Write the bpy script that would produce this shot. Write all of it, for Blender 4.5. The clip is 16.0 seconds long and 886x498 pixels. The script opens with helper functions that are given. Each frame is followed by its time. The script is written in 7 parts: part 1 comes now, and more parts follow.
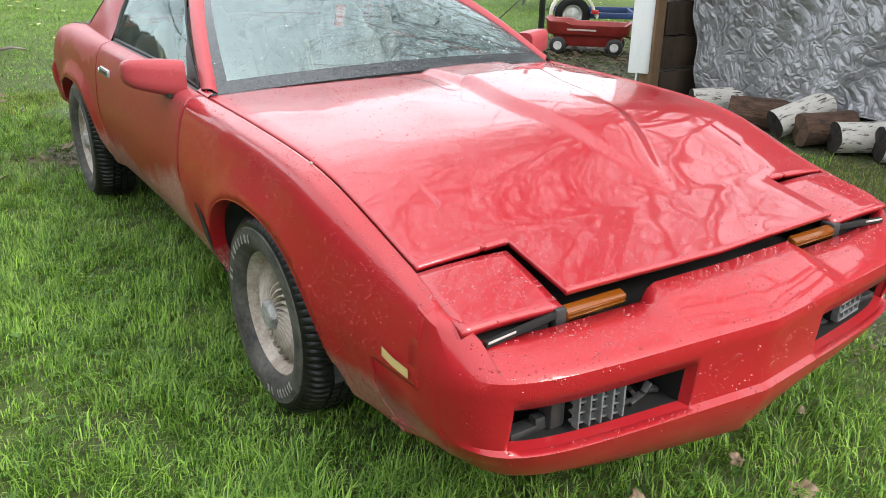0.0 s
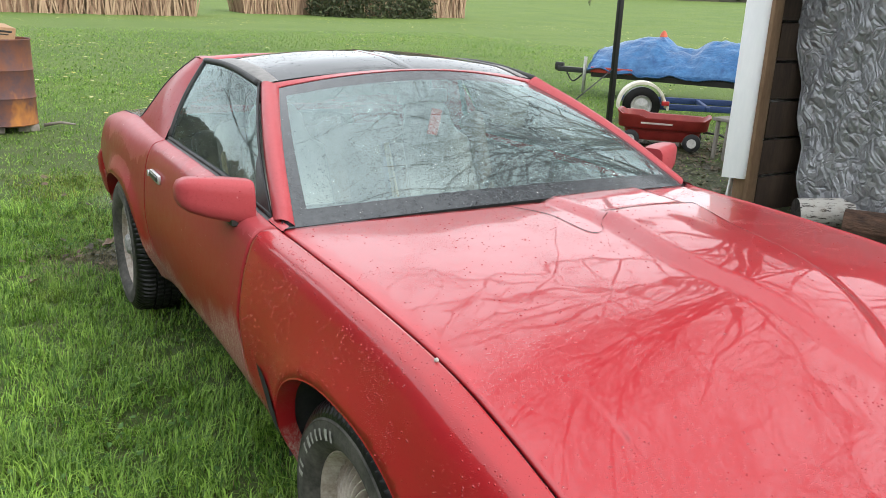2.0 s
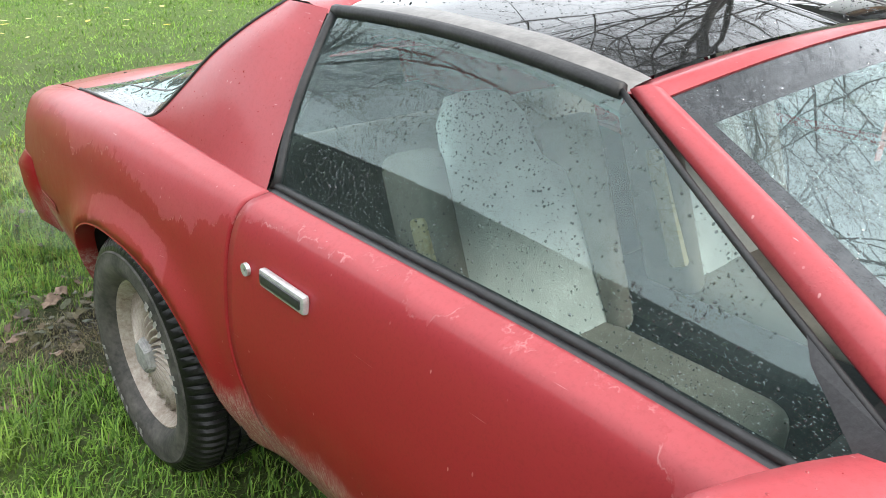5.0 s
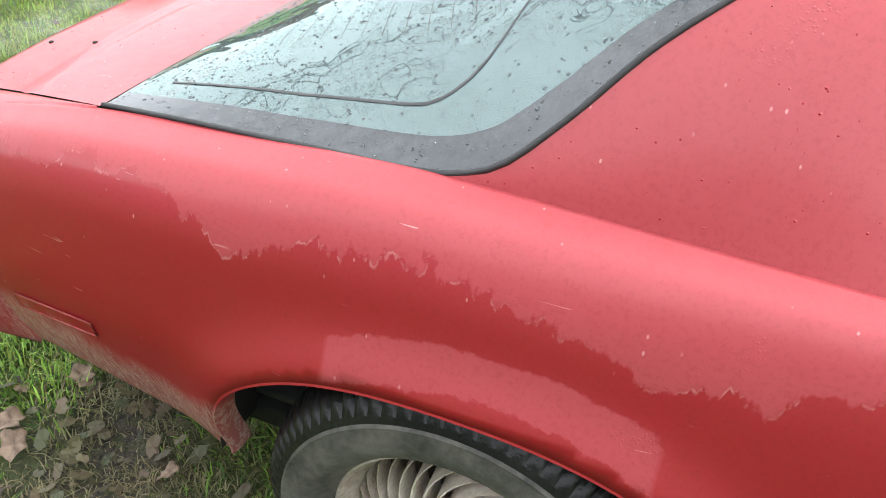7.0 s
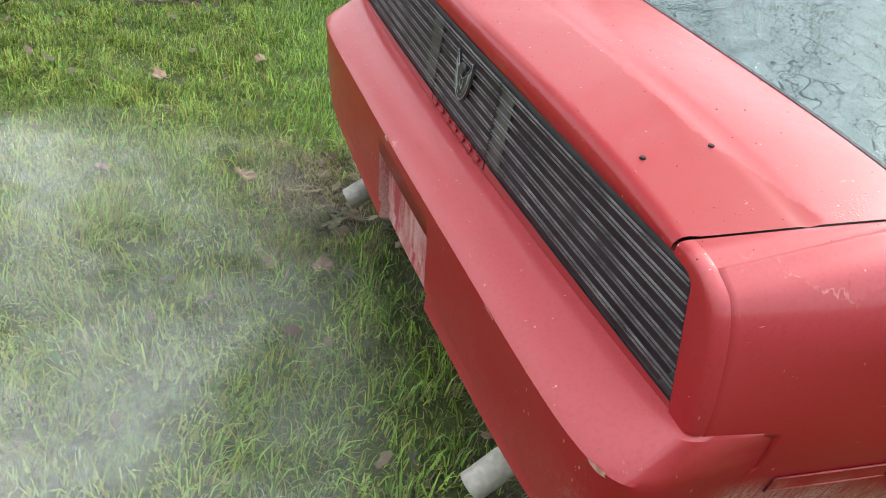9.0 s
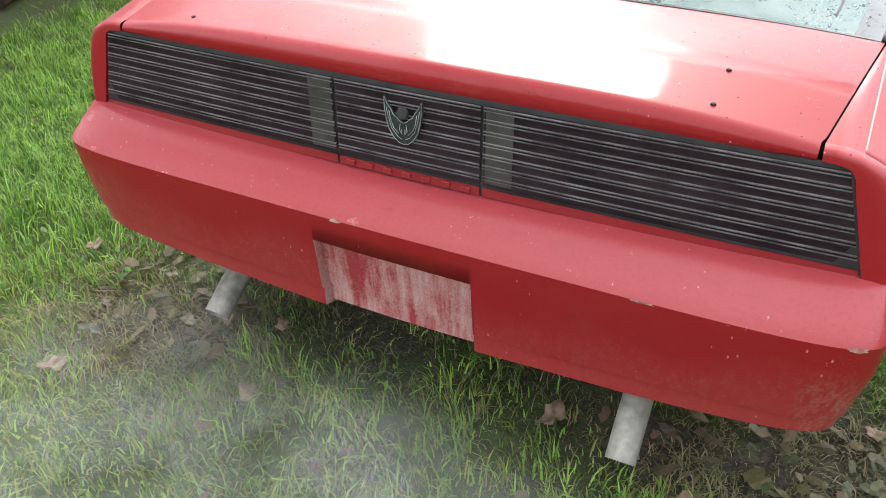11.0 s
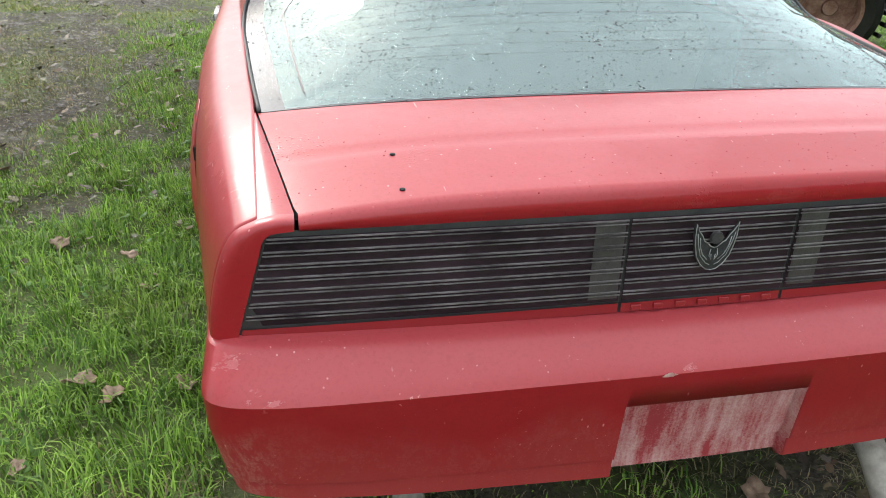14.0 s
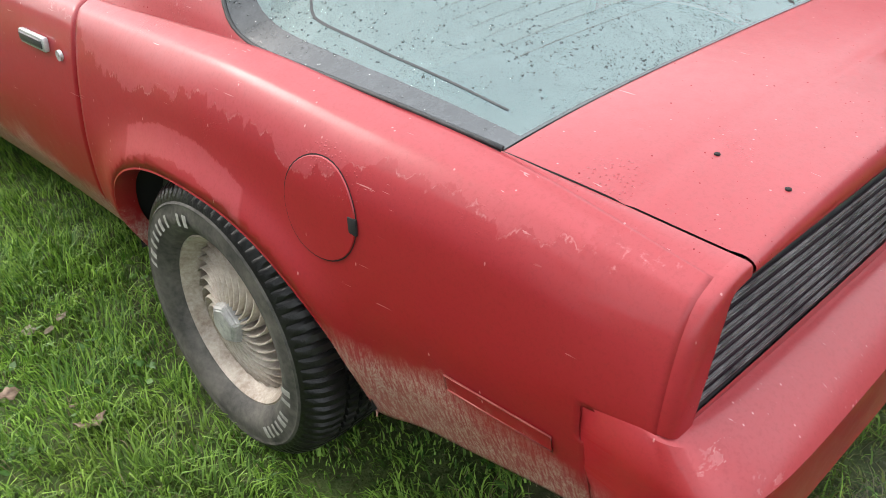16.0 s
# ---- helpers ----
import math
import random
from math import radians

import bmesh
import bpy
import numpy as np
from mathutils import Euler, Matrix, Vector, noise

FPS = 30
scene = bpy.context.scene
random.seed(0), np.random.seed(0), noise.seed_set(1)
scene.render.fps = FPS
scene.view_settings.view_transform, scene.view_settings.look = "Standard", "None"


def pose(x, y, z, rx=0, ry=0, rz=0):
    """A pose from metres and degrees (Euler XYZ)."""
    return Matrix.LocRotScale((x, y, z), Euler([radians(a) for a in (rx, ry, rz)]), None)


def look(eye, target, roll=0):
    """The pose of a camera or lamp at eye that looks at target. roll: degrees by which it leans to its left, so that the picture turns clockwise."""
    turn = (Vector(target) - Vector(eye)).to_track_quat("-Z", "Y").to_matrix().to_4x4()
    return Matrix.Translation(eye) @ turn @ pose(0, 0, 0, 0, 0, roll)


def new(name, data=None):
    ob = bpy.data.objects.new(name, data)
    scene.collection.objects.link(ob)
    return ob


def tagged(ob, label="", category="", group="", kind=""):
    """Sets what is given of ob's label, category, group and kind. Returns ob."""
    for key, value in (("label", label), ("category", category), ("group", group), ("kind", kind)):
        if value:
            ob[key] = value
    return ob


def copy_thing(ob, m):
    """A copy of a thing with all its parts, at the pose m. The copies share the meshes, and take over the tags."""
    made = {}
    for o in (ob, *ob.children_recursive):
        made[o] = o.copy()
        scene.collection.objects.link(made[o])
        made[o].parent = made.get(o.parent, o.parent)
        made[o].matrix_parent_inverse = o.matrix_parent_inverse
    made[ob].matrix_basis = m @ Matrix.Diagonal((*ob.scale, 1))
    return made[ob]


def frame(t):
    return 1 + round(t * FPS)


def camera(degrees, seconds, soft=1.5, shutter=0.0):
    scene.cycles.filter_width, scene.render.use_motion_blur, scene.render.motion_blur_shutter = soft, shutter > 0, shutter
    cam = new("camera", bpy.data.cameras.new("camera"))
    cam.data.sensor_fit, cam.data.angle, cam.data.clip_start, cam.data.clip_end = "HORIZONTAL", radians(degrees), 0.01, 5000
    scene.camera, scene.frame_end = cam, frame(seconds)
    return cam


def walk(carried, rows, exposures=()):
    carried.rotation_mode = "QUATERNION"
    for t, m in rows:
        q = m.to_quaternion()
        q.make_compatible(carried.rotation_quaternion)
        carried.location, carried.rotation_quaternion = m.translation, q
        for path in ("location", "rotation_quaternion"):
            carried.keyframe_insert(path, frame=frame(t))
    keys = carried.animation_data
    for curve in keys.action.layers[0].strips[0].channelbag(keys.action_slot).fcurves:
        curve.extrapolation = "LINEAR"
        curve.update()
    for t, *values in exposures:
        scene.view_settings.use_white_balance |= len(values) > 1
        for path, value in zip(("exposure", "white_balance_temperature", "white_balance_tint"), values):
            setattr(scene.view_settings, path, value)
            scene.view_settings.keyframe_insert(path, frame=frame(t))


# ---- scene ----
cam = camera(57.0, 16.0, 0.8)
PATH = [
    (0, (-1.687, -2.247, 1.504), (-0.662, -0.706, 0.747), 0.9),
    (0.5, (-1.655, -2.087, 1.516), (-0.611, -0.581, 0.715), 1.3),
    (1, (-1.546, -1.948, 1.54), (-0.455, -0.437, 0.814), 1.6),
    (1.5, (-1.449, -1.77, 1.567), (-0.386, -0.187, 0.964), 1.4),
    (2, (-1.534, -1.488, 1.54), (-0.55, 0.149, 0.946), 2.4),
    (2.5, (-1.648, -1.208, 1.549), (-0.651, 0.402, 0.905), 2.6),
    (3, (-1.638, -0.81, 1.514), (-0.597, 0.735, 0.787), 2.4),
    (3.2, (-1.621, -0.651, 1.51), (-0.59, 0.897, 0.776), 1.3),
    (5.3, (-1.535, 0.9, 1.47), (-0.285, 2.225, 0.65), 2.2),
    (5.5, (-1.625, 1.038, 1.497), (-0.347, 2.339, 0.677), 2.3),
    (6, (-1.622, 1.417, 1.447), (-0.254, 2.532, 0.507), 2.1),
    (6.5, (-1.559, 1.841, 1.472), (-0.206, 2.792, 0.347), -1.9),
    (7, (-1.605, 2.317, 1.438), (-0.092, 2.916, 0.276), 2.7),
    (7.5, (-1.599, 2.825, 1.411), (-0.042, 3.198, 0.212), 5.6),
    (8, (-1.537, 3.308, 1.381), (-0.01, 3.636, 0.133), 5.0),
    (8.5, (-1.614, 3.708, 1.379), (0.083, 3.617, 0.324), 8.5),
    (8.7, (-1.533, 3.958, 1.301), (0.126, 3.55, 0.262), 11.3),
    (10.8, (-0.813, 4.751, 1.289), (0.046, 3.307, 0.204), 0.9),
    (11, (-0.699, 4.822, 1.325), (0.073, 3.316, 0.259), -0.2),
    (11.5, (-0.466, 4.932, 1.322), (0.08, 3.299, 0.305), 0.4),
    (12, (-0.263, 4.88, 1.311), (0.012, 3.133, 0.377), -1.5),
    (12.5, (-0.072, 4.885, 1.31), (0.042, 3.13, 0.358), -0.6),
    (13, (0.215, 4.978, 1.314), (0.119, 3.2, 0.404), 1.0),
    (13.5, (0.445, 4.934, 1.317), (0.217, 3.149, 0.445), 2.5),
    (14, (0.716, 4.748, 1.319), (0.338, 2.992, 0.441), 1.6),
    (14.5, (1.045, 4.606, 1.32), (0.421, 2.905, 0.475), 2.0),
    (15, (1.322, 4.437, 1.334), (0.414, 2.917, 0.404), 1.0),
    (15.5, (1.442, 4.147, 1.34), (0.385, 2.76, 0.361), -2.7),
    (16, (1.566, 3.943, 1.345), (0.368, 2.705, 0.329), -1.8),
]
walk(cam, [(t, look(eye, target, roll)) for t, eye, target, roll in PATH], exposures=[(0, .88), (1, .82), (2, .66), (3, .78), (5.5, 1.22), (6.5, 1.36), (7.6, 1.44), (8.5, 1.12), (11, 1.2), (11.5, 1.02), (12.5, .87), (14, .9), (16, 1.08)])

# ---------------------------------------------------------------- world and light
world = bpy.data.worlds.new("sky")
scene.world = world
world.use_nodes = True
wn = world.node_tree
bg = wn.nodes["Background"]
sky = wn.nodes.new("ShaderNodeTexSky")
sky.sky_type = "NISHITA"
sky.sun_disc = False
sky.sun_elevation, sky.sun_rotation = radians(40), radians(156)
sky.air_density, sky.dust_density, sky.ozone_density = 1.0, 4.0, 1.0
haze = wn.nodes.new("ShaderNodeMixRGB")
haze.inputs[0].default_value = 0.72
haze.inputs[2].default_value = (10.2, 10.6, 10.9, 1)
wn.links.new(sky.outputs[0], haze.inputs[1])
wn.links.new(haze.outputs[0], bg.inputs[0])
bg.inputs[1].default_value = 0.15
sun = new("sun", bpy.data.lights.new("sun", "SUN"))
sun.data.energy, sun.data.angle, sun.data.color = 1.15, radians(18), (1.0, 0.96, 0.9)
sun.matrix_world = look((4.0, -9.2, 8.4), (0, 0, 0))


# ---------------------------------------------------------------- material helpers
def mat(name, colour, rough=0.5, metal=0.0, spec=0.5, coat=0.0, coat_rough=0.05):
    m = bpy.data.materials.new(name)
    m.use_nodes = True
    b = m.node_tree.nodes["Principled BSDF"]
    b.inputs["Base Color"].default_value = (*colour, 1)
    b.inputs["Roughness"].default_value = rough
    b.inputs["Metallic"].default_value = metal
    b.inputs["Specular IOR Level"].default_value = spec
    b.inputs["Coat Weight"].default_value = coat
    b.inputs["Coat Roughness"].default_value = coat_rough
    return m


def nd(m, kind, **values):
    n = m.node_tree.nodes.new("ShaderNode" + kind)
    for k, v in values.items():
        n.inputs[k.replace("_", " ")].default_value = v
    return n


def ln(m, a, b):
    m.node_tree.links.new(a, b)


def bsdf(m):
    return m.node_tree.nodes["Principled BSDF"]


def coords(m, scale=(1, 1, 1)):
    t = nd(m, "TexCoord")
    g = nd(m, "Mapping")
    g.inputs["Scale"].default_value = scale
    ln(m, t.outputs["Object"], g.inputs[0])
    return g.outputs[0]


def tex_noise(m, co, scale, detail=4, rough=0.6):
    n = nd(m, "TexNoise", Scale=scale, Detail=detail, Roughness=rough)
    ln(m, co, n.inputs["Vector"])
    return n.outputs["Fac"]


def ramp(m, fac, lo, hi, a=(0, 0, 0), b=(1, 1, 1)):
    r = nd(m, "ValToRGB")
    r.color_ramp.elements[0].position, r.color_ramp.elements[1].position = lo, hi
    r.color_ramp.elements[0].color, r.color_ramp.elements[1].color = (*a, 1), (*b, 1)
    ln(m, fac, r.inputs[0])
    return r.outputs[0]


def blend(m, fac, a, b, mode="MIX"):
    x = nd(m, "MixRGB")
    x.blend_type = mode
    for k, v in ((0, fac), (1, a), (2, b)):
        if isinstance(v, (int, float)):
            x.inputs[k].default_value = v
        elif isinstance(v, tuple):
            x.inputs[k].default_value = (*v, 1)
        else:
            ln(m, v, x.inputs[k])
    return x.outputs[0]


def arith(m, op, a, b=0.0):
    x = nd(m, "Math")
    x.operation = op
    for k, v in ((0, a), (1, b)):
        if isinstance(v, (int, float)):
            x.inputs[k].default_value = v
        else:
            ln(m, v, x.inputs[k])
    return x.outputs[0]


def bump(m, fac, strength=0.3, distance=0.005):
    b = nd(m, "Bump", Strength=strength, Distance=distance)
    ln(m, fac, b.inputs["Height"])
    ln(m, b.outputs[0], bsdf(m).inputs["Normal"])
    return b


def varied(name, a, b, scale=8, rough=0.6, metal=0.0, fine=80, strength=0.25, distance=0.004, stretch=(1, 1, 1), coat=0.0):
    """A surface in two tones at two scales, with fine relief."""
    m = mat(name, a, rough, metal, coat=coat)
    co = coords(m, stretch)
    n1, n2 = tex_noise(m, co, scale, 5), tex_noise(m, co, fine, 3)
    f = arith(m, "ADD", arith(m, "MULTIPLY", n1, 0.7), arith(m, "MULTIPLY", n2, 0.3))
    ln(m, ramp(m, f, 0.35, 0.65, a, b), bsdf(m).inputs["Base Color"])
    bump(m, n2, strength, distance)
    return m


# ---------------------------------------------------------------- mesh helpers
def smooth(me, angle=40):
    me.polygons.foreach_set("use_smooth", [True] * len(me.polygons))
    me.update()


def part(name, bm, material, parent=None, label="", shade=True, sharp=0.7):
    me = bpy.data.meshes.new(name)
    if shade:
        for e in bm.edges:
            if len(e.link_faces) == 2 and e.calc_face_angle(0) > sharp:
                e.smooth = False
    bm.to_mesh(me)
    bm.free()
    if shade:
        smooth(me)
    me.materials.append(material)
    ob = new(name, me)
    ob.parent = parent
    if label:
        tagged(ob, label)
    return ob


def thing(name, label, category, group="", at=(0, 0, 0)):
    ob = new(name)
    ob.location = at
    ob.empty_display_size = 0.1
    return tagged(ob, label, category, group)


def ip(keys, y):
    """A smooth curve through (place, value) keys."""
    if y <= keys[0][0]:
        return keys[0][1]
    if y >= keys[-1][0]:
        return keys[-1][1]
    i = 0
    while keys[i + 1][0] < y:
        i += 1
    (x0, a), (x1, b) = keys[i], keys[i + 1]
    h = x1 - x0
    s = (b - a) / h
    s0 = (a - keys[i - 1][1]) / (x0 - keys[i - 1][0]) if i else s
    s1 = (keys[i + 2][1] - b) / (keys[i + 2][0] - x1) if i + 2 < len(keys) else s
    m0 = 0 if s0 * s <= 0 else 2 * s0 * s / (s0 + s)
    m1 = 0 if s1 * s <= 0 else 2 * s1 * s / (s1 + s)
    m0, m1 = (m0 if i else s), (m1 if i + 2 < len(keys) else s)
    t = (y - x0) / h
    return a * (2 * t**3 - 3 * t * t + 1) + m0 * h * (t**3 - 2 * t * t + t) + b * (3 * t * t - 2 * t**3) + m1 * h * (t**3 - t * t)


def curve(points, n):
    """n + 1 points spaced evenly along a smooth curve through a few points."""
    pts = [Vector(p) for p in points]
    d = [0.0]
    for a, b in zip(pts, pts[1:]):
        d.append(d[-1] + (b - a).length)
    ks = [[(d[i], p[k]) for i, p in enumerate(pts)] for k in range(3)]
    return [Vector([ip(k, d[-1] * i / n) for k in ks]) for i in range(n + 1)]


def sheet(rows, close=False, bm=None):
    """A skin over rows of points."""
    bm = bm or bmesh.new()
    vs = [[bm.verts.new(p) for p in r] for r in rows]
    for a, b in zip(vs, vs[1:]):
        for i in range(len(a) - (0 if close else 1)):
            j = (i + 1) % len(a)
            bm.faces.new((a[i], a[j], b[j], b[i]))
    return bm


def tidy(bm, dist=1e-4):
    bmesh.ops.remove_doubles(bm, verts=bm.verts, dist=dist)
    bmesh.ops.recalc_face_normals(bm, faces=bm.faces)
    return bm


def box(sx, sy, sz, at=(0, 0, 0), bev=0.0, seg=2, rot=None, bm=None):
    b = bmesh.new()
    bmesh.ops.create_cube(b, size=1)
    bmesh.ops.scale(b, vec=(sx, sy, sz), verts=b.verts)
    if bev:
        bmesh.ops.bevel(b, geom=b.edges[:], offset=bev, segments=seg, affect="EDGES", profile=0.5)
    if rot:
        bmesh.ops.transform(b, matrix=Euler([radians(a) for a in rot]).to_matrix().to_4x4(), verts=b.verts)
    bmesh.ops.translate(b, vec=at, verts=b.verts)
    return add(bm, b) if bm else b


def add(bm, other):
    """Takes the mesh other into bm."""
    me = bpy.data.meshes.new("tmp")
    other.to_mesh(me)
    other.free()
    bm.from_mesh(me)
    bpy.data.meshes.remove(me)
    return bm


def tube(points, radius, sides=8, bm=None, taper=1.0, caps=True):
    bm = bm or bmesh.new()
    pts = [Vector(p) for p in points]
    rings = []
    up = Vector((0.13, 0.27, 0.95))
    for i, p in enumerate(pts):
        d = (pts[min(i + 1, len(pts) - 1)] - pts[max(i - 1, 0)]).normalized()
        a = d.cross(up).normalized()
        b = d.cross(a)
        r = radius * (1 + (taper - 1) * i / max(1, len(pts) - 1))
        rings.append([bm.verts.new(p + r * (math.cos(2 * math.pi * k / sides) * a + math.sin(2 * math.pi * k / sides) * b)) for k in range(sides)])
    for a, b in zip(rings, rings[1:]):
        for k in range(sides):
            bm.faces.new((a[k], a[(k + 1) % sides], b[(k + 1) % sides], b[k]))
    if caps:
        bm.faces.new(rings[0][::-1])
        bm.faces.new(rings[-1])
    return bm


def spin(profile, n, axis="x", bm=None):
    """A surface of revolution of (along, radius) pairs about the x axis or the z axis."""
    rows = []
    for k in range(n):
        c, s = math.cos(2 * math.pi * k / n), math.sin(2 * math.pi * k / n)
        rows.append([(a, r * c, r * s) if axis == "x" else (r * c, r * s, a) for a, r in profile])
    rows.append(rows[0])
    b = tidy(sheet(rows))
    return add(bm, b) if bm else b


def thick(ob, t, offset=-1):
    m = ob.modifiers.new("thickness", "SOLIDIFY")
    m.thickness, m.offset = t, offset
    return ob


# ---------------------------------------------------------------- materials
def car_paint(name, wet=True, ior=1.62):
    """Old red paint: wet and still glossy on the nose and hood, dull and dusty further back."""
    m = mat(name, (0.42, 0.016, 0.022), 0.34, 0.0, (0.35 if ior > 1.5 else 0.25) if wet else 0.5, 1.0, 0.06)
    b = bsdf(m)
    b.inputs["Coat IOR"].default_value = ior if wet else 1.45
    co = coords(m)
    big, fine, grit = tex_noise(m, co, 2.2, 6), tex_noise(m, co, 26, 5, 0.7), tex_noise(m, co, 420, 2)
    sep = nd(m, "SeparateXYZ")
    ln(m, co, sep.inputs[0])
    ax = arith(m, "ABSOLUTE", sep.outputs[0])
    geo, gsep = nd(m, "NewGeometry"), nd(m, "SeparateXYZ")
    ln(m, geo.outputs["Normal"], gsep.inputs[0])
    up = ramp(m, gsep.outputs[2], 0.0, 0.75)
    # clear coat that has come off in ragged sheets along the shoulders of the body
    drip = tex_noise(m, coords(m, (30, 30, 1.6)), 1.0, 3)
    line = nd(m, "ValToRGB")
    line.color_ramp.elements[0].position, line.color_ramp.elements[1].position = 0.0, 1.0
    line.color_ramp.elements[0].color, line.color_ramp.elements[1].color = (.862, .862, .862, 1), (.83, .83, .83, 1)
    for where, height in ((1.05, .862), (1.10, .92), (1.42, .92), (1.5, .865), (1.58, .92), (2.05, .87), (2.2, .80), (2.32, .79), (2.45, .825), (2.6, .85), (2.8, .835), (2.92, .785), (3.05, .835), (3.17, .836), (3.3, .81), (3.42, .815)):
        line.color_ramp.elements.new((where - .6) / 3.0).color = (height, height, height, 1)
    ln(m, arith(m, "DIVIDE", arith(m, "SUBTRACT", sep.outputs[1], .6), 3.0), line.inputs[0])
    edge = arith(m, "SUBTRACT", sep.outputs[2], line.outputs[0])
    edge = arith(m, "ADD", arith(m, "ADD", edge, arith(m, "MULTIPLY", arith(m, "SUBTRACT", big, .5), .07)), arith(m, "MULTIPLY", arith(m, "SUBTRACT", drip, .5), .085))
    edge = arith(m, "ADD", arith(m, "ADD", edge, arith(m, "MULTIPLY", arith(m, "SUBTRACT", fine, .5), .02)), .5)
    flanks = ramp(m, ax, 0.735, 0.78)
    peel = arith(m, "MULTIPLY", ramp(m, edge, 0.498, 0.502), flanks)
    curl = arith(m, "MULTIPLY", arith(m, "MULTIPLY", ramp(m, arith(m, "ABSOLUTE", arith(m, "SUBTRACT", edge, .4985)), 0.0, 0.0026, (1, 1, 1), (0, 0, 0)), flanks), ramp(m, fine, .48, .62, (0, 0, 0), (.7, .7, .7)))
    if not wet:
        # a bald crescent over the rear wheel
        du = arith(m, "DIVIDE", arith(m, "SUBTRACT", sep.outputs[1], 2.53), 0.40)
        dv = arith(m, "DIVIDE", arith(m, "SUBTRACT", sep.outputs[2], 0.31), 0.35)
        ring = arith(m, "ADD", arith(m, "SQRT", arith(m, "ADD", arith(m, "MULTIPLY", du, du), arith(m, "MULTIPLY", dv, dv))), arith(m, "MULTIPLY", arith(m, "SUBTRACT", fine, 0.5), 0.10))
        ring = arith(m, "MULTIPLY", ring, 0.5)
        bald = arith(m, "MULTIPLY", arith(m, "MULTIPLY", ramp(m, ring, 0.545, 0.55), ramp(m, ring, 0.635, 0.64, (1, 1, 1), (0, 0, 0))), ramp(m, arith(m, "ABSOLUTE", du), 0.55, 0.58, (1, 1, 1), (0, 0, 0)))
        peel = arith(m, "MAXIMUM", peel, bald)
    if wet and ior < 1.5:
        peel = arith(m, "MULTIPLY", peel, 0.0)
    if wet:
        base = blend(m, arith(m, "MULTIPLY", peel, 0.6), (0.34, 0.014, 0.021) if ior > 1.5 else (0.35, 0.014, 0.019), (0.44, 0.04, 0.05))
    else:
        # lacquer still on over the rear strip of the deck lid
        back_edge = arith(m, "ADD", arith(m, "SUBTRACT", sep.outputs[1], arith(m, "MULTIPLY", arith(m, "SUBTRACT", fine, .5), .03)), arith(m, "MULTIPLY", ramp(m, ax, .5, .72), .05))
        kept = arith(m, "MULTIPLY", ramp(m, arith(m, "SUBTRACT", back_edge, 3.0), .444, .449), ramp(m, arith(m, "ADD", arith(m, "ADD", sep.outputs[0], .5), arith(m, "MULTIPLY", big, .6)), .80, .96, (1, 1, 1), (0, 0, 0)))
        kept = arith(m, "MULTIPLY", arith(m, "MULTIPLY", kept, ramp(m, ax, .715, .73, (1, 1, 1), (0, 0, 0))), ramp(m, sep.outputs[2], .79, .795))
        chalky = arith(m, "MULTIPLY", arith(m, "MULTIPLY", up, arith(m, "SUBTRACT", 1.0, kept)), blend(m, big, (.5,) * 3, (.8,) * 3))
        base = blend(m, arith(m, "MAXIMUM", arith(m, "MAXIMUM", arith(m, "MULTIPLY", peel, 0.85), chalky), arith(m, "MULTIPLY", ramp(m, sep.outputs[2], .925, .945), .8)), (0.27, 0.0125, 0.0168), (0.385, 0.066, 0.076))
    base = blend(m, arith(m, "MULTIPLY", ramp(m, fine, 0.42, 0.75), 0.14), base, (0.34, 0.03, 0.034))
    if not wet:
        # flaked patches along the rear bumper's ledge, with pale rims
        flake = tex_noise(m, coords(m, (8, 14, 14)), 1.0, 6, .68)
        shelf = arith(m, "MULTIPLY", ramp(m, arith(m, "SUBTRACT", sep.outputs[1], 3.0), .60, .64), ramp(m, sep.outputs[2], .525, .545))
        flaked = arith(m, "MULTIPLY", ramp(m, flake, .64, .65), shelf)
        rimmed = arith(m, "MULTIPLY", ramp(m, arith(m, "ABSOLUTE", arith(m, "SUBTRACT", flake, .642)), 0.0, .008, (1, 1, 1), (0, 0, 0)), shelf)
        base = blend(m, arith(m, "MULTIPLY", flaked, .45), base, (.46, .15, .15))
        base = blend(m, arith(m, "MULTIPLY", arith(m, "MULTIPLY", rimmed, ramp(m, fine, .45, .6)), .6), base, (.58, .33, .31))
    # fine mottling of grime in the paint's pores
    base = blend(m, arith(m, "MULTIPLY", ramp(m, tex_noise(m, co, 130, 4, .8), .50, .62), .10 if wet else .16), base, (0.13, 0.012, 0.014))
    # scattered pale nicks
    vn = nd(m, "TexVoronoi", Scale=42.0)
    ln(m, coords(m, (1, 1, 0.45)), vn.inputs["Vector"])
    nick = arith(m, "MULTIPLY", ramp(m, vn.outputs["Distance"], 0.05, 0.085, (1, 1, 1), (0, 0, 0)), ramp(m, tex_noise(m, co, 9, 3), 0.50, 0.56))
    scr = nd(m, "TexNoise", Scale=1.0, Detail=2.0, Distortion=0.4)
    ln(m, coords(m, (140, 5, 170)), scr.inputs["Vector"])
    scratch = arith(m, "MULTIPLY", ramp(m, scr.outputs["Fac"], 0.725, 0.735), ramp(m, tex_noise(m, co, 6, 3), 0.52, 0.6))
    if not wet:
        base = blend(m, arith(m, "MULTIPLY", arith(m, "MAXIMUM", arith(m, "MAXIMUM", nick, scratch), curl), 0.6), base, (0.62, 0.32, 0.31))
    # pale dust dried on in brushed streaks along the lower edge
    dusty = not wet or ior < 1.5
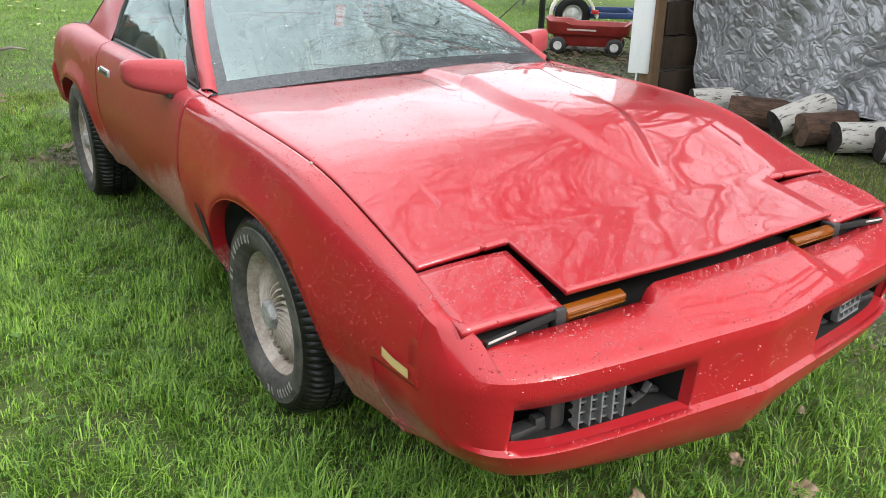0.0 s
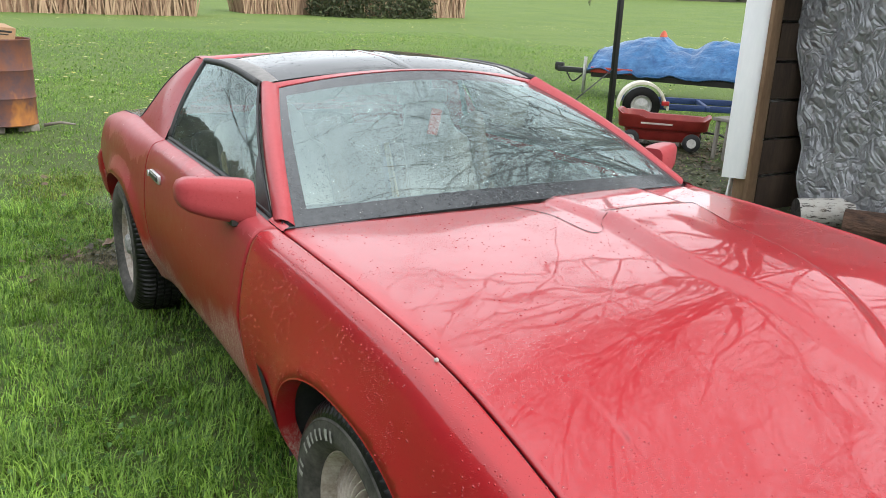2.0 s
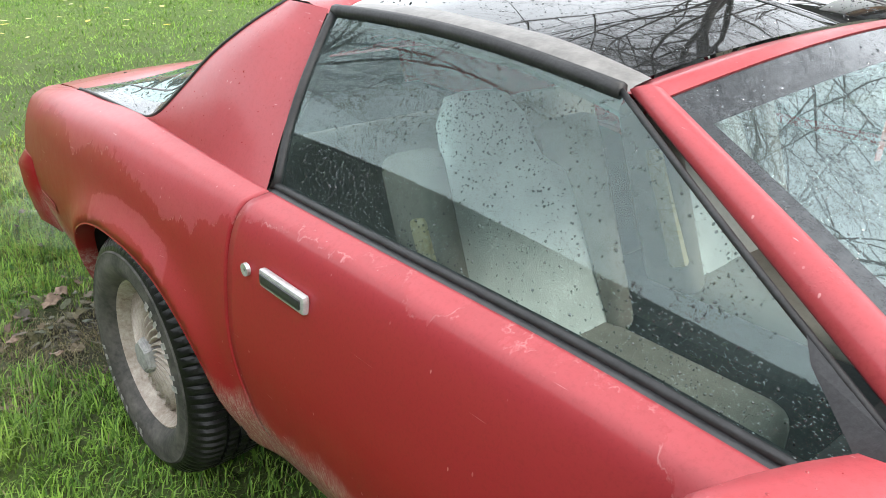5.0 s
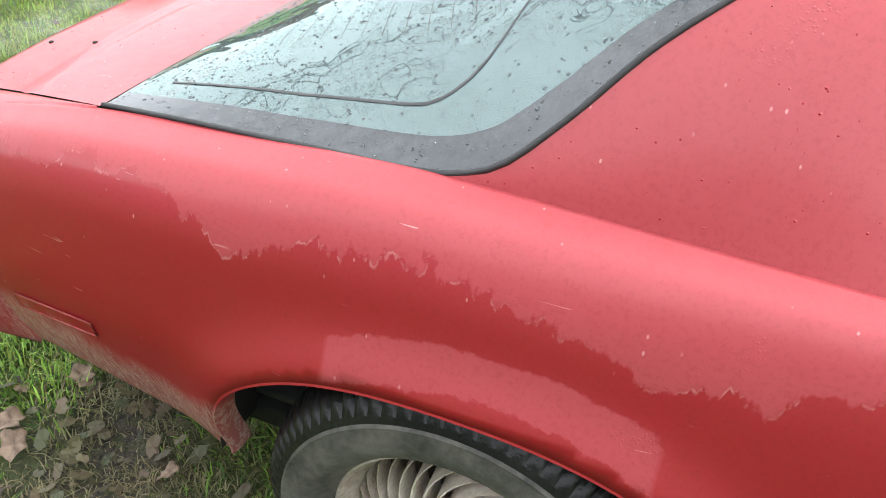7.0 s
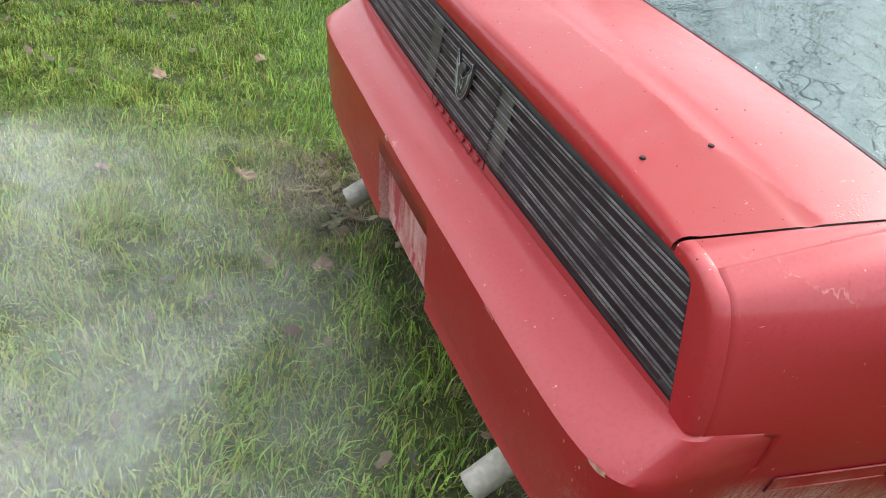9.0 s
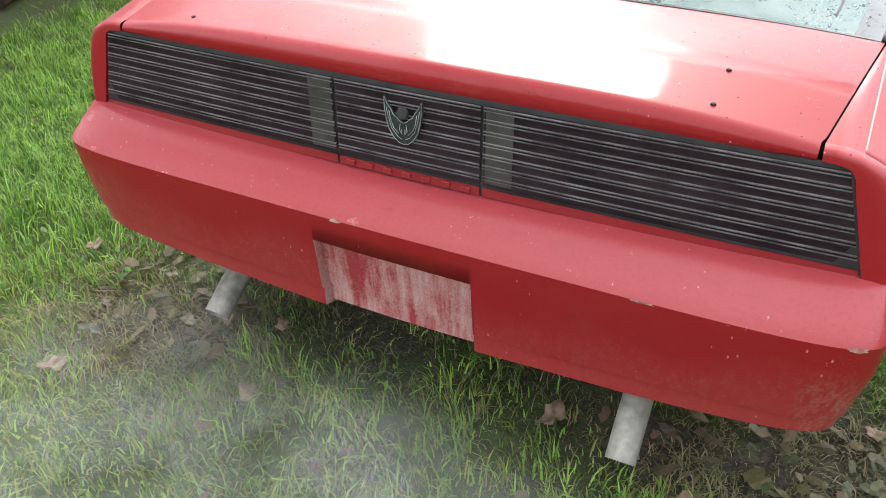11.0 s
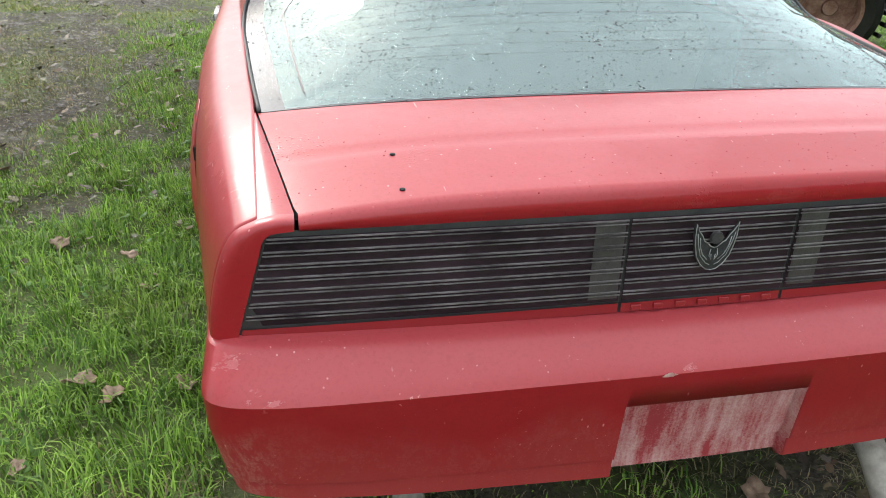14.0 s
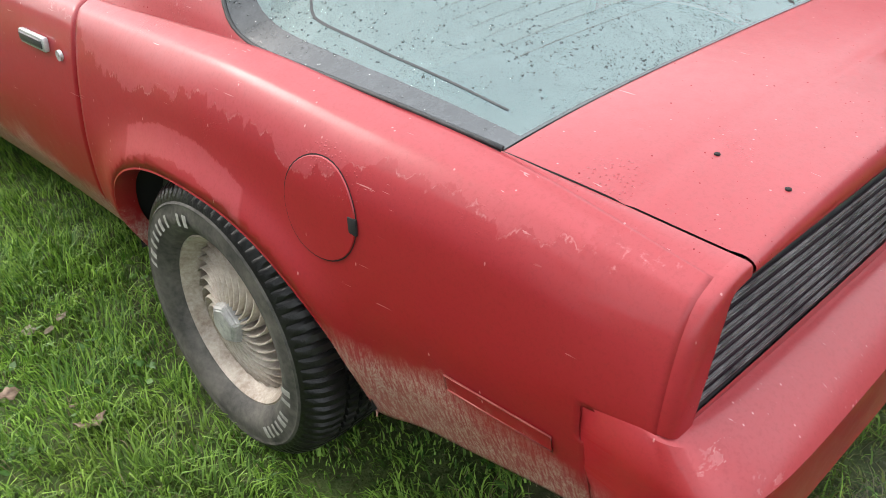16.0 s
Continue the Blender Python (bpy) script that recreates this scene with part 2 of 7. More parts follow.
    if dusty:
        rot = nd(m, "Mapping")
        rot.inputs["Rotation"].default_value = (radians(28), 0, 0)
        rot.inputs["Scale"].default_value = (60, 190, 26)
        ln(m, co, rot.inputs[0])
        streak = arith(m, "MULTIPLY", ramp(m, tex_noise(m, rot.outputs[0], 1.0, 4, 0.7), 0.42, 0.55, (.22,) * 3, (1,) * 3), ramp(m, tex_noise(m, co, 210, 4, .75), .40, .56, (.3,) * 3, (1,) * 3))
        cloud = tex_noise(m, coords(m, (2, 2.4, 2)), 1.0, 4)
        low = arith(m, "SUBTRACT", arith(m, "ADD", arith(m, "MULTIPLY", cloud, 0.42), 0.20 if wet else 0.265), sep.outputs[2])
        behind = ramp(m, arith(m, "ABSOLUTE", arith(m, "SUBTRACT", sep.outputs[1], 0.74)), 0.05, 0.38, (1, 1, 1), (0, 0, 0))
        low = arith(m, "ADD", low, arith(m, "MULTIPLY", behind, 0.14))
        side = ramp(m, ax, 0.74, 0.80, (0.0 if wet else 0.35,) * 3, (1.0,) * 3)
        back = ramp(m, arith(m, "MULTIPLY", sep.outputs[1], 0.1), 0.345, 0.353, (1.0,) * 3, (0.28,) * 3)
        dust = arith(m, "MULTIPLY", arith(m, "MULTIPLY", arith(m, "MULTIPLY", ramp(m, low, -0.03, 0.07), streak), side), back)
        haze = arith(m, "MULTIPLY", arith(m, "MULTIPLY", ramp(m, low, -0.12, 0.16), ramp(m, arith(m, "MULTIPLY", sep.outputs[1], 0.1), 0.345, 0.353, (1.0,) * 3, (0.25,) * 3)), 0.06 if wet else 0.30)
        cover = arith(m, "MAXIMUM", arith(m, "MULTIPLY", dust, 0.95), haze)
        base = blend(m, cover, base, (0.45, 0.31, 0.26))
    ln(m, base, b.inputs["Base Color"])
    if wet:
        ln(m, blend(m, peel, (0.32,) * 3, (0.42,) * 3), b.inputs["Roughness"])
        ln(m, arith(m, "MULTIPLY", blend(m, up, (0.5 if ior > 1.5 else 0.35,) * 3, (1.0,) * 3), blend(m, peel, (1.0,) * 3, (0.6,) * 3)), b.inputs["Coat Weight"])
        ln(m, blend(m, peel, (0.02,) * 3, (0.10,) * 3), b.inputs["Coat Roughness"])
    else:
        ln(m, blend(m, fine, (0.38,) * 3, (0.54,) * 3), b.inputs["Roughness"])
        ln(m, blend(m, kept, arith(m, "MULTIPLY", arith(m, "MULTIPLY", arith(m, "SUBTRACT", 1.0, cover), blend(m, up, (0.36,) * 3, (0.50,) * 3)), blend(m, peel, (1.0,) * 3, (0.7,) * 3)), (0.40,) * 3), b.inputs["Coat Weight"])
        ln(m, arith(m, "MULTIPLY", blend(m, arith(m, "MAXIMUM", peel, chalky), (0.06,) * 3, (0.24,) * 3), blend(m, kept, (1.0,) * 3, (0.45,) * 3)), b.inputs["Coat Roughness"])
    ln(m, blend(m, up, (0.1,) * 3, (0.22,) * 3), b.inputs["Specular IOR Level"])
    # standing raindrops
    v = nd(m, "TexVoronoi", Scale=190.0)
    ln(m, co, v.inputs["Vector"])
    v2 = nd(m, "TexVoronoi", Scale=105.0 if wet else 140.0)
    ln(m, co, v2.inputs["Vector"])
    thin, many = ((0.50, 0.62), (0.60, 0.68)) if wet else ((0.60, 0.70), (0.66, 0.72))
    small = arith(m, "MULTIPLY", ramp(m, v.outputs["Distance"], 0.10, 0.36, (1, 1, 1), (0, 0, 0)), ramp(m, tex_noise(m, co, 4.5, 4), *thin))
    large = arith(m, "MULTIPLY", ramp(m, v2.outputs["Distance"], 0.10, 0.30, (1, 1, 1), (0, 0, 0)), ramp(m, tex_noise(m, co, 3.1, 4), *many))
    drops = arith(m, "MAXIMUM", arith(m, "MULTIPLY", small, 0.6), large)
    hgt = arith(m, "ADD", drops, arith(m, "MULTIPLY", grit, 0.006 if wet else 0.05))
    # slow waves in the sheet metal
    hgt = arith(m, "ADD", hgt, arith(m, "MULTIPLY", tex_noise(m, co, 5.0, 1), 1.8 if wet else 1.0))
    bp = bump(m, hgt, 0.8, 0.0014)
    ln(m, bp.outputs[0], b.inputs["Coat Normal"])
    return m


def glass_mat(name, tint, fog=0.0, fog_colour=(0.5, 0.6, 0.6), drops=0.6, ior=2.0, film=0.0):
    """A thin pane: tinted, with a fog of breath on the inside and rain on the outside."""
    m = bpy.data.materials.new(name)
    m.use_nodes = True
    t = m.node_tree
    t.nodes.remove(t.nodes["Principled BSDF"])
    out = t.nodes["Material Output"]
    clear = nd(m, "BsdfTransparent")
    clear.inputs[0].default_value = (*tint, 1)
    body = clear.outputs[0]
    co = coords(m)
    if fog:
        mist = nd(m, "BsdfDiffuse")
        mist.inputs[0].default_value = (*fog_colour, 1)
        through_mist = nd(m, "BsdfTranslucent")
        through_mist.inputs[0].default_value = (*fog_colour, 1)
        both = nd(m, "MixShader")
        both.inputs[0].default_value = 0.3
        ln(m, mist.outputs[0], both.inputs[1])
        ln(m, through_mist.outputs[0], both.inputs[2])
        s = nd(m, "MixShader")
        f = ramp(m, tex_noise(m, co, 1.6, 4), 0.25, 0.75, (fog * 0.8,) * 3, (min(1, fog * 1.15),) * 3)
        ln(m, f, s.inputs[0])
        ln(m, body, s.inputs[1])
        ln(m, both.outputs[0], s.inputs[2])
        body = s.outputs[0]
    v = nd(m, "TexVoronoi", Scale=150.0)
    ln(m, co, v.inputs["Vector"])
    rain = arith(m, "MULTIPLY", ramp(m, v.outputs["Distance"], 0.16, 0.32, (1, 1, 1), (0, 0, 0)), ramp(m, tex_noise(m, co, 7, 4), 0.42, 0.6))
    if film:
        # a running film of water that bends what is mirrored
        w1 = nd(m, "TexNoise", Scale=5.0, Detail=1.0, Distortion=1.6)
        ln(m, co, w1.inputs["Vector"])
        rain = arith(m, "ADD", arith(m, "MULTIPLY", rain, 0.5), arith(m, "MULTIPLY", w1.outputs["Fac"], film))
    bp = nd(m, "Bump", Strength=drops, Distance=0.003)
    ln(m, rain, bp.inputs["Height"])
    gloss = nd(m, "BsdfGlossy")
    gloss.inputs[0].default_value = (0.82, 0.97, 0.95, 1)
    gloss.inputs[1].default_value = 0.015
    ln(m, bp.outputs[0], gloss.inputs["Normal"])
    fr = nd(m, "Fresnel", IOR=ior)
    ln(m, bp.outputs[0], fr.inputs["Normal"])
    top = nd(m, "MixShader")
    ln(m, fr.outputs[0], top.inputs[0])
    ln(m, body, top.inputs[1])
    ln(m, gloss.outputs[0], top.inputs[2])
    ln(m, top.outputs[0], out.inputs[0])
    return m


RED = car_paint("wet_red_paint")
BEADED = car_paint("beaded_red_paint", True, 1.45)
DULL = car_paint("dull_red_paint", False)
GLASS = glass_mat("side_glass", (0.80, 0.95, 0.92), 0.03, (0.50, 0.74, 0.72), ior=1.8)
FOGGED = glass_mat("fogged_windshield", (0.6, 0.71, 0.70), 0.13, (0.50, 0.64, 0.66), ior=2.6)
HATCH_GLASS = glass_mat("fogged_rear_glass", (0.55, 0.66, 0.65), 0.17, (0.50, 0.70, 0.71), ior=2.05, film=3.0)
FRIT = varied("glass_edge_band", (0.02, 0.023, 0.026), (0.045, 0.05, 0.054), 40, 0.10, fine=220, strength=0.12, coat=0.35)
bsdf(FRIT).inputs["Coat IOR"].default_value = 1.7
TTOP = mat("smoked_roof_glass", (0.018, 0.019, 0.02), 0.03, 0, 0.5)
RUBBER = varied("black_rubber", (0.012, 0.012, 0.013), (0.03, 0.03, 0.031), 14, 0.55, fine=160)
TRIM = varied("dull_black_trim", (0.02, 0.02, 0.022), (0.045, 0.045, 0.047), 20, 0.42, fine=200, strength=0.1)
# near-black for gaps, wells and openings: their inner shade put into the colour
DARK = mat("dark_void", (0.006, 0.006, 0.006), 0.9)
TYRE = varied("tyre_rubber", (0.006, 0.006, 0.006), (0.015, 0.0145, 0.014), 9, 0.5, fine=90, strength=0.4)
bsdf(TYRE).inputs["Specular IOR Level"].default_value = 0.26
bsdf(TYRE).inputs["Roughness"].default_value = 0.32
SIDEWALL = varied("dusty_sidewall", (0.018, 0.0175, 0.0165), (0.115, 0.105, 0.092), 12, 0.7, fine=70, strength=0.3)
SIDEWALL_WHITE = varied("raised_white_rubber", (0.26, 0.25, 0.235), (0.52, 0.505, 0.475), 30, 0.7)
ALLOY = varied("dirty_alloy", (0.22, 0.165, 0.125), (0.52, 0.46, 0.40), 16, 0.62, 0.1, fine=120)
CHROME = varied("pitted_chrome", (0.42, 0.42, 0.43), (0.62, 0.62, 0.63), 60, 0.25, 0.45, fine=300, strength=0.15)
STEEL = varied("dull_steel", (0.42, 0.41, 0.4), (0.6, 0.59, 0.57), 20, 0.5, 0.3)
AMBER = mat("amber_lens", (0.20, 0.055, 0.005), 0.2, 0, 0.5, 0.3)
PALE_AMBER = mat("pale_amber_lens", (0.62, 0.45, 0.2), 0.25, 0, 0.5, 0.4)
CLOTH = varied("pale_grey_seat_cloth", (0.52, 0.54, 0.52), (0.66, 0.68, 0.65), 20, 0.9, fine=260)
GREY_VINYL = varied("brown_grey_vinyl", (0.20, 0.175, 0.15), (0.28, 0.25, 0.215), 20, 0.6, fine=200)
CABIN = varied("dark_cabin_plastic", (0.02, 0.022, 0.024), (0.045, 0.045, 0.047), 10, 0.6)
FOAM = varied("torn_seat_foam", (0.45, 0.36, 0.2), (0.6, 0.52, 0.36), 40, 0.95)

# ---------------------------------------------------------------- the car
car = thing("car", "faded red two-door sports hatchback wet with rain, parked on grass", "car")

# lines of the body: (place along the car, half width or height)
TOP_X = [(-1.02, .812), (-.75, .788), (-.28, .803), (.65, .803), (1.3, .805), (2.0, .803), (2.6, .787), (3.0, .768), (3.24, .757), (3.6, .755)]
TOP_Z = [(-1.02, .688), (-.75, .752), (-.28, .874), (0, .889), (.3, .895), (.65, .897), (1.0, .913), (1.3, .922), (2.0, .916), (2.6, .922), (3.0, .892), (3.24, .868), (3.6, .80)]
SH_X = [(-1.02, .836), (-.75, .83), (-.28, .85), (.65, .846), (1.3, .85), (2.0, .845), (2.6, .848), (3.0, .834), (3.3, .816), (3.6, .792)]
UP_X = [(-1.02, .845), (-.75, .856), (-.28, .885), (.65, .884), (1.3, .888), (2.0, .884), (2.6, .898), (3.0, .886), (3.3, .864), (3.6, .826)]
UP_Z = [(-1.02, .63), (-.75, .66), (-.28, .77), (.65, .785), (2.6, .79), (3.0, .775), (3.3, .75), (3.6, .70)]
MID_X = [(-1.02, .842), (-.75, .868), (-.28, .902), (0, .91), (.45, .907), (1.3, .905), (2.0, .9), (2.6, .908), (3.0, .896), (3.3, .874), (3.6, .842)]
MID_Z = [(-1.02, .55), (-.75, .55), (0, .63), (1.3, .62), (3.6, .60)]
LOW_X = [(-1.02, .82), (-.75, .85), (0, .892), (.5, .888), (1.3, .882), (2.0, .882), (3.0, .874), (3.6, .83)]
LOW_Z = [(-1.02, .42), (0, .45), (2.0, .45), (3.0, .46), (3.6, .47)]
SILL_X = [(-1.02, .74), (-.6, .78), (0, .82), (1.3, .80), (2.1, .81), (3.0, .82), (3.6, .8)]
SILL_Z = [(-1.02, .25), (0, .26), (1.3, .28), (2.1, .285), (3.0, .30), (3.45, .35), (3.6, .36)]


POWER = 2.35
FLARES = ((-.035, .31, .44, .385, .012), (2.56, .31, .445, .350, .024))


def flank(y, v):
    """Half width and height of the car's side at y, from the top edge (v = 0) down to the sill (v = 1)."""
    tx, tz = ip(TOP_X, y), ip(TOP_Z, y)
    xs = [(0, tx), (.14, ip(SH_X, y)), (.4, ip(UP_X, y)), (.6, ip(MID_X, y)), (.8, ip(LOW_X, y)), (1, ip(SILL_X, y))]
    zs = [(0, tz), (.14, tz - .02), (.4, ip(UP_Z, y)), (.6, ip(MID_Z, y)), (.8, ip(LOW_Z, y)), (1, ip(SILL_Z, y))]
    x, z = ip(xs, v), ip(zs, v)
    for yc, zc, w, h, rise in FLARES:
        d = ((abs(y - yc) / w) ** POWER + (abs(z - zc) / h) ** POWER) ** (1 / POWER) - 1
        if -.3 < d < .6 and z > .25:
            x += rise * math.exp(-(max(d, 0) / .16) ** 2)
    return x, z


def flank_at(y, z):
    lo, hi = 0.0, 1.0
    for _ in range(24):
        mid = (lo + hi) / 2
        if flank(y, mid)[1] > z:
            lo = mid
        else:
            hi = mid
    return flank(y, lo)[0]


ARCHES = ((-.035, .31, .44, .385), (2.56, .31, .445, .350))


def arch_point(arch, a, grow=0.0):
    yc, zc, w, h = arch
    c, s = math.cos(a), math.sin(a)
    k = (abs(c) ** POWER + abs(s) ** POWER) ** (-1 / POWER)
    return yc + (w + grow) * c * k, zc + (h + grow) * s * k


def cut_arches(bm, sgn):
    """Opens the wheel arches in a side panel and draws its edge onto their curve."""
    for arch in ARCHES:
        yc, zc, w, h = arch
        inside = {}
        for v in bm.verts:
            f = (abs(v.co.y - yc) / w) ** POWER + (abs(v.co.z - zc) / h) ** POWER
            inside[v] = f < 1 and v.co.z > 0
        below = [v for v in bm.verts if inside[v]]
        if not below:
            continue
        gone = [f for f in bm.faces if any(inside[v] for v in f.verts)]
        rim = {v for f in gone for v in f.verts if not inside[v]}
        bmesh.ops.delete(bm, geom=gone, context="FACES")
        for v in rim:
            if v.is_valid and v.link_faces:
                y, z = arch_point(arch, math.atan2((v.co.z - zc) / h, (v.co.y - yc) / w))
                v.co = (sgn * flank_at(y, z), y, z)
        bmesh.ops.delete(bm, geom=[v for v in bm.verts if not v.link_faces], context="VERTS")
    return bm


def seam_front(v):
    return .672 - .03 * (1 - min(1, v / .15)) ** 2 + .012 * math.sin(math.pi * v) - .04 * max(0, v - .75)


def seam_rear(v):
    z = 1 - v
    return 2.02 + .035 * math.sin(math.pi * min(1, v / .75)) - .10 * max(0, (v - .62) / .38) ** 2


def side_panel(name, y0, y1, sgn, ny, label="", cut=None):
    """A panel of the car's side; cut: the fascia's edge, which takes the panel's lower corner."""
    rows = []
    nv = 70
    for j in range(nv + 1):
        v = j / nv
        a, b = y0(v), y1(v)
        row = []
        for i in range(ny + 1):
            y = a + (b - a) * i / ny
            x, z = flank(y, v)
            row.append((sgn * x, y, z))
        rows.append(row)
    bm = bmesh.new()
    vs = [[bm.verts.new(p) for p in r] for r in rows]
    for j in range(nv):
        for i in range(ny):
            ym = (rows[j][i][1] + rows[j][i + 1][1]) / 2
            if cut and j / nv > (.59 if cut > 0 else .66) and (ym - cut) * (1 if cut > 0 else -1) > 0:
                continue
            bm.faces.new((vs[j][i], vs[j][i + 1], vs[j + 1][i + 1], vs[j + 1][i]))
    bmesh.ops.delete(bm, geom=[v for v in bm.verts if not v.link_faces], context="VERTS")
    cut_arches(bm, sgn)
    tidy(bm)
    return thick(part(name, bm, BEADED if "fender" in name else DULL, car, label, sharp=1.2), .012)


def seam_strip(f, sgn, name="door_gap"):
    """The dark channel behind a gap between panels."""
    rows = []
    for j in range(31):
        v = j / 30
        row = []
        for dy in (-.014, .014):
            x, z = flank(f(v) + dy, v)
            row.append((sgn * (x - .009), f(v) + dy, z))
        rows.append(row)
    return part(name, tidy(sheet(rows)), DARK, car)


GAP = .0035
for sgn, side in ((-1, "right"), (1, "left")):
    side_panel("front_fender", lambda v: -.90, lambda v: seam_front(v) - GAP, sgn, 130, cut=-.70)
    door = side_panel("door", lambda v: seam_front(v) + GAP, lambda v: seam_rear(v) - GAP, sgn, 60, "red door with faded, dirt-splashed paint")
    side_panel("quarter_panel", lambda v: seam_rear(v) + GAP, lambda v: 3.575, sgn, 140, "red rear quarter panel with peeling clear coat", 3.47)
    seam_strip(seam_front, sgn)
    seam_strip(seam_rear, sgn)
    # rolled lips and dark wells of the wheel arches
    for k, arch in enumerate(ARCHES):
        rows = []
        for i in range(61):
            a = math.pi * (-.03 + 1.06 * i / 60)
            y, z = arch_point(arch, a)
            y2, z2 = arch_point(arch, a, -.008)
            z, z2 = max(z, .285), max(z2, .285)
            x = flank_at(y, max(z, .27))
            rows.append([(sgn * x, y, z), (sgn * (x + .001), (y + y2) / 2, (z + z2) / 2), (sgn * (x - .012), y2, z2), (sgn * (x - .05), y2, z2)])
        part("arch_lip", tidy(sheet(rows)), DULL if k else BEADED, car)
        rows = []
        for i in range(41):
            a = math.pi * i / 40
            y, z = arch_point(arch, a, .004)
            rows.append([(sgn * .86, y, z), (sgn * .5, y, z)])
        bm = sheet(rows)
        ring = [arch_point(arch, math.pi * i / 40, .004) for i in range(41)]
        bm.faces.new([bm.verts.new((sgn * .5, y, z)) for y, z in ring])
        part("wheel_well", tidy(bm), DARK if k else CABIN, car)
    # black air vent behind the front wheel
    lo_, hi_ = [(.36, .404), (.41, .384), (.46, .374), (.51, .43), (.548, .505)], [(.36, .456), (.41, .468), (.46, .49), (.51, .515), (.548, .532)]
    rows = []
    for i in range(13):
        z = .36 + .188 * i / 12
        y0, y1 = ip(lo_, z), ip(hi_, z)
        rows.append([(sgn * (flank_at(y0 + (y1 - y0) * k / 6, z) + .005), y0 + (y1 - y0) * k / 6, z) for k in range(7)])
    part("fender_vent", tidy(sheet(rows)), DARK, car, "black plastic vent behind the wheel")
    # handle and lock
    hx = flank_at(1.83, .80)
    hm = part("door_handle", box(.016, .15, .036, (sgn * (hx + .006), 1.835, .802), .005), CHROME, door, "pitted chrome door handle")
    part("handle_flap", box(.006, .134, .019, (sgn * (hx + .0145), 1.835, .803), .002), TRIM, hm)
    lk = spin([(0, .0), (.006, .0), (.008, .008), (.008, .013), (0, .0135)], 20)
    bmesh.ops.transform(lk, matrix=Matrix.Translation((sgn * (flank_at(1.975, .79)), 1.975, .79)) @ Matrix.Diagonal((sgn, 1, 1, 1)), verts=lk.verts)
    lock = part("door_lock", lk, CHROME, door, "round chrome door lock")
    lf = spin([(0, .0), (.0066, .0), (.0070, .0075), (.004, .008), (.004, .0001)], 18)
    bmesh.ops.transform(lf, matrix=Matrix.Translation((sgn * (flank_at(1.975, .79)), 1.975, .79)) @ Matrix.Diagonal((sgn, 1, 1, 1)), verts=lf.verts)
    part("lock_face", lf, TRIM, lock)
    # mirror
    ms = []
    for a, (ox, oz, sy) in enumerate(((-.0, -.010, 1.0), (.06, -.004, .97), (.12, .003, .88), (.165, .009, .76), (.185, .013, .58), (.196, .016, .3))):
        ring = []
        hgt, dep = .069 * sy, .060 * sy + .006
        for k in range(20):
            t = 2 * math.pi * k / 20
            c, s = math.cos(t), math.sin(t)
            kk = (abs(c) ** 5 + abs(s) ** 5) ** -.2
            ring.append((sgn * (.815 + ox), .85 + ox * .45 + dep * c * kk, .935 + oz + hgt * s * kk - .006 * c))
        ms.append(ring)
    bm = sheet(ms, close=True)
    bm.faces.new([bm.verts.new(p) for p in ms[0]])
    bm.faces.new([bm.verts.new(p) for p in ms[-1]])
    mir = part("door_mirror", tidy(bm), DULL, car, "red door mirror housing", sharp=.9)
    part("mirror_foot", box(.07, .08, .05, (sgn * .845, .86, .882), .012), TRIM, mir)
    # front side marker
    fy, fz = -.815, .54
    rows = [[(sgn * (flank_at(y, z) + d), y, z) for y, z, d in ((-.765, .553 + w, .004), (-.815, .545 + w, .006), (-.868, .538 + w, .004))] for w in (-.013, .013)]
    part("side_marker", tidy(sheet(rows)), PALE_AMBER, car, "pale amber side marker lens")
    # rear side marker, a red lens in a thin frame
    rows = [[(sgn * (flank_at(y, z) + .003), y, z) for y, z in ((3.225, .515 + w), (3.31, .507 + w), (3.42, .497 + w))] for w in (-.016, .016)]
    mk = part("side_marker", tidy(sheet(rows)), DULL, car, "red side marker lens under dust")
    loop = [Vector(p) for p in (rows[0][0], rows[0][1], rows[0][2], rows[1][2], rows[1][1], rows[1][0], rows[0][0])]
    part("marker_frame", tube(loop, .0019, 6), varied("worn_red_frame", (.2, .012, .014), (.32, .07, .065), 30, .5), mk, "worn red marker frame")
# fuel door on the left
bm = bmesh.new()
ring = []
fy, fz, fr = 2.962, .735, .088
N = 40
rows = []
for rr in (0.001, .4, .8, .985, 1.0):
    rows.append([((flank_at(fy + fr * rr * math.cos(2 * math.pi * k / N), fz + fr * rr * math.sin(2 * math.pi * k / N)) + (.003 if rr < 1 else .0005)), fy + fr * rr * math.cos(2 * math.pi * k / N), fz + fr * rr * math.sin(2 * math.pi * k / N)) for k in range(N)])
part("fuel_door", tidy(sheet(rows, close=True)), DULL, car, "round red fuel door")
rows = []
for rr in (1.0, 1.024):
    rows.append([((flank_at(fy + fr * rr * math.cos(2 * math.pi * k / N), fz + fr * rr * math.sin(2 * math.pi * k / N)) + .0012), fy + fr * rr * math.cos(2 * math.pi * k / N), fz + fr * rr * math.sin(2 * math.pi * k / N)) for k in range(N)])
part("fuel_door_gap", tidy(sheet(rows, close=True)), DARK, car)
part("fuel_door_notch", box(.006, .02, .03, (flank_at(3.04, .73) + .001, 3.043, .732), .002), DARK, car)


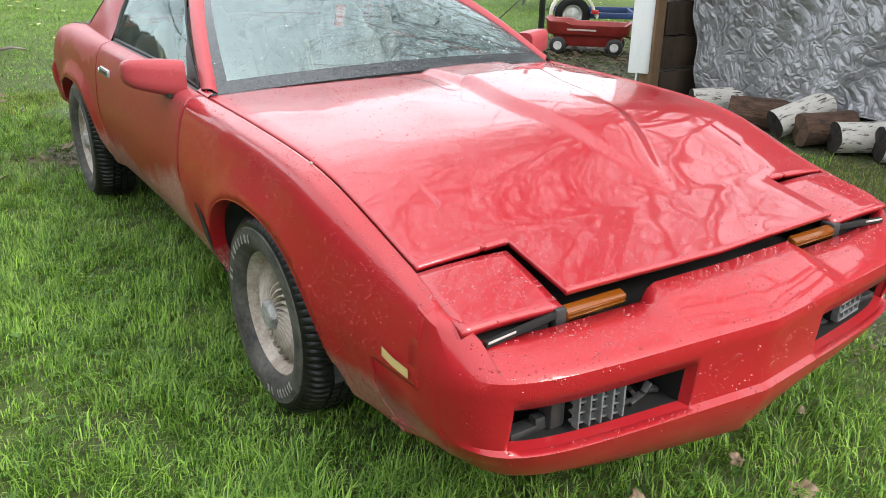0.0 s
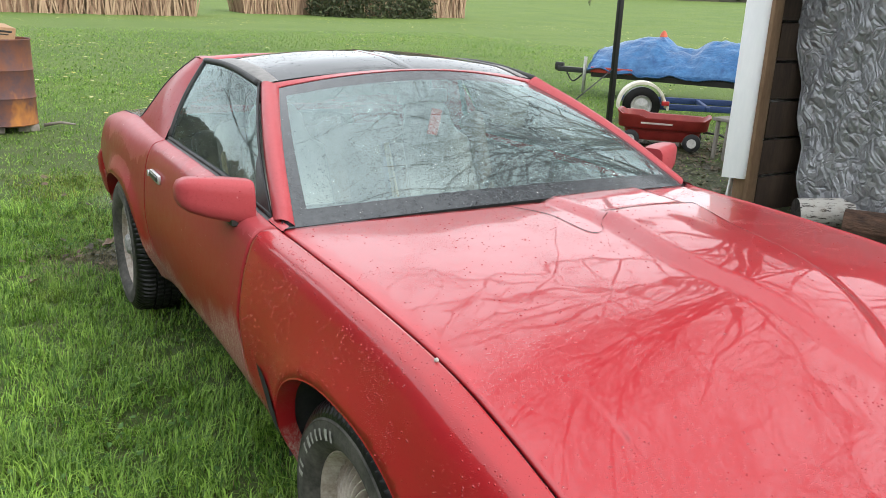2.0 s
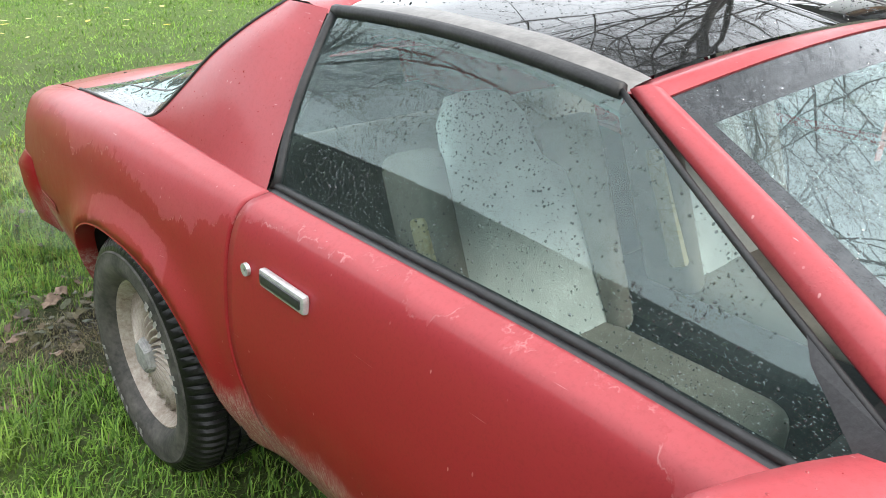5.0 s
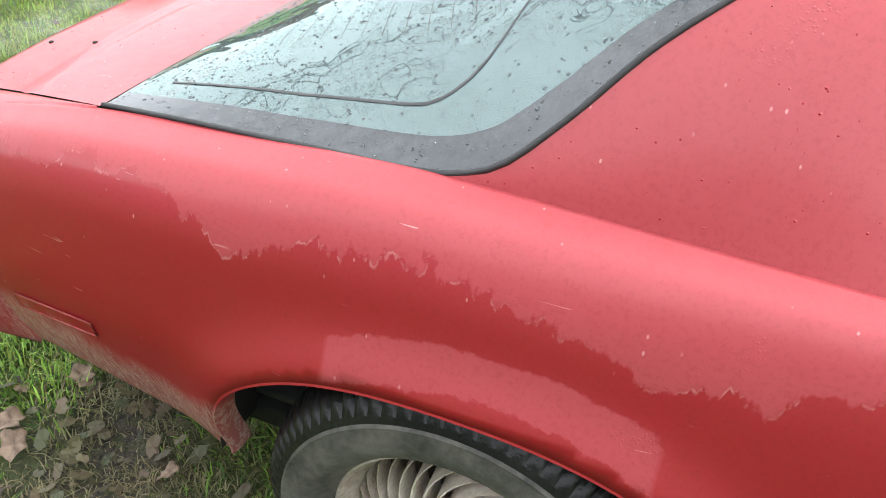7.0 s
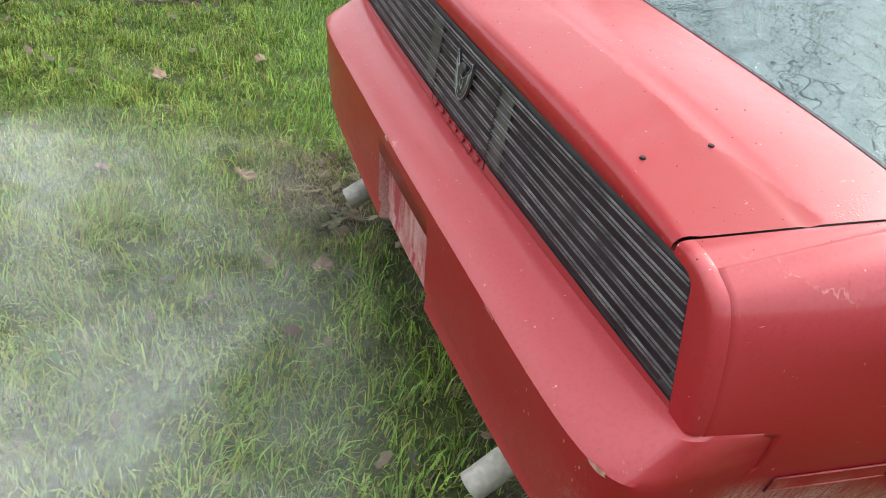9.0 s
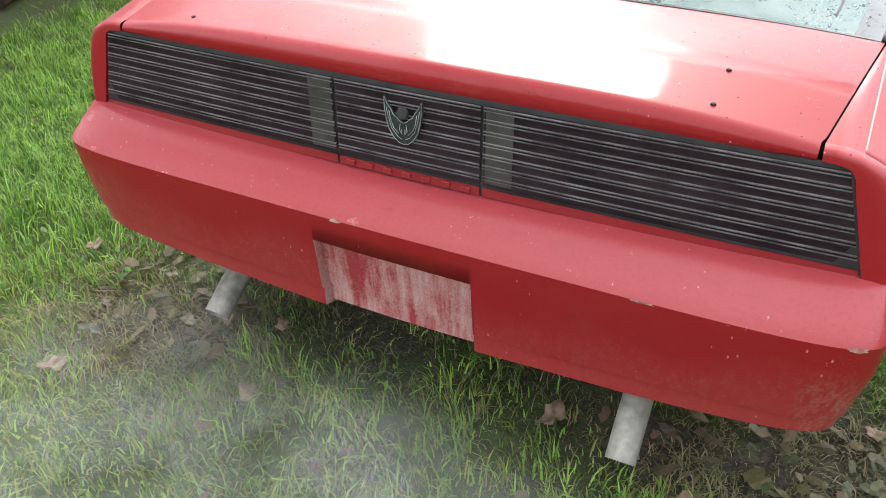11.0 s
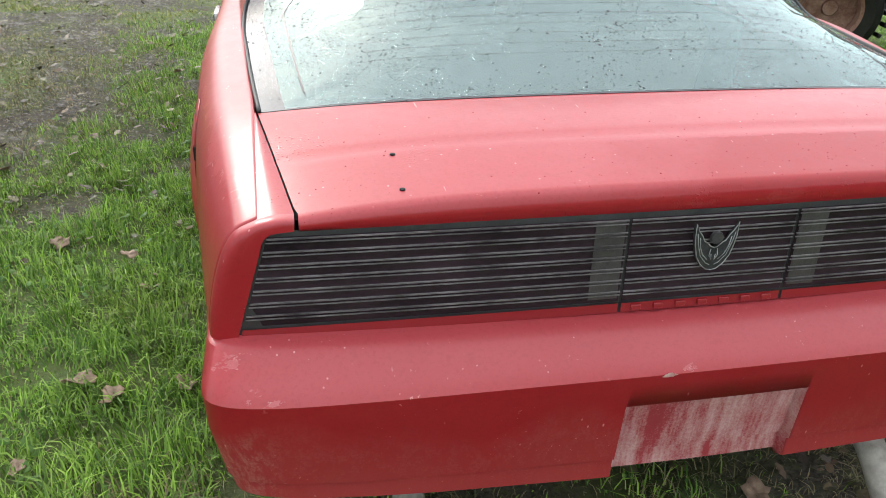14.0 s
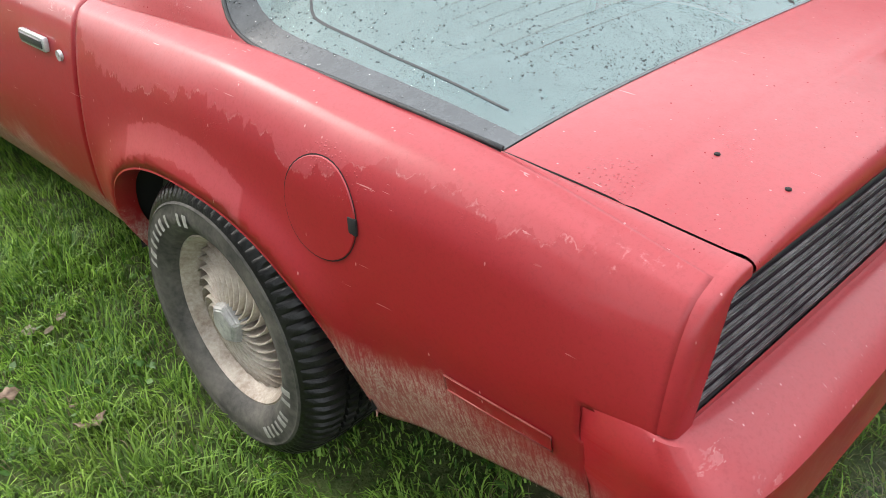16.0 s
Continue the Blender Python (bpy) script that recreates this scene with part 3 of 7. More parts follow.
# ---------------------------------------------------------------- hood
def hood_z(x, y):
    e = ip(TOP_Z, y) if y > -.75 else .752 - (-.75 - y) * .195
    u = min(1, abs(x) / .80)
    z = e + .012 * (1 - u**4) + .018 * (1 - u * u) * min(1, max(0, (y + 1.0) / .7))
    # off-centre raised panel with two long creases that draw together towards the nose
    xl = ip([(-.9, .09), (-.65, .06), (-.42, .01), (-.13, -.035), (.29, .03), (.6, .03)], y)
    xr = ip([(-.9, .09), (-.76, .128), (-.62, .187), (-.42, .287), (-.18, .36), (.02, .39), (.29, .47), (.6, .5)], y)
    h = ip([(-.9, .0), (-.75, .001), (-.62, .008), (-.3, .022), (.1, .030), (.24, .032), (.30, .020), (.6, .012)], y)
    if xl < x < xr:
        q = min(x - xl, xr - x)
        z += h * min(1, q / .045) + .2 * h * math.sin(math.pi * (x - xl) / (xr - xl))
    return z


def hood_front(x):
    a = abs(x)
    return -1.015 + .018 * a / .5 if a <= .5121 else -.772


xs = sorted(set([round(-.797 + 1.594 * i / 150, 4) for i in range(151)] + [-.512, .512]))
bm = bmesh.new()
NF, NR = 16, 76
vs = []
for x in xs:
    y1 = .615 - .10 * (1 - (x / .8) ** 2)
    ys = [-.772 + (hood_front(x) + .772) * (NF - i) / NF for i in range(NF)] if abs(x) <= .512 else [None] * NF
    ys += [-.772 + (y1 + .772) * i / NR for i in range(NR + 1)]
    col = []
    for y in ys:
        if y is None:
            col.append(None)
            continue
        xx = x * (ip(TOP_X, y) - .004) / .803 if abs(x) > .6 else x
        col.append(bm.verts.new((xx, y, hood_z(x, y))))
    vs.append(col)
for a, b in zip(vs, vs[1:]):
    for i in range(NF + NR):
        if a[i] and b[i]:
            bm.faces.new((a[i], b[i], b[i + 1], a[i + 1]))
bmesh.ops.recalc_face_normals(bm, faces=bm.faces)
hood = thick(part("hood", bm, RED, car, "long red hood with a raised centre, wet", sharp=2), .014)
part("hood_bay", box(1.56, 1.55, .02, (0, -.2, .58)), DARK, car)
for s in (-1, 1):
    rows = [[(s * (ip(TOP_X, y) - .02), y, ip(TOP_Z, y) - .012), (s * (ip(TOP_X, y) + .012), y, ip(TOP_Z, y) - .014)] for y in [-.77 + 1.38 * i / 30 for i in range(31)]]
    part("hood_gap", tidy(sheet(rows)), DARK, car)
# seam of the cowl panel across the hood
pts = curve([(-.10, .50, 0), (-.045, .36, 0), (-.055, .20, 0), (-.04, .17, 0), (.0, .19, 0), (.045, .245, 0), (.2, .27, 0), (.46, .29, 0)], 40)
part("cowl_seam", tidy(sheet([[(p.x + d, p.y + d, hood_z(p.x + d, p.y + d) + .0012) for d in (-.0018, .0018)] for p in pts])), DARK, hood)
# pale stone chip on the fender edge
cb = bmesh.new()
bmesh.ops.create_icosphere(cb, subdivisions=2, radius=.005)
bmesh.ops.translate(cb, vec=(-.806, -.27, .877), verts=cb.verts)
part("paint_chip", cb, SIDEWALL_WHITE, car)

# ---------------------------------------------------------------- headlamp doors and nose
for s in (-1, 1):
    rows = []
    for i in range(13):
        u = i / 12
        x = .527 + (.793 - .527) * u
        rows.append([(s * (x + .012 * w * u), -.785 - .215 * w, .742 - .002 * u - (.062 - .010 * u) * w + .004 * math.sin(math.pi * u) + .003 * math.sin(math.pi * w)) for w in [j / 10 for j in range(11)]])
    thick(part("headlamp_door", tidy(sheet(rows)), RED, car, "closed red pop-up headlamp door"), .02)
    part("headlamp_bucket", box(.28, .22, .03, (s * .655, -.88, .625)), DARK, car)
    lamp = part("turn_signal", box(.19, .03, .032, (s * .425, -.995, .656), .006, rot=(20, 0, 0)), AMBER, car, "amber turn signal lens")
    bm = bmesh.new()
    for z in (-.006, .004):
        box(.18, .006, .002, (s * .425, -1.011, .657 + z), bm=bm)
    part("lens_rib", bm, mat("dark_amber", (.2, .06, .006), .3), lamp)
    part("signal_housing", box(.035, .05, .055, (s * .535, -.985, .652), .008), TRIM, car)
    part("lamp_slot", box(.21, .014, .016, (s * .652, -1.008, .658), .003, rot=(0, s * 3, s * -4)), DARK, car)
    part("chrome_strip", box(.08, .006, .006, (s * .712, -1.0165, .659), .001, rot=(0, s * 3, s * -4)), STEEL, car)


def outline(t, yc, xs_, y_end, n, vee):
    """A point at t (0: the middle, 1: the end of the side) on the rounded plan of a bumper."""
    a = t * math.pi / 2
    x = xs_ * math.sin(a) ** (2 / n)
    y = y_end + (yc - y_end) * max(0.0, math.cos(a)) ** (2 / n)
    return x, y + vee * (x / xs_) * (1 if yc < y_end else -1) * (1 if math.cos(a) > .2 else math.cos(a) / .2)


def t_of(x, xs_, n):
    return math.asin(min(1, (x / xs_) ** (n / 2))) / (math.pi / 2)


def belt(rows, n, cuts, y_end, side_steps=26):
    """Rows of points round a bumper; each row: z in the middle, z at the side, yc, half width, vee."""
    xm = max(cuts)
    inner = sorted(set([xm * i / 34 for i in range(35)] + list(cuts)))
    out = []
    for zc, zs, yc, xw, vee in rows:
        side_x = flank_at(y_end, zs) - .001
        ts = [t_of(x, xw, n) for x in inner]
        ts += [ts[-1] + (1 - ts[-1]) * (i + 1) / side_steps for i in range(side_steps)]
        half = []
        for t in ts:
            x, y = outline(t, yc, xw, y_end, n, vee)
            prog = min(1, max(0, (y - yc) / (y_end - yc)))
            half.append((x + x / xw * (side_x - xw) * prog**1.5, y, zc + (zs - zc) * (x / xw) ** 2))
        out.append([(-x, y, z) for x, y, z in half[:0:-1]] + half)
    return out, inner


FRONT = [(.688, .690, -1.035, .80, .02), (.66, .668, -1.10, .815, .05), (.615, .618, -1.195, .832, .075), (.60, .602, -1.213, .838, .08),
         (.582, .572, -1.217, .84, .085), (.562, .562, -1.213, .84, .085), (.530, .530, -1.205, .838, .085), (.44, .44, -1.198, .822, .085), (.408, .418, -1.197, .815, .085),
         (.397, .407, -1.214, .812, .085), (.36, .37, -1.206, .79, .09), (.30, .31, -1.178, .745, .10), (.290, .30, -1.172, .735, .10), (.24, .275, -1.152, .695, .12), (.222, .266, -1.125, .67, .12), (.22, .266, -1.0, .64, .10)]
GRILLE = (.247, .735)
rows, inner = belt(FRONT, 8, GRILLE, -.70)
mid = len(rows[0]) // 2


def beak(p, row):
    """Lifts the middle of the nose into its wedge and lowers the shelves under the headlamps."""
    x, y, z = p
    if row == 0:
        z -= .042 * min(1, max(0, (abs(x) - .275) / .024)) * min(1, max(0, (.80 - abs(x)) / .05))
    if row == 1:
        z -= .024 * min(1, max(0, (abs(x) - .30) / .024)) * min(1, max(0, (.81 - abs(x)) / .05))
    if row < 6 and abs(x) > .76 and y > -1.02:
        y = min(y, -.868)
        if row < 2:
            z = ip(TOP_Z, y) - .022 * row
        q = min(1, (y + 1.02) / .10)
        x = x + (math.copysign(flank_at(y, z) + .0025, x) - x) * q
    return (x, y, z)


rows = [[beak(p, r) for p in row] for r, row in enumerate(rows)]
bm = bmesh.new()
vs = [[bm.verts.new(p) for p in r] for r in rows]
for r in range(len(rows) - 1):
    for i in range(len(rows[0]) - 1):
        xa, xb = sorted((abs(rows[6][i][0]), abs(rows[6][i + 1][0])))
        if r in (6, 7) and xa >= GRILLE[0] - .003 and xb <= GRILLE[1] + .003:
            continue
        bm.faces.new((vs[r][i], vs[r][i + 1], vs[r + 1][i + 1], vs[r + 1][i]))
bmesh.ops.recalc_face_normals(bm, faces=bm.faces)
nose = thick(part("front_bumper", bm, BEADED, car, "red wedge-shaped front bumper cover", sharp=.6), .012)
for s in (-1, 1):
    idx = [i for i in range(len(rows[0])) if GRILLE[0] - .003 <= s * rows[6][i][0] <= GRILLE[1] + .003]
    idx = idx if s > 0 else idx[::-1]
    loop = [rows[6][i] for i in idx] + [rows[7][idx[-1]]] + [rows[8][i] for i in idx[::-1]] + [rows[7][idx[0]]]
    back = [(x, y + .14, z) for x, y, z in loop]
    cx, cz = s * sum(GRILLE) / 2, .47
    lip = [(cx + (x - cx) * .955, y + .026, cz + (z - cz) * .90) for x, y, z in loop]
    part("grille_lip", tidy(sheet([loop, lip], close=True)), BEADED, nose)
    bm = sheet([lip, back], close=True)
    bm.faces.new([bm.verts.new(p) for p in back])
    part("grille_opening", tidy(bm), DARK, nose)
    # what is left of the grey plastic grille
    gx = s * .50
    bm = bmesh.new()
    for k in range(5):
        box(.0055, .022, .092, (gx + (k - 2) * .031, -1.110 + .004 * k * s, .474), .001, 1, bm=bm)
    for k in range(4):
        box(.130, .022, .0055, (gx, -1.105, .434 + k * .026), .001, 1, (0, 0, s * 8), bm=bm)
    part("grille_insert", bm, varied("grey_plastic", (.10, .105, .11), (.19, .20, .21), 20, .5), nose, "broken grey plastic grille insert")
    part("grille_bracket", box(.045, .05, .10, (s * .592, -1.06, .47), .01), TRIM, nose)
    bm = box(.11, .04, .02, (s * .66, -1.05, .428), .006)
    box(.03, .03, .03, (s * .63, -1.055, .44), .006, bm=bm)
    part("fog_lamp_bracket", bm, TRIM, nose)
    for x, z, l, tilt in ((.40, .431, .05, 12), (.35, .428, .06, -8), (.30, .436, .05, 20), (.37, .452, .035, 48), (.32, .447, .03, -40)):
        part("broken_rib", box(l, .018, .010, (s * x, -1.095, z), .002, rot=(20, tilt, 9)), TRIM, nose)
    part("broken_rib", box(.15, .008, .008, (s * .35, -1.09, .502), .002, rot=(0, 9, 0)), TRIM, nose)
    part("broken_rib", box(.13, .006, .006, (s * .36, -1.085, .483), .002, rot=(0, 5, 0)), TRIM, nose)

# ---------------------------------------------------------------- rear bumper, tail panel and deck
REAR = [(.603, .614, 3.55, .82, 0), (.600, .612, 3.612, .842, 0), (.597, .605, 3.64, .848, 0), (.556, .56, 3.705, .862, .004), (.54, .545, 3.716, .866, .004), (.522, .53, 3.714, .865, .004),
        (.474, .484, 3.707, .864, .004), (.464, .474, 3.705, .864, .004), (.346, .379, 3.691, .847, .004), (.341, .374, 3.684, .844, .004), (.299, .343, 3.6835, .836, .004), (.289, .334, 3.664, .82, .004), (.289, .334, 3.56, .79, 0)]
PLATE = (.165, .178, .20)
rows, inner = belt(REAR, 10, PLATE, 3.466)
bm, recess = bmesh.new(), bmesh.new()


def sunk(x, r):
    return r >= 7 and abs(x + .010) < .172


grid = []
for r, row in enumerate(rows):
    line = []
    for x, y, z in row:
        if sunk(x, r):
            y -= .022
            if r >= 10:
                z += .003
        line.append((x, y, z))
    grid.append(line)
for target, inside in ((bm, False), (recess, True)):
    vs = [[target.verts.new(p) for p in line] for line in grid]
    for r in range(len(rows) - 1):
        for i in range(len(rows[0]) - 1):
            if (any(sunk(rows[q][k][0], q) for q in (r, r + 1) for k in (i, i + 1)) and r < 11) == inside:
                target.faces.new((vs[r][i], vs[r][i + 1], vs[r + 1][i + 1], vs[r + 1][i]))
    bmesh.ops.delete(target, geom=[v for v in target.verts if not v.link_faces], context="VERTS")
    bmesh.ops.recalc_face_normals(target, faces=target.faces)
rear_bumper = thick(part("rear_bumper", bm, DULL, car, "red rear bumper cover, scuffed along its ridge", sharp=.5), .012)
# dusty red plastic where a number plate once sat
BARE_PLASTIC = mat("scuffed_bare_plastic", (.33, .06, .065), .75)
_sep = nd(BARE_PLASTIC, "SeparateXYZ")
ln(BARE_PLASTIC, coords(BARE_PLASTIC), _sep.inputs[0])
_run = tex_noise(BARE_PLASTIC, coords(BARE_PLASTIC, (60, 1, 5)), 1.0, 4, .65)
_grit = tex_noise(BARE_PLASTIC, coords(BARE_PLASTIC), 190, 4, .7)
_cl = tex_noise(BARE_PLASTIC, coords(BARE_PLASTIC, (9, 9, 6)), 1.0, 4)
_f = arith(BARE_PLASTIC, "ADD", arith(BARE_PLASTIC, "ADD", arith(BARE_PLASTIC, "MULTIPLY", _run, .55), arith(BARE_PLASTIC, "MULTIPLY", _grit, .35)), arith(BARE_PLASTIC, "MULTIPLY", _cl, .5))
ln(BARE_PLASTIC, ramp(BARE_PLASTIC, _f, .60, .84, (.27, .022, .03), (.46, .27, .26)), bsdf(BARE_PLASTIC).inputs["Base Color"])
bump(BARE_PLASTIC, _grit, .4, .003)
thick(part("plate_recess", recess, BARE_PLASTIC, rear_bumper, "dusty, streaked number plate recess", sharp=.5), .010)
part("recess_ledge", box(.27, .006, .012, (-.02, 3.674, .4555), .002, 2, (-12, 0, 0)), varied("grey_red_ledge", (.16, .06, .06), (.30, .19, .18), 40, .8, fine=120, stretch=(.4, 1, 1)), rear_bumper)

# places along the ridge where the paint has chipped away
CHIP = varied("bare_chipped_plastic", (.36, .12, .11), (.58, .42, .38), 60, .7)
chip_rnd = random.Random(7)
for x0, w, hgt in ((-.53, .05, .004), (-.47, .02, .003), (-.815, .04, .007), (.10, .03, .006)):
    k = min(range(len(rows[4])), key=lambda i: abs(rows[4][i][0] - x0))
    a, b = Vector(rows[4][k]), Vector(rows[5][k])
    t_ = (Vector(rows[4][min(k + 1, len(rows[4]) - 1)]) - Vector(rows[4][k - 1])).normalized()
    t_ = t_ if t_.x > 0 else -t_
    up_ = (a - b).normalized()
    nrm = t_.cross(up_)
    nrm = nrm if nrm.y > 0 else -nrm
    cb = bmesh.new()
    cb.faces.new([cb.verts.new(a + nrm * .0018 + t_ * (w * .5 * math.cos(2 * math.pi * q / 14) * chip_rnd.uniform(.6, 1.1)) + up_ * (hgt * math.sin(2 * math.pi * q / 14) * chip_rnd.uniform(.4, 1.1))) for q in range(14)])
    part("paint_chip", cb, CHIP, rear_bumper)

# tail lamps: ribbed dark lenses on one panel
def lamp_x(z):
    return .742 + (.785 - z) * .30


part("tail_panel", tidy(sheet([[(-lamp_x(z) - .004, 3.592, z), (-.4, 3.600, z), (0, 3.604, z), (.4, 3.600, z), (lamp_x(z) + .004, 3.592, z)] for z in (.60, .70, .79)])), TRIM, car)
LENS = varied("smoked_lens", (.010, .006, .009), (.040, .024, .031), 9, .34, fine=160, strength=.1, stretch=(.5, 1, 1.6))
bsdf(LENS).inputs["Specular IOR Level"].default_value = .16
LENS_RED = mat("dark_red_lens", (.22, .012, .016), .3, 0, .5, .3)
# pale lines on the lens slats: their thin highlights put into the colour
RIB = varied("lens_slat_highlight", (.03, .027, .03), (.19, .18, .185), 14, .4, fine=70)


def ribbed(x0, x1, slope0, slope1, name, label, n=7):
    bm = bmesh.new()
    rows = []
    z0, z1 = .625, .781
    prof = []
    for k in range(n):
        za = z0 + (z1 - z0) * k / n
        h = (z1 - z0) / n
        prof += [(za, 0), (za + h * .56, 0), (za + h * .60, .0006), (za + h * .92, .0006), (za + h * .96, 0)]
    prof.append((z1, 0))
    for z, d in prof:
        a, b = x0 + slope0 * (.785 - z), x1 + slope1 * (.785 - z)
        rows.append([(a + (b - a) * i / 8, 3.606 - .014 * abs((a + (b - a) * i / 8) / .78) ** 2 + d, z) for i in range(9)])
    ob = part(name, tidy(sheet(rows)), LENS, car, label, shade=False)
    for k in range(n):
        for lift_, wide in ((.90, .0009), (.62, .0006)):
            z = z0 + (z1 - z0) * (k + lift_) / n
            a, b = x0 + slope0 * (.785 - z), x1 + slope1 * (.785 - z)
            bm = sheet([[(a + (b - a) * i / 8, 3.6112 - .014 * abs((a + (b - a) * i / 8) / .78) ** 2 - d, z + w) for i in range(9)] for w, d in ((-wide * 1.4, .003), (-wide, 0), (wide, 0), (wide * 1.4, .003))])
            part("lens_rib", tidy(bm), RIB, ob)
    z = (.603, .621)
    strip = [[(x0 + slope0 * (.785 - q) + (x1 - x0 + (slope1 - slope0) * (.785 - q)) * i / 8, 3.608 - .014 * abs((x0 + (x1 - x0) * i / 8) / .78) ** 2, q) for i in range(9)] for q in z]
    part("lower_reflector", tidy(sheet(strip)), LENS_RED, ob)
    return ob


for s in (-1, 1):
    lens = ribbed(s * .158, s * .742, 0, s * .30, "tail_lamp", "smoked ribbed tail lamp")
    bm = tidy(sheet([[(s * (.162 + .053 * u), 3.6078, z) for u in (0, 1)] for z in (.632, .777)]))
    part("reverse_lamp", bm, varied("grey_lens", (.035, .032, .033), (.06, .055, .055), 20, .4, fine=120), lens, "grey reversing lamp lens")
centre = ribbed(-.152, .152, 0, 0, "centre_panel", "ribbed black centre panel between the tail lamps", 7)
# worn badge: a shield between two upswept wings, with a raised outline
BADGE = varied("worn_badge_metal", (.014, .016, .018), (.05, .055, .058), 70, .4, .3)
BADGE_EDGE = varied("worn_badge_edge", (.16, .17, .175), (.36, .38, .38), 70, .35, .5)
bm = bmesh.new()
rim_ = bmesh.new()
for s in (-1, 1):
    pts = [(0, -.046), (.010, -.044), (.022, -.034), (.032, -.018), (.037, .002), (.040, .022), (.0405, .046), (.034, .032), (.026, .022), (.021, .012), (.014, .008), (.007, .001), (0, -.002)]
    lo = [bm.verts.new((s * x, 3.611, .724 + z)) for x, z in pts]
    hi = [bm.verts.new((s * x * .94, 3.6175, .724 + z * .94)) for x, z in pts]
    for i in range(len(pts) - 1):
        bm.faces.new((lo[i], lo[i + 1], hi[i + 1], hi[i]))
    bm.faces.new(hi)
    tube([(s * x * .96, 3.6175, .724 + z * .96) for x, z in pts], .0010, 6, rim_)
    tube([(s * x, 3.6178, .724 + z) for x, z in ((.035, .026), (.031, .006), (.024, -.016), (.012, -.030), (.004, -.034))], .0008, 6, rim_)
    tube([(s * x, 3.6178, .724 + z) for x, z in ((.006, -.004), (.008, -.016), (.003, -.024), (.004, -.014))], .0009, 6, rim_)
    tube([(s * x, 3.6178, .724 + z) for x, z in ((.029, .018), (.026, .0), (.020, -.014), (.010, -.024))], .0009, 6, rim_)
badge = part("badge", tidy(bm), BADGE, centre, "worn grey metal badge")
part("badge_outline", rim_, BADGE_EDGE, badge)
bm = spin([(0, .0), (.006, .0), (.006, .011), (0, .012)], 16)
bmesh.ops.transform(bm, matrix=Matrix.Translation((0, 3.617, .742)) @ Matrix.Rotation(math.pi / 2, 4, "Z"), verts=bm.verts)
part("trunk_lock", bm, TRIM, centre, "small dull key lock")
EMBOSSED = mat("embossed_red", (.24, .016, .02), .4)
for k in range(7):
    part("raised_mark", box(.018, .004, .010, (-.125 + .0417 * k, 3.611, .613), .001, 1), EMBOSSED, centre)

def quarter_top(q, y):
    """The top of the quarter from the deck lid's edge (q = 0) out to the flank (1)."""
    x0 = ip([(3.232, .752), (3.58, .698)], y) + .0012
    x1, z1 = flank(min(y, 3.575), 0)
    z0 = deck_z(x0, y) - .001
    return x0 + (x1 - x0) * q, z0 + (z1 - z0) * q + .0025 * math.sin(math.pi * q)


# red rim round the lamps at the corners of the tail
def tail_rim(s):
    yq, x0 = 3.575, .7015
    outer, inner_ = [], []
    for i in range(9):
        q = i / 8
        outer.append(quarter_top(q, yq))
        inner_.append((x0 + (.728 - x0) * q, .791 - .002 * q))
    for i in range(1, 25):
        v = .58 * i / 24
        outer.append(flank(yq, v))
        q = i / 24
        a = min(1, q / .14)
        z = .789 - .024 * (1 - math.cos(a * math.pi / 2)) if q <= .14 else .765 - (.765 - .603) * (q - .14) / .86
        x = .728 + (lamp_x(.765) + .005 - .728) * math.sin(a * math.pi / 2) if q <= .14 else lamp_x(z) + .005
        inner_.append((x, z))
    rows = []
    for (ox, oz), (ix, iz) in zip(outer, inner_):
        row = [(s * (ox + (ix - ox) * a), yq + d, oz + (iz - oz) * a) for a, d in ((0, 0), (.008, .005), (.03, .010), (.07, .0145), (.13, .0185), (.22, .0212), (.36, .0228), (.6, .0236), (1, .024))]
        rows.append(row + [(s * (ix - .001), yq - .01, iz)])
    part("tail_surround", tidy(sheet(rows)), DULL, car, sharp=1.3)


DECK_F, DECK_R = 3.232, 3.578


def deck_z(x, y):
    return ip(TOP_Z, y) + ip([(3.2, .008), (3.42, .028), (3.6, .034)], y) * (1 - min(1, abs(x) / .74) ** 4)


for s in (-1, 1):
    tail_rim(s)
rows = []
for j in range(31):
    q = j / 30
    row = []
    for i in range(61):
        u = -1 + 2 * i / 60
        if q < .8:
            y = DECK_F - .02 * (1 - u * u) + (DECK_R + .006 * (1 - u * u) - DECK_F + .02 * (1 - u * u)) * q / .8
            hw = .752 + (.698 - .752) * q / .8
            x = u * (hw - .0015)
            z = deck_z(x, y) - .0025 * (1 if abs((q - .44)) < .018 else 0)
        else:
            a = (q - .8) / .2
            x = u * .694
            y0 = DECK_R + .006 * (1 - u * u)
            z0 = deck_z(x, y0)
            zb = .789
            y = y0 + .022 * math.sin(min(1, a * 1.6) * math.pi / 2)
            z = z0 + (zb - z0) * (1 - math.cos(min(1, a * 1.25) * math.pi / 2)) if a < .8 else z0 + (zb - z0) * (.6 + .4 * a)
            if a >= .8:
                z = zb
                y = y - .03 * (a - .8) / .2
        row.append((x, y, z))
    rows.append(row)
deck = part("deck_lid", tidy(sheet(rows)), DULL, car, "red deck lid with old spoiler bolt holes", sharp=1.0)
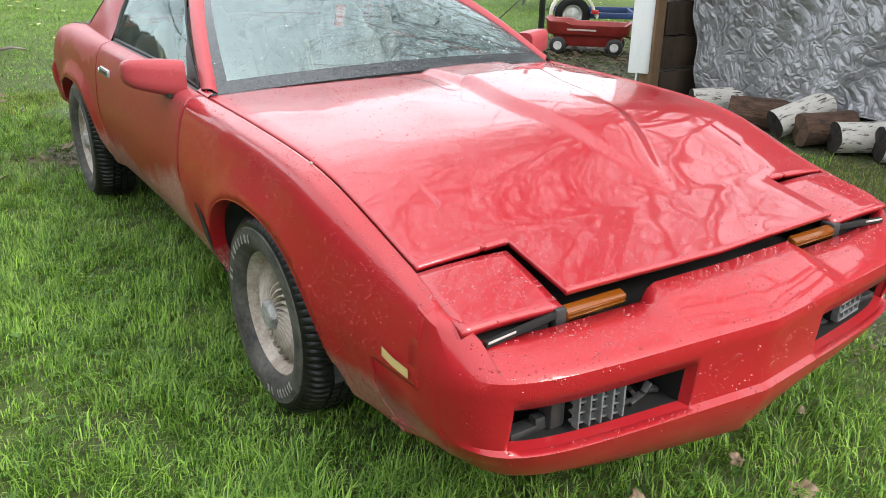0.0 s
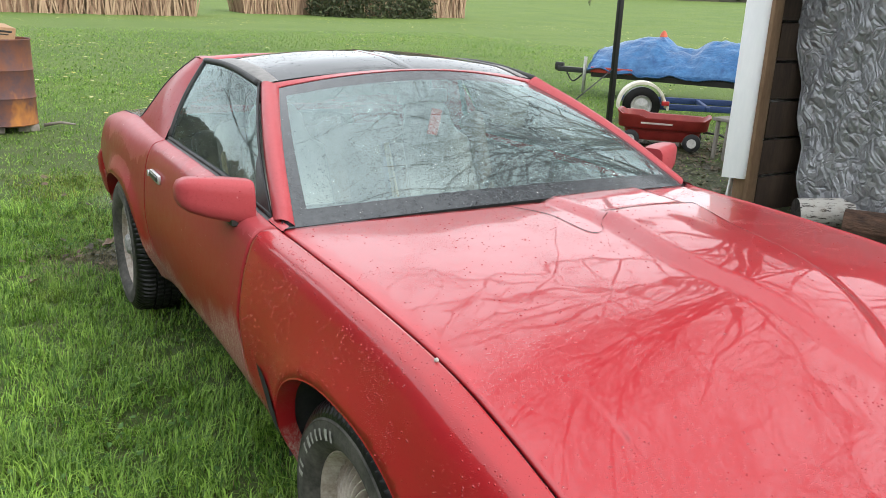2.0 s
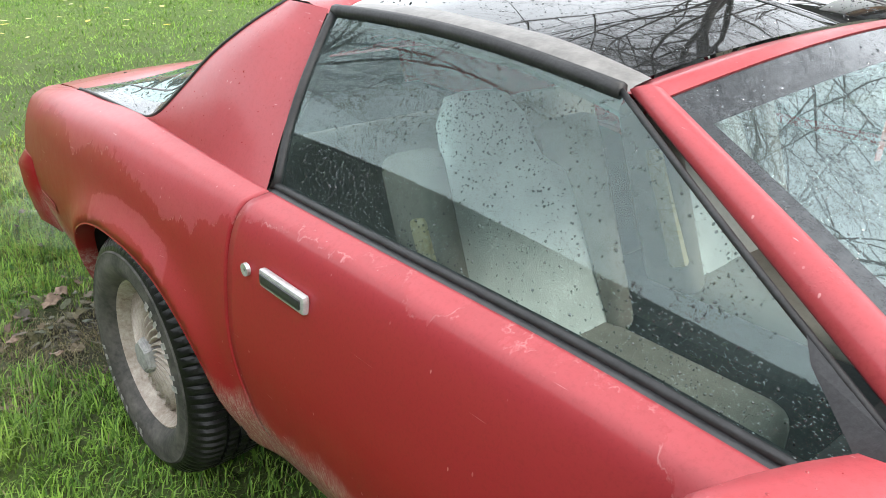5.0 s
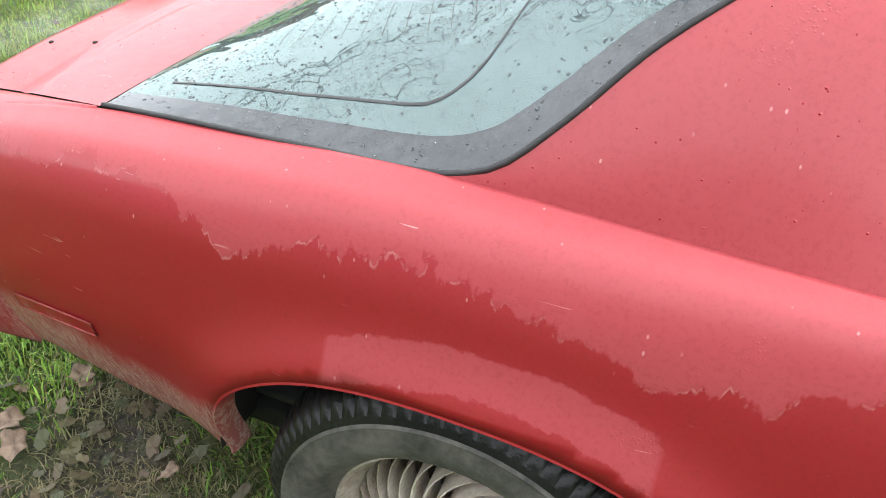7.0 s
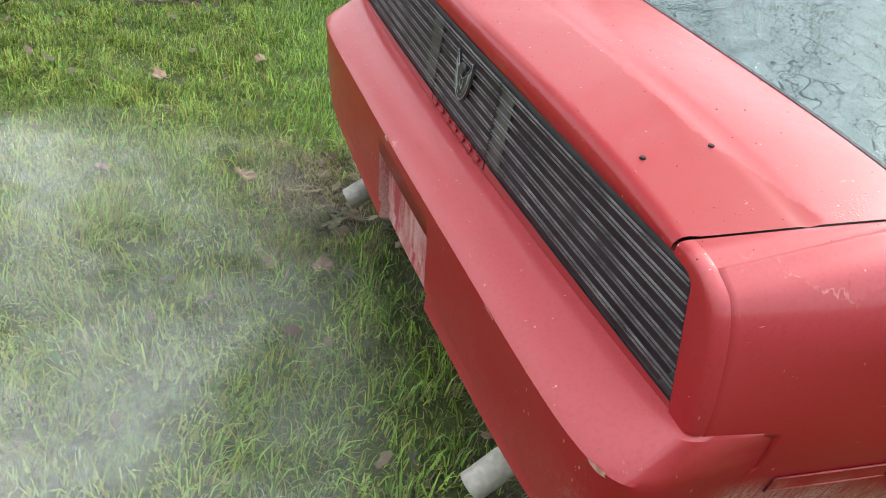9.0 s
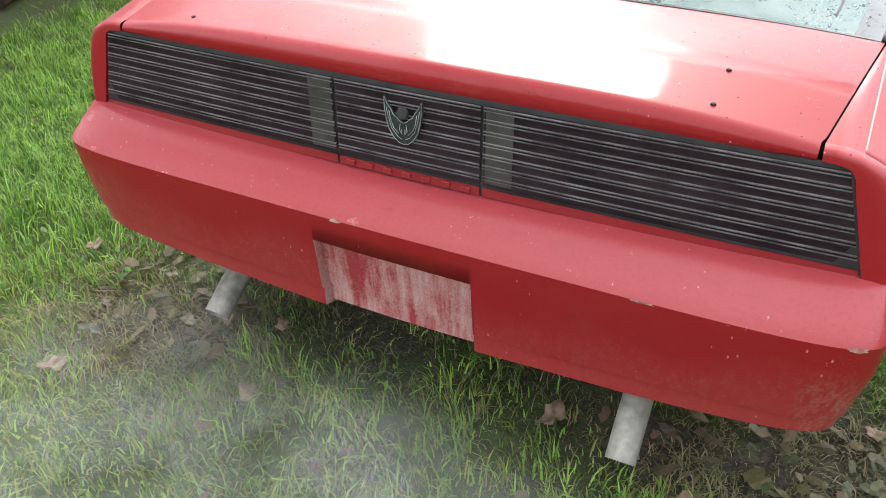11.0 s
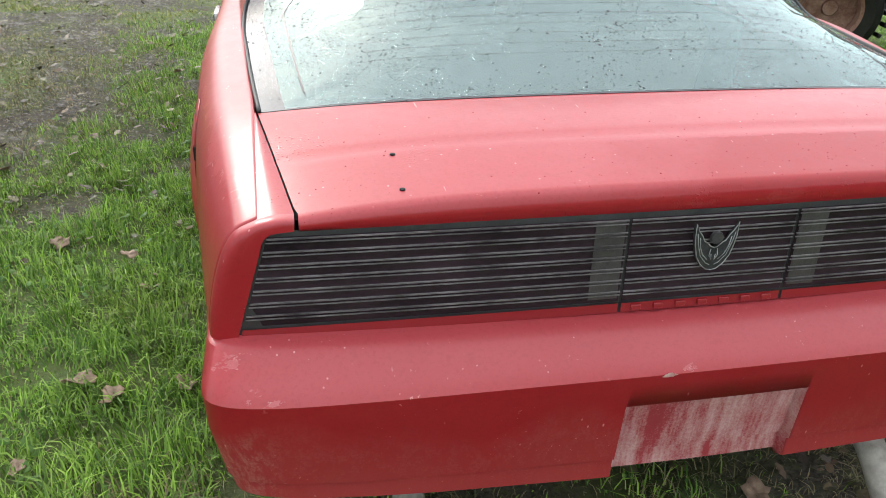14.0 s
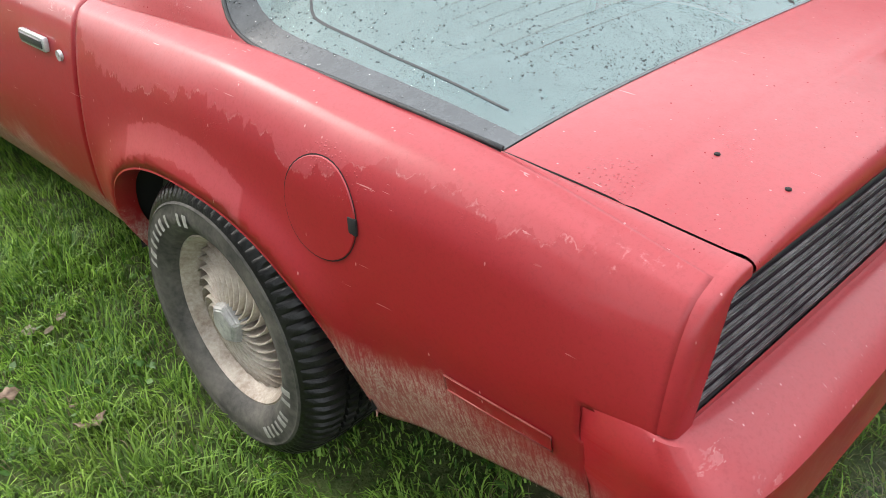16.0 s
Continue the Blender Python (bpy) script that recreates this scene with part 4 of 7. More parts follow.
for s in (-1, 1):
    for y in (3.446, 3.556):
        bm = spin([(0, .0), (.0012, .0), (.0012, .0045), (-.001, .005)], 14, "z")
        bmesh.ops.translate(bm, vec=(s * .528, y, deck_z(.528, y) + .0008), verts=bm.verts)
        part("bolt_hole", bm, DARK, deck)
    rows = [[(s * (ip([(3.232, .752), (3.58, .698)], y) - .008), y, deck_z(.74, y) - .010), (s * (ip([(3.232, .752), (3.58, .698)], y) + .006), y, deck_z(.74, y) - .014)] for y in [3.22 + .345 * i / 12 for i in range(13)]]
    part("deck_gap", tidy(sheet(rows)), DARK, car)
    # top of the quarter beside the deck lid
    rows = []
    for i in range(25):
        y = 3.232 + .343 * i / 24
        rows.append([(s * quarter_top(k / 8, y)[0], y, quarter_top(k / 8, y)[1]) for k in range(9)])
    part("quarter_top", tidy(sheet(rows)), DULL, car)

# ---------------------------------------------------------------- roof, pillars and glass
def roof_z(x, y):
    base = ip([(1.3, 1.235), (1.4, 1.262), (1.6, 1.288), (1.85, 1.292), (2.1, 1.272), (2.3, 1.248)], y)
    return base - .052 * (abs(x) / .6) ** 2.2


def ws_side(t):
    """The windshield's side edge on the right, from the cowl (0) to the header (1)."""
    return Vector((-.792 + .215 * t - .012 * math.sin(math.pi * t), .622 + .72 * t, .897 + .298 * t + .022 * math.sin(math.pi * t)))


def ws_point(u, t):
    """u: -1 to 1 across, t: 0 at the cowl to 1 at the header."""
    e = ws_side(t)
    bow = 1 - u * u
    return Vector((u * -e.x, e.y - .095 * bow * (1 - .35 * t), e.z + (.042 + .038 * t) * bow * .85 - .0 * t))


def ws_patch(u0, u1, t0, t1, nu, nt, lift=0.0):
    return [[ws_point(u0 + (u1 - u0) * i / nu, t0 + (t1 - t0) * j / nt) + Vector((0, -.4, .9)) * lift for i in range(nu + 1)] for j in range(nt + 1)]


MU, M0, M1 = .905, .085, .90
glass = part("windshield", tidy(sheet(ws_patch(-MU, MU, M0, M1, 40, 30))), FOGGED, car, "fogged windshield beaded with rain", sharp=3)
glass.visible_shadow = False
bm = bmesh.new()
add(bm, sheet(ws_patch(-1, 1, 0, M0, 40, 4)))
add(bm, sheet(ws_patch(-1, 1, M1, 1, 40, 4)))
add(bm, sheet(ws_patch(-1, -MU, M0, M1, 4, 24)))
add(bm, sheet(ws_patch(MU, 1, M0, M1, 4, 24)))
part("glass_border", tidy(bm), FRIT, glass, "dark speckled border of the windshield")

# side window: lower edge along the belt, upper edge along the roof rail
def rail(t):
    """The roof rail above the right side window, front (0) to rear (1)."""
    y = 1.345 + (2.085 - 1.345) * t
    return Vector((-.602 - .006 * math.sin(math.pi * t), y, 1.214 + .02 * t + .022 * math.sin(math.pi * t)))


def belt_pt(y):
    return Vector((-ip(TOP_X, y) + .012, y, ip(TOP_Z, y) + .002))


A_FOOT = belt_pt(.70)
NW = 30
for s in (-1, 1):
    m = Matrix.Diagonal((-s, 1, 1, 1))
    # the pane: rows from belt to rail
    rows = []
    for j in range(13):
        t = j / 12
        row = []
        for i in range(NW + 1):
            u = i / NW
            y0, y1 = .735 + (1.37 - .735) * t, 2.022 + (2.072 - 2.022) * t
            y = y0 + (y1 - y0) * u
            lo, hi = belt_pt(y), rail(min(1, max(0, (y - 1.345) / .74)))
            zz = lo.z + (1.214 + .02 * u - lo.z) * t + .018 * math.sin(math.pi * u) * t
            xx = lo.x + (-.612 - lo.x) * t - .018 * math.sin(math.pi * t)
            row.append(m @ Vector((xx + .006, y, zz)))
        rows.append(row)
    pane = part("side_window", tidy(sheet(rows)), GLASS, car, "rain-beaded side window", sharp=3)
    pane.visible_shadow = False
    # black seals round it
    bm = tube([r + Vector((-s * -.0, 0, .004)) for r in rows[0]], .008, 8)
    tube([r[-1] for r in rows], .010, 8, bm)
    tube(rows[-1], .013, 8, bm)
    tube([r[0] for r in rows], .005, 8, bm)
    part("window_seal", bm, RUBBER, pane)
    # black corner piece behind the mirror
    out_ = Vector((s * .004, 0, 0))
    bm = bmesh.new()
    bm.faces.new([bm.verts.new(p + out_) for p in (rows[0][0], rows[0][3], rows[2][2], rows[4][1], rows[5][0], rows[3][0])])
    thick(part("mirror_corner", bm, TRIM, car, "black corner piece behind the mirror", shade=False), .003, 0)
    # flat black strip that closes the door top inside the glass
    ys_ = [.72 + 1.30 * i / 26 for i in range(27)]
    part("belt_strip", tidy(sheet([[m @ Vector((-ip(TOP_X, y) + d, y, ip(TOP_Z, y) + dz)) for d, dz in ((-.001, -.004), (.012, .003), (.05, -.004), (.06, -.03))] for y in ys_])), TRIM, car, "black strip along the foot of the side window")
    # A pillar
    rows = []
    for i in range(25):
        t = i / 24
        a = ws_side(t) + Vector((.034, -.005, .0085))
        b = A_FOOT.lerp(rail(0) + Vector((0, .015, .004)), t) + Vector((-.012 * math.sin(math.pi * t), 0, .012 * math.sin(math.pi * t)))
        mid_ = (a + b) / 2 + Vector((-.012, -.010, .016))
        rows.append([m @ p for p in (a + Vector((.012, .012, -.02)), a, (a + mid_) / 2 + Vector((-.001, -.004, .005)), mid_, (mid_ + b) / 2 + Vector((-.005, 0, .002)), b, b + Vector((.02, .01, -.012)))])
    part("windshield_pillar", tidy(sheet(rows)), DULL, car, "faded red windshield pillar", sharp=1.4)
    # corner of the cowl between fender, pillar and mirror
    rows = [[m @ Vector((-.80 + .02 * k, y, ip(TOP_Z, y) + .001 + .012 * k)) for k in (0, 1)] for y in (.60, .64, .68, .72)]
    part("cowl_corner", tidy(sheet(rows)), RED, car)
    # sail panel
    f0y, g0y = 2.03, 2.66
    F = curve([(-.801, 2.03, .914), (-.745, 2.058, 1.01), (-.672, 2.082, 1.13), (-.604, 2.098, 1.234)], 24)
    G = curve([(-.790, 2.66, .918), (-.785, 2.59, .935), (-.752, 2.515, 1.005), (-.70, 2.43, 1.10), (-.655, 2.345, 1.17), (-.60, 2.262, 1.232)], 24)
    rows = []
    for i in range(25):
        f, g = F[i], G[i]
        t = i / 24
        row = []
        for j in range(25):
            w = j / 24
            p = f.lerp(g, w)
            x0, z0 = flank(f0y + (g0y - f0y) * w, 0)
            low_ = F[0].lerp(G[0], w)
            p += (Vector((-x0, low_.y, z0)) - low_) * (1 - t) ** 2
            bulge = .020 * math.sin(math.pi * w) * math.sin(math.pi * min(1, t * 1.1) * .8)
            p += Vector((-bulge * .9, 0, bulge * .35))
            row.append(m @ p)
        rows.append(row)
    part("sail_panel", tidy(sheet(rows)), DULL, car, "red roof pillar panel", sharp=1.4)

# header above the windshield
rows = []
for i in range(41):
    u = -1 + 2 * i / 40
    a = ws_point(u, 1.0) + Vector((0, 0, .003))
    x = u * .60
    yb = 1.385 - .035 * (1 - u * u) * -1 - .06 * (1 - u * u)
    b = Vector((x, yb, roof_z(x, yb)))
    rows.append([a + Vector((0, .012, -.02)), a, a.lerp(b, .5) + Vector((0, -.004, .007)), b, b + Vector((0, .004, -.012))])
part("roof_header", tidy(sheet(rows)), DULL, car, "faded red band above the windshield", sharp=1.4)


def ttop_rear(x):
    return 2.092 + .20 * (1 - (abs(x) / .6) ** 2)


def ttop_front(x):
    return 1.389 - .025 * (1 - (abs(x) / .6) ** 2)


for s in (-1, 1):
    rows = []
    for i in range(25):
        x = .022 + (.578 - .022) * i / 24
        rows.append([(s * x, ttop_front(x) + (ttop_rear(x) - .008 - ttop_front(x)) * j / 24, roof_z(x, ttop_front(x) + (ttop_rear(x) - ttop_front(x)) * j / 24) + .003) for j in range(25)])
    pan = part("roof_panel", tidy(sheet(rows)), TTOP, car, "glossy black removable roof panel", sharp=3)
    rows = []
    for j in range(33):
        t = j / 32
        y = 1.372 + (2.092 - 1.372) * t
        zt = roof_z(.578, y) + .003
        rows.append([(s * .532, y, zt + .010), (s * .536, y, zt + .012), (s * .575, y, zt + .006), (s * .598, y, zt - .010), (s * .606, y, zt - .026), (s * .600, y, zt - .036), (s * .585, y, zt - .036)])
    part("roof_panel_edge", tidy(sheet(rows)), varied("grey_edge_trim", (.13, .125, .12), (.22, .21, .20), 30, .45), pan, "grey weathered trim along the roof panel")
part("roof_bar", tidy(sheet([[(x, y, roof_z(0, y) + .006 - abs(x) * .08) for x in (-.022, 0, .022)] for y in [1.36 + .93 * i / 20 for i in range(21)]])), TTOP, car)
# rear hoop between the roof panels and the hatch glass
rows = []
for i in range(49):
    u = -1 + 2 * i / 48
    x = u * .602
    ya = ttop_rear(x)
    yb = 2.262 + .235 * (1 - u * u)
    za, zb = roof_z(x, ya), ip([(0, 1.236), (.5, 1.222), (1, 1.214)], 1 - abs(u)) + (.0 if abs(u) > .98 else .003)
    a, b = Vector((x, ya, za + .001)), Vector((x, yb, zb))
    rows.append([a + Vector((0, -.004, -.012)), a, a.lerp(b, .5) + Vector((0, 0, .010)), b, b + Vector((0, .006, -.014))])
part("roof_hoop", tidy(sheet(rows)), DULL, car, "red roof band ahead of the hatch glass", sharp=1.4)


# hatch glass
def hatch_side(t):
    """Right edge of the hatch glass from the roof (0) to the deck (1)."""
    return HSIDE[min(40, int(t * 40))].lerp(HSIDE[min(40, int(t * 40) + 1)], t * 40 - int(t * 40))


HSIDE = curve([(-.60, 2.262, 1.230), (-.655, 2.345, 1.168), (-.70, 2.43, 1.098), (-.75, 2.515, 1.003), (-.779, 2.59, .938), (-.782, 2.66, .916), (-.773, 2.85, .902), (-.763, 3.03, .889), (-.748, 3.228, .869)], 40)
HMID = curve([(0, 2.497, 1.222), (0, 2.70, 1.145), (0, 2.95, 1.02), (0, 3.213, .882)], 40)


def hatch_point(u, t):
    e, c = hatch_side(t), hatch_side(t)
    k = HMID[min(40, int(t * 40))].lerp(HMID[min(40, int(t * 40) + 1)], t * 40 - int(t * 40))
    a = abs(u)
    w = a**2.6 if t < .7 else a ** (2.6 + 1.4 * (t - .7) / .3)
    return Vector((u * -e.x, k.y + (e.y - k.y) * a**2, k.z + (e.z - k.z) * w))


def hatch_patch(u0, u1, t0, t1, nu, nt, lift=0):
    return [[hatch_point(u0 + (u1 - u0) * i / nu, t0 + (t1 - t0) * j / nt) + Vector((0, 0, lift)) for i in range(nu + 1)] for j in range(nt + 1)]


HU, H0, H1 = .935, .06, .994
hatch = part("hatch_glass", tidy(sheet(hatch_patch(-HU, HU, H0, H1, 44, 44))), HATCH_GLASS, car, "large fogged rear hatch glass streaked with rain", sharp=3)
hatch.visible_shadow = False
bm = bmesh.new()
add(bm, sheet(hatch_patch(-1, 1, 0, H0, 44, 4)))
add(bm, sheet(hatch_patch(-1, 1, H1, 1, 44, 3)))
add(bm, sheet(hatch_patch(-1, -HU, H0, H1, 5, 44)))
add(bm, sheet(hatch_patch(HU, 1, H0, H1, 5, 44)))
part("glass_border", tidy(bm), FRIT, hatch, "dark border of the hatch glass")
for s in (-1, 1):
    bm = sheet([[hatch_point(s * (u + d), t) + Vector((0, 0, .0012)) for d in (0, .006)] for u, t in [(.875 - .25 * max(0, (.35 - q) / .35) ** 1.5, .28 + .66 * q) for q in [i / 30 for i in range(31)]]])
    part("antenna_line", tidy(bm), TRIM, hatch)
HEATER = mat("heater_brown", (.10, .095, .09), .6)
for k in range(16):
    t = .22 + .62 * k / 15
    bm = sheet([[hatch_point(u, t + d) + Vector((0, 0, .001)) for u in [-.7 + 1.4 * i / 24 for i in range(25)]] for d in (0, .0009)])
    part("heater_line", tidy(bm), HEATER, hatch)
# rubber strip along the hatch glass
for s in (-1, 1):
    part("hatch_seal", tube([Vector((s * p.x, p.y, p.z + .002)) for p in HSIDE], .0045, 6), RUBBER, hatch)

# ---------------------------------------------------------------- cabin
part("cabin_floor", box(1.5, 2.9, .02, (0, 1.9, .36)), CABIN, car)
for s in (-1, 1):
    part("cabin_side", box(.02, 1.6, .46, (s * .775, 1.5, .62)), CABIN, car)
bm = tidy(sheet([[(x, y, z) for x in (-.75, -.4, 0, .4, .75)] for y, z in ((.62, .86), (.80, .89), (.98, .86), (1.02, .74), (1.0, .5))]))
part("dashboard", bm, CABIN, car, "dark dashboard")
part("cargo_floor", box(1.48, 1.0, .02, (0, 2.95, .66)), CABIN, car)
part("centre_console", box(.20, 1.0, .22, (0, 1.35, .47), .03), CABIN, car)


def seat(x):
    st = part("front_seat", box(.46, .50, .16, (x, 1.45, .50), .05, 3), GREY_VINYL, car, "pale grey cloth bucket seat with torn bolster")
    rows = []
    for j in range(13):
        t = j / 12
        hw = ip([(0, .235), (.55, .225), (.70, .195), (.77, .125), (.93, .115), (1, .08)], t)
        zz, yy = .53 + .535 * t, 1.68 + .245 * t
        d = .11 - .05 * t
        ring = []
        for k in range(24):
            a = 2 * math.pi * k / 24
            c, s_ = math.cos(a), math.sin(a)
            kk = (abs(c) ** 3.5 + abs(s_) ** 3.5) ** (-1 / 3.5)
            ring.append((x + hw * c * kk, yy + d * .5 * s_ * kk - .02 * abs(c), zz))
        rows.append(ring)
    bm = sheet(rows, close=True)
    bm.faces.new([bm.verts.new(p) for p in rows[-1]])
    back = part("seat_back", tidy(bm), CLOTH, st, sharp=1.2)
    for d in (-.225, .225):
        part("seat_bolster", box(.07, .15, .5, (x + d, 1.76, .77), .03, 3, (-21, 0, 0)), GREY_VINYL, st, "worn brown-grey side bolster")
    part("torn_foam", box(.035, .05, .30, (x - .25, 1.72, .76), .012, 2, (-24, 0, 0)), FOAM, st, "yellowed torn foam")


seat(-.37)
seat(.37)
bm = box(1.2, .14, .42, (0, 2.35, .68), .05, 3, (-20, 0, 0))
part("rear_seat", bm, GREY_VINYL, car, "brown-grey rear seat back")
bm = bmesh.new()
rows = [[(.37 + .18 * math.cos(a) + 0, 1.10 + .018 * math.cos(b) - .06 * math.sin(a), .80 + (.18 + .016 * math.sin(b)) * math.sin(a)) for b in [2 * math.pi * k / 8 for k in range(8)]] for a in [2 * math.pi * i / 32 for i in range(33)]]
part("steering_wheel", tidy(sheet(rows, close=True)), CABIN, car)
# inner mirror with a red paper tag
part("inner_mirror", box(.22, .02, .055, (.02, 1.30, 1.165), .01), CABIN, car)
part("mirror_tag", box(.055, .002, .10, (.05, 1.25, 1.07), .001, 1, (0, 12, 10)), mat("red_tag", (.65, .12, .09), .6), car, "red paper tag hanging from the inner mirror")
# belt loops at the door pillar
for s in (-1, 1):
    part("seat_belt", box(.004, .045, .36, (s * .70, 2.09, 1.03), .001, 1, (14, s * -22, 0)), CABIN, car)

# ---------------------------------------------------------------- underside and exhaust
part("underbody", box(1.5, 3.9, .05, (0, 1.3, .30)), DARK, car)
SOOTY = varied("sooty_pale_steel", (.16, .15, .13), (.40, .375, .335), 14, .65, 0, fine=60)
for s in (-1, 1):
    o = -.015 if s > 0 else .042
    pts = curve([(s * .52 + o, 3.2, .27), (s * .525 + o, 3.42, .255), (s * .53 + o, 3.56, .20), (s * .532 + o, 3.655, .135 if s > 0 else .115)], 14)
    bm = tube(pts, .031, 20, caps=False)
    add(bm, tube(pts[::-1], .0285, 20, caps=False))
    part("exhaust_pipe", bm, SOOTY, car, "turned-down pale steel exhaust tip")


# ---------------------------------------------------------------- wheels
def wheel(name="wheel"):
    w = new(name)
    w.parent = car
    R = .336
    # tread: ribs with grooves between them and lugs cut across the shoulders
    n = 320
    prof = [(-.175, .285), (-.165, .312), (-.150, .327)]
    prof += [(-.140, R), (-.112, R), (-.111, R - .008), (-.104, R - .008), (-.103, R + .001), (-.078, R + .002), (-.077, R - .007), (-.071, R - .007), (-.070, R + .002), (-.044, R + .001), (-.043, R - .008), (-.036, R - .008), (-.035, R), (-.008, R - .002)]
    prof += [(.012, .327), (.028, .314), (.038, .300), (.042, .289)]
    rows = []
    for k in range(n + 1):
        kk = k % n
        row = []
        for i, (x, r) in enumerate(prof):
            a = 2 * math.pi * (kk + (.6 if 7 <= i <= 12 else 0)) / n
            lug = 0
            if kk % 4 == 0 and (i in (1, 2, 3, 4, 15, 16, 17, 18)):
                lug = -.007
            if kk % 4 == 2 and i in (7, 8, 11, 12):
                lug = -.007
            row.append((x, (r + lug) * math.cos(a), (r + lug) * math.sin(a)))
        rows.append(row)
    tyre = part("tyre", tidy(sheet(rows)), TYRE, w, "wet black all-terrain tyre tread", sharp=.5)
    side = part("sidewall", spin([(.042, .2895), (.046, .285), (.044, .278), (.049, .262), (.047, .240), (.036, .220), (.018, .205), (-.03, .198)], 96), SIDEWALL, tyre, "dusty grey tyre sidewall")
    part("inner_sidewall", spin([(-.175, .285), (-.18, .25), (-.16, .205)], 64), TYRE, tyre)
    # raised marks as plain bars
    made = {}
    for start, count, step in ((.30, 10, .128), (math.pi + .75, 9, .105)):
        for k in range(count):
            if (count == 10 and k == 2) or (count == 9 and k == 6):
                continue
            wide = .066 if k % 4 == 0 else .046
            if wide not in made:
                bm = sheet([[((.0512, .0518, .0502)[i], r * math.cos(d), r * math.sin(d)) for d in (0, wide / 2, wide)] for i, r in enumerate((.238, .252, .266))])
                made[wide] = part("sidewall_mark", tidy(bm), SIDEWALL_WHITE, side, "raised white plain bar")
                ob = made[wide]
            else:
                ob = made[wide].copy()
                scene.collection.objects.link(ob)
            ob.rotation_euler = (start + k * step, 0, 0)
    # rim: a deep dish with thin swept blades standing round the hub
    rim = part("rim", spin([(-.02, .206), (.014, .207), (.016, .200), (.004, .194), (-.002, .189), (-.012, .185), (-.018, .180), (-.026, .176), (-.052, .174)], 64), ALLOY, w, "dirty silver turbine wheel")
    # dark brown backing: the shade between the blades is painted in
    part("slot_recess", spin([(-.046, .1745), (-.052, .168), (-.054, .06), (-.03, .05)], 48), varied("brown_slot_shade", (.010, .007, .005), (.05, .034, .025), 30, .85), rim)
    ring_ = []
    for j in range(11):
        q = j / 10
        r = .048 + .128 * q
        a = .15 + .85 * q ** 1.5
        top = .016 - .030 * q ** 1.4
        t0, t1 = .0034 / r, .0058 / r
        lean_ = .035 * (1 - q)
        ring_.append([(x, r * math.cos(b_), r * math.sin(b_)) for x, b_ in ((-.056, a - t1 - lean_), (top - .004, a - t0), (top, a - t0 * .5), (top, a + t0 * .5), (top - .004, a + t0), (-.056, a + t1 - lean_))])
    fin = part("fin", tidy(sheet(ring_)), ALLOY, rim, sharp=.6)
    for k in range(1, 26):
        f = fin.copy()
        scene.collection.objects.link(f)
        f.rotation_euler = (2 * math.pi * k / 26, 0, 0)
    hexa = spin([(-.05, .058), (.024, .051), (.034, .042), (.036, .001)], 6)
    bmesh.ops.bevel(hexa, geom=hexa.edges[:], offset=.003, segments=2, affect="EDGES")
    part("hub_cap", hexa, varied("grey_hub_metal", (.22, .215, .21), (.46, .45, .43), 30, .5, .2), rim, "hexagonal dull hub cap", sharp=.4)
    part("brake_disc", spin([(-.12, .02), (-.12, .15), (-.13, .15)], 32), TRIM, w)
    return w


w0 = wheel()
w0.matrix_basis = pose(-.872, 2.565, .315) @ Matrix.Diagonal((-1, 1, 1, 1)) @ pose(0, 0, 0, 258, 0, 0)
SPOTS = ((1, .872, 2.565, 0, 80), (-1, -.833, 0, 1, 352), (1, .833, 0, 1, 10))
for s, x, y, turn, roll_ in SPOTS:
    w = new("wheel")
    w.parent = car
    w.matrix_basis = pose(x, y, .315, 0, 0, turn) @ Matrix.Diagonal((s, 1, 1, 1)) @ pose(0, 0, 0, roll_, 0, 0)
    made = {w0: w}
    for o in w0.children_recursive:
        c = o.copy()
        scene.collection.objects.link(c)
        c.parent = made[o.parent]
        made[o] = c

# ---------------------------------------------------------------- the shed and what lies beside it
WHITE = varied("white_siding", (.84, .86, .87), (.92, .93, .93), 5, .5, fine=60, stretch=(1, 1, .2), strength=.1)
BOARD = varied("weathered_board", (.13, .075, .04), (.24, .15, .085), 6, .8, fine=60, stretch=(1, 1, .25))
DARKWOOD = varied("dark_shed_wood", (.02, .012, .008), (.06, .038, .025), 5, .85, fine=50, stretch=(1, 1, .2))
shed = thing("shed", "open-fronted wooden shed with white corner boards", "shed", at=(3.62, 2.62, 0))


def at_shed(bm):
    bmesh.ops.translate(bm, vec=(-3.62, -2.62, 0), verts=bm.verts)
    return bm


part("corner_board", at_shed(box(.03, .22, 1.85, (3.61, 2.70, 1.20), .004, rot=(0, 0, 38))), WHITE, shed, "white painted corner board")
part("corner_board", at_shed(box(.16, .03, 1.85, (3.70, 2.815, 1.20), .004)), WHITE, shed, "white painted corner board")
part("corner_post", at_shed(box(.10, .12, 2.1, (3.69, 2.69, 1.05), .005)), BOARD, shed, "brown wooden corner post")
part("jamb", at_shed(box(.10, .035, 2.0, (3.66, 2.60, 1.1), .004)), BOARD, shed, "bare brown wooden jamb")
for k in range(7):
    part("wall_board", at_shed(box(2.6, .03, .27, (5.05, 2.62 + .012 * (k % 2), .15 + .29 * k), .006)), DARKWOOD, shed)
    part("wall_board", at_shed(box(.03, 4.6, .27, (6.4 + .012 * (k % 2), .4, .15 + .29 * k), .006)), DARKWOOD, shed)
for k in range(10):
    part("siding", at_shed(box(2.7, .02, .19, (5.05, 2.84, .18 + .185 * k), .004, rot=(4, 0, 0))), WHITE, shed)
part("wall_board", at_shed(box(2.8, .04, 2.0, (5.0, -1.95, 1.0), .005)), DARKWOOD, shed)
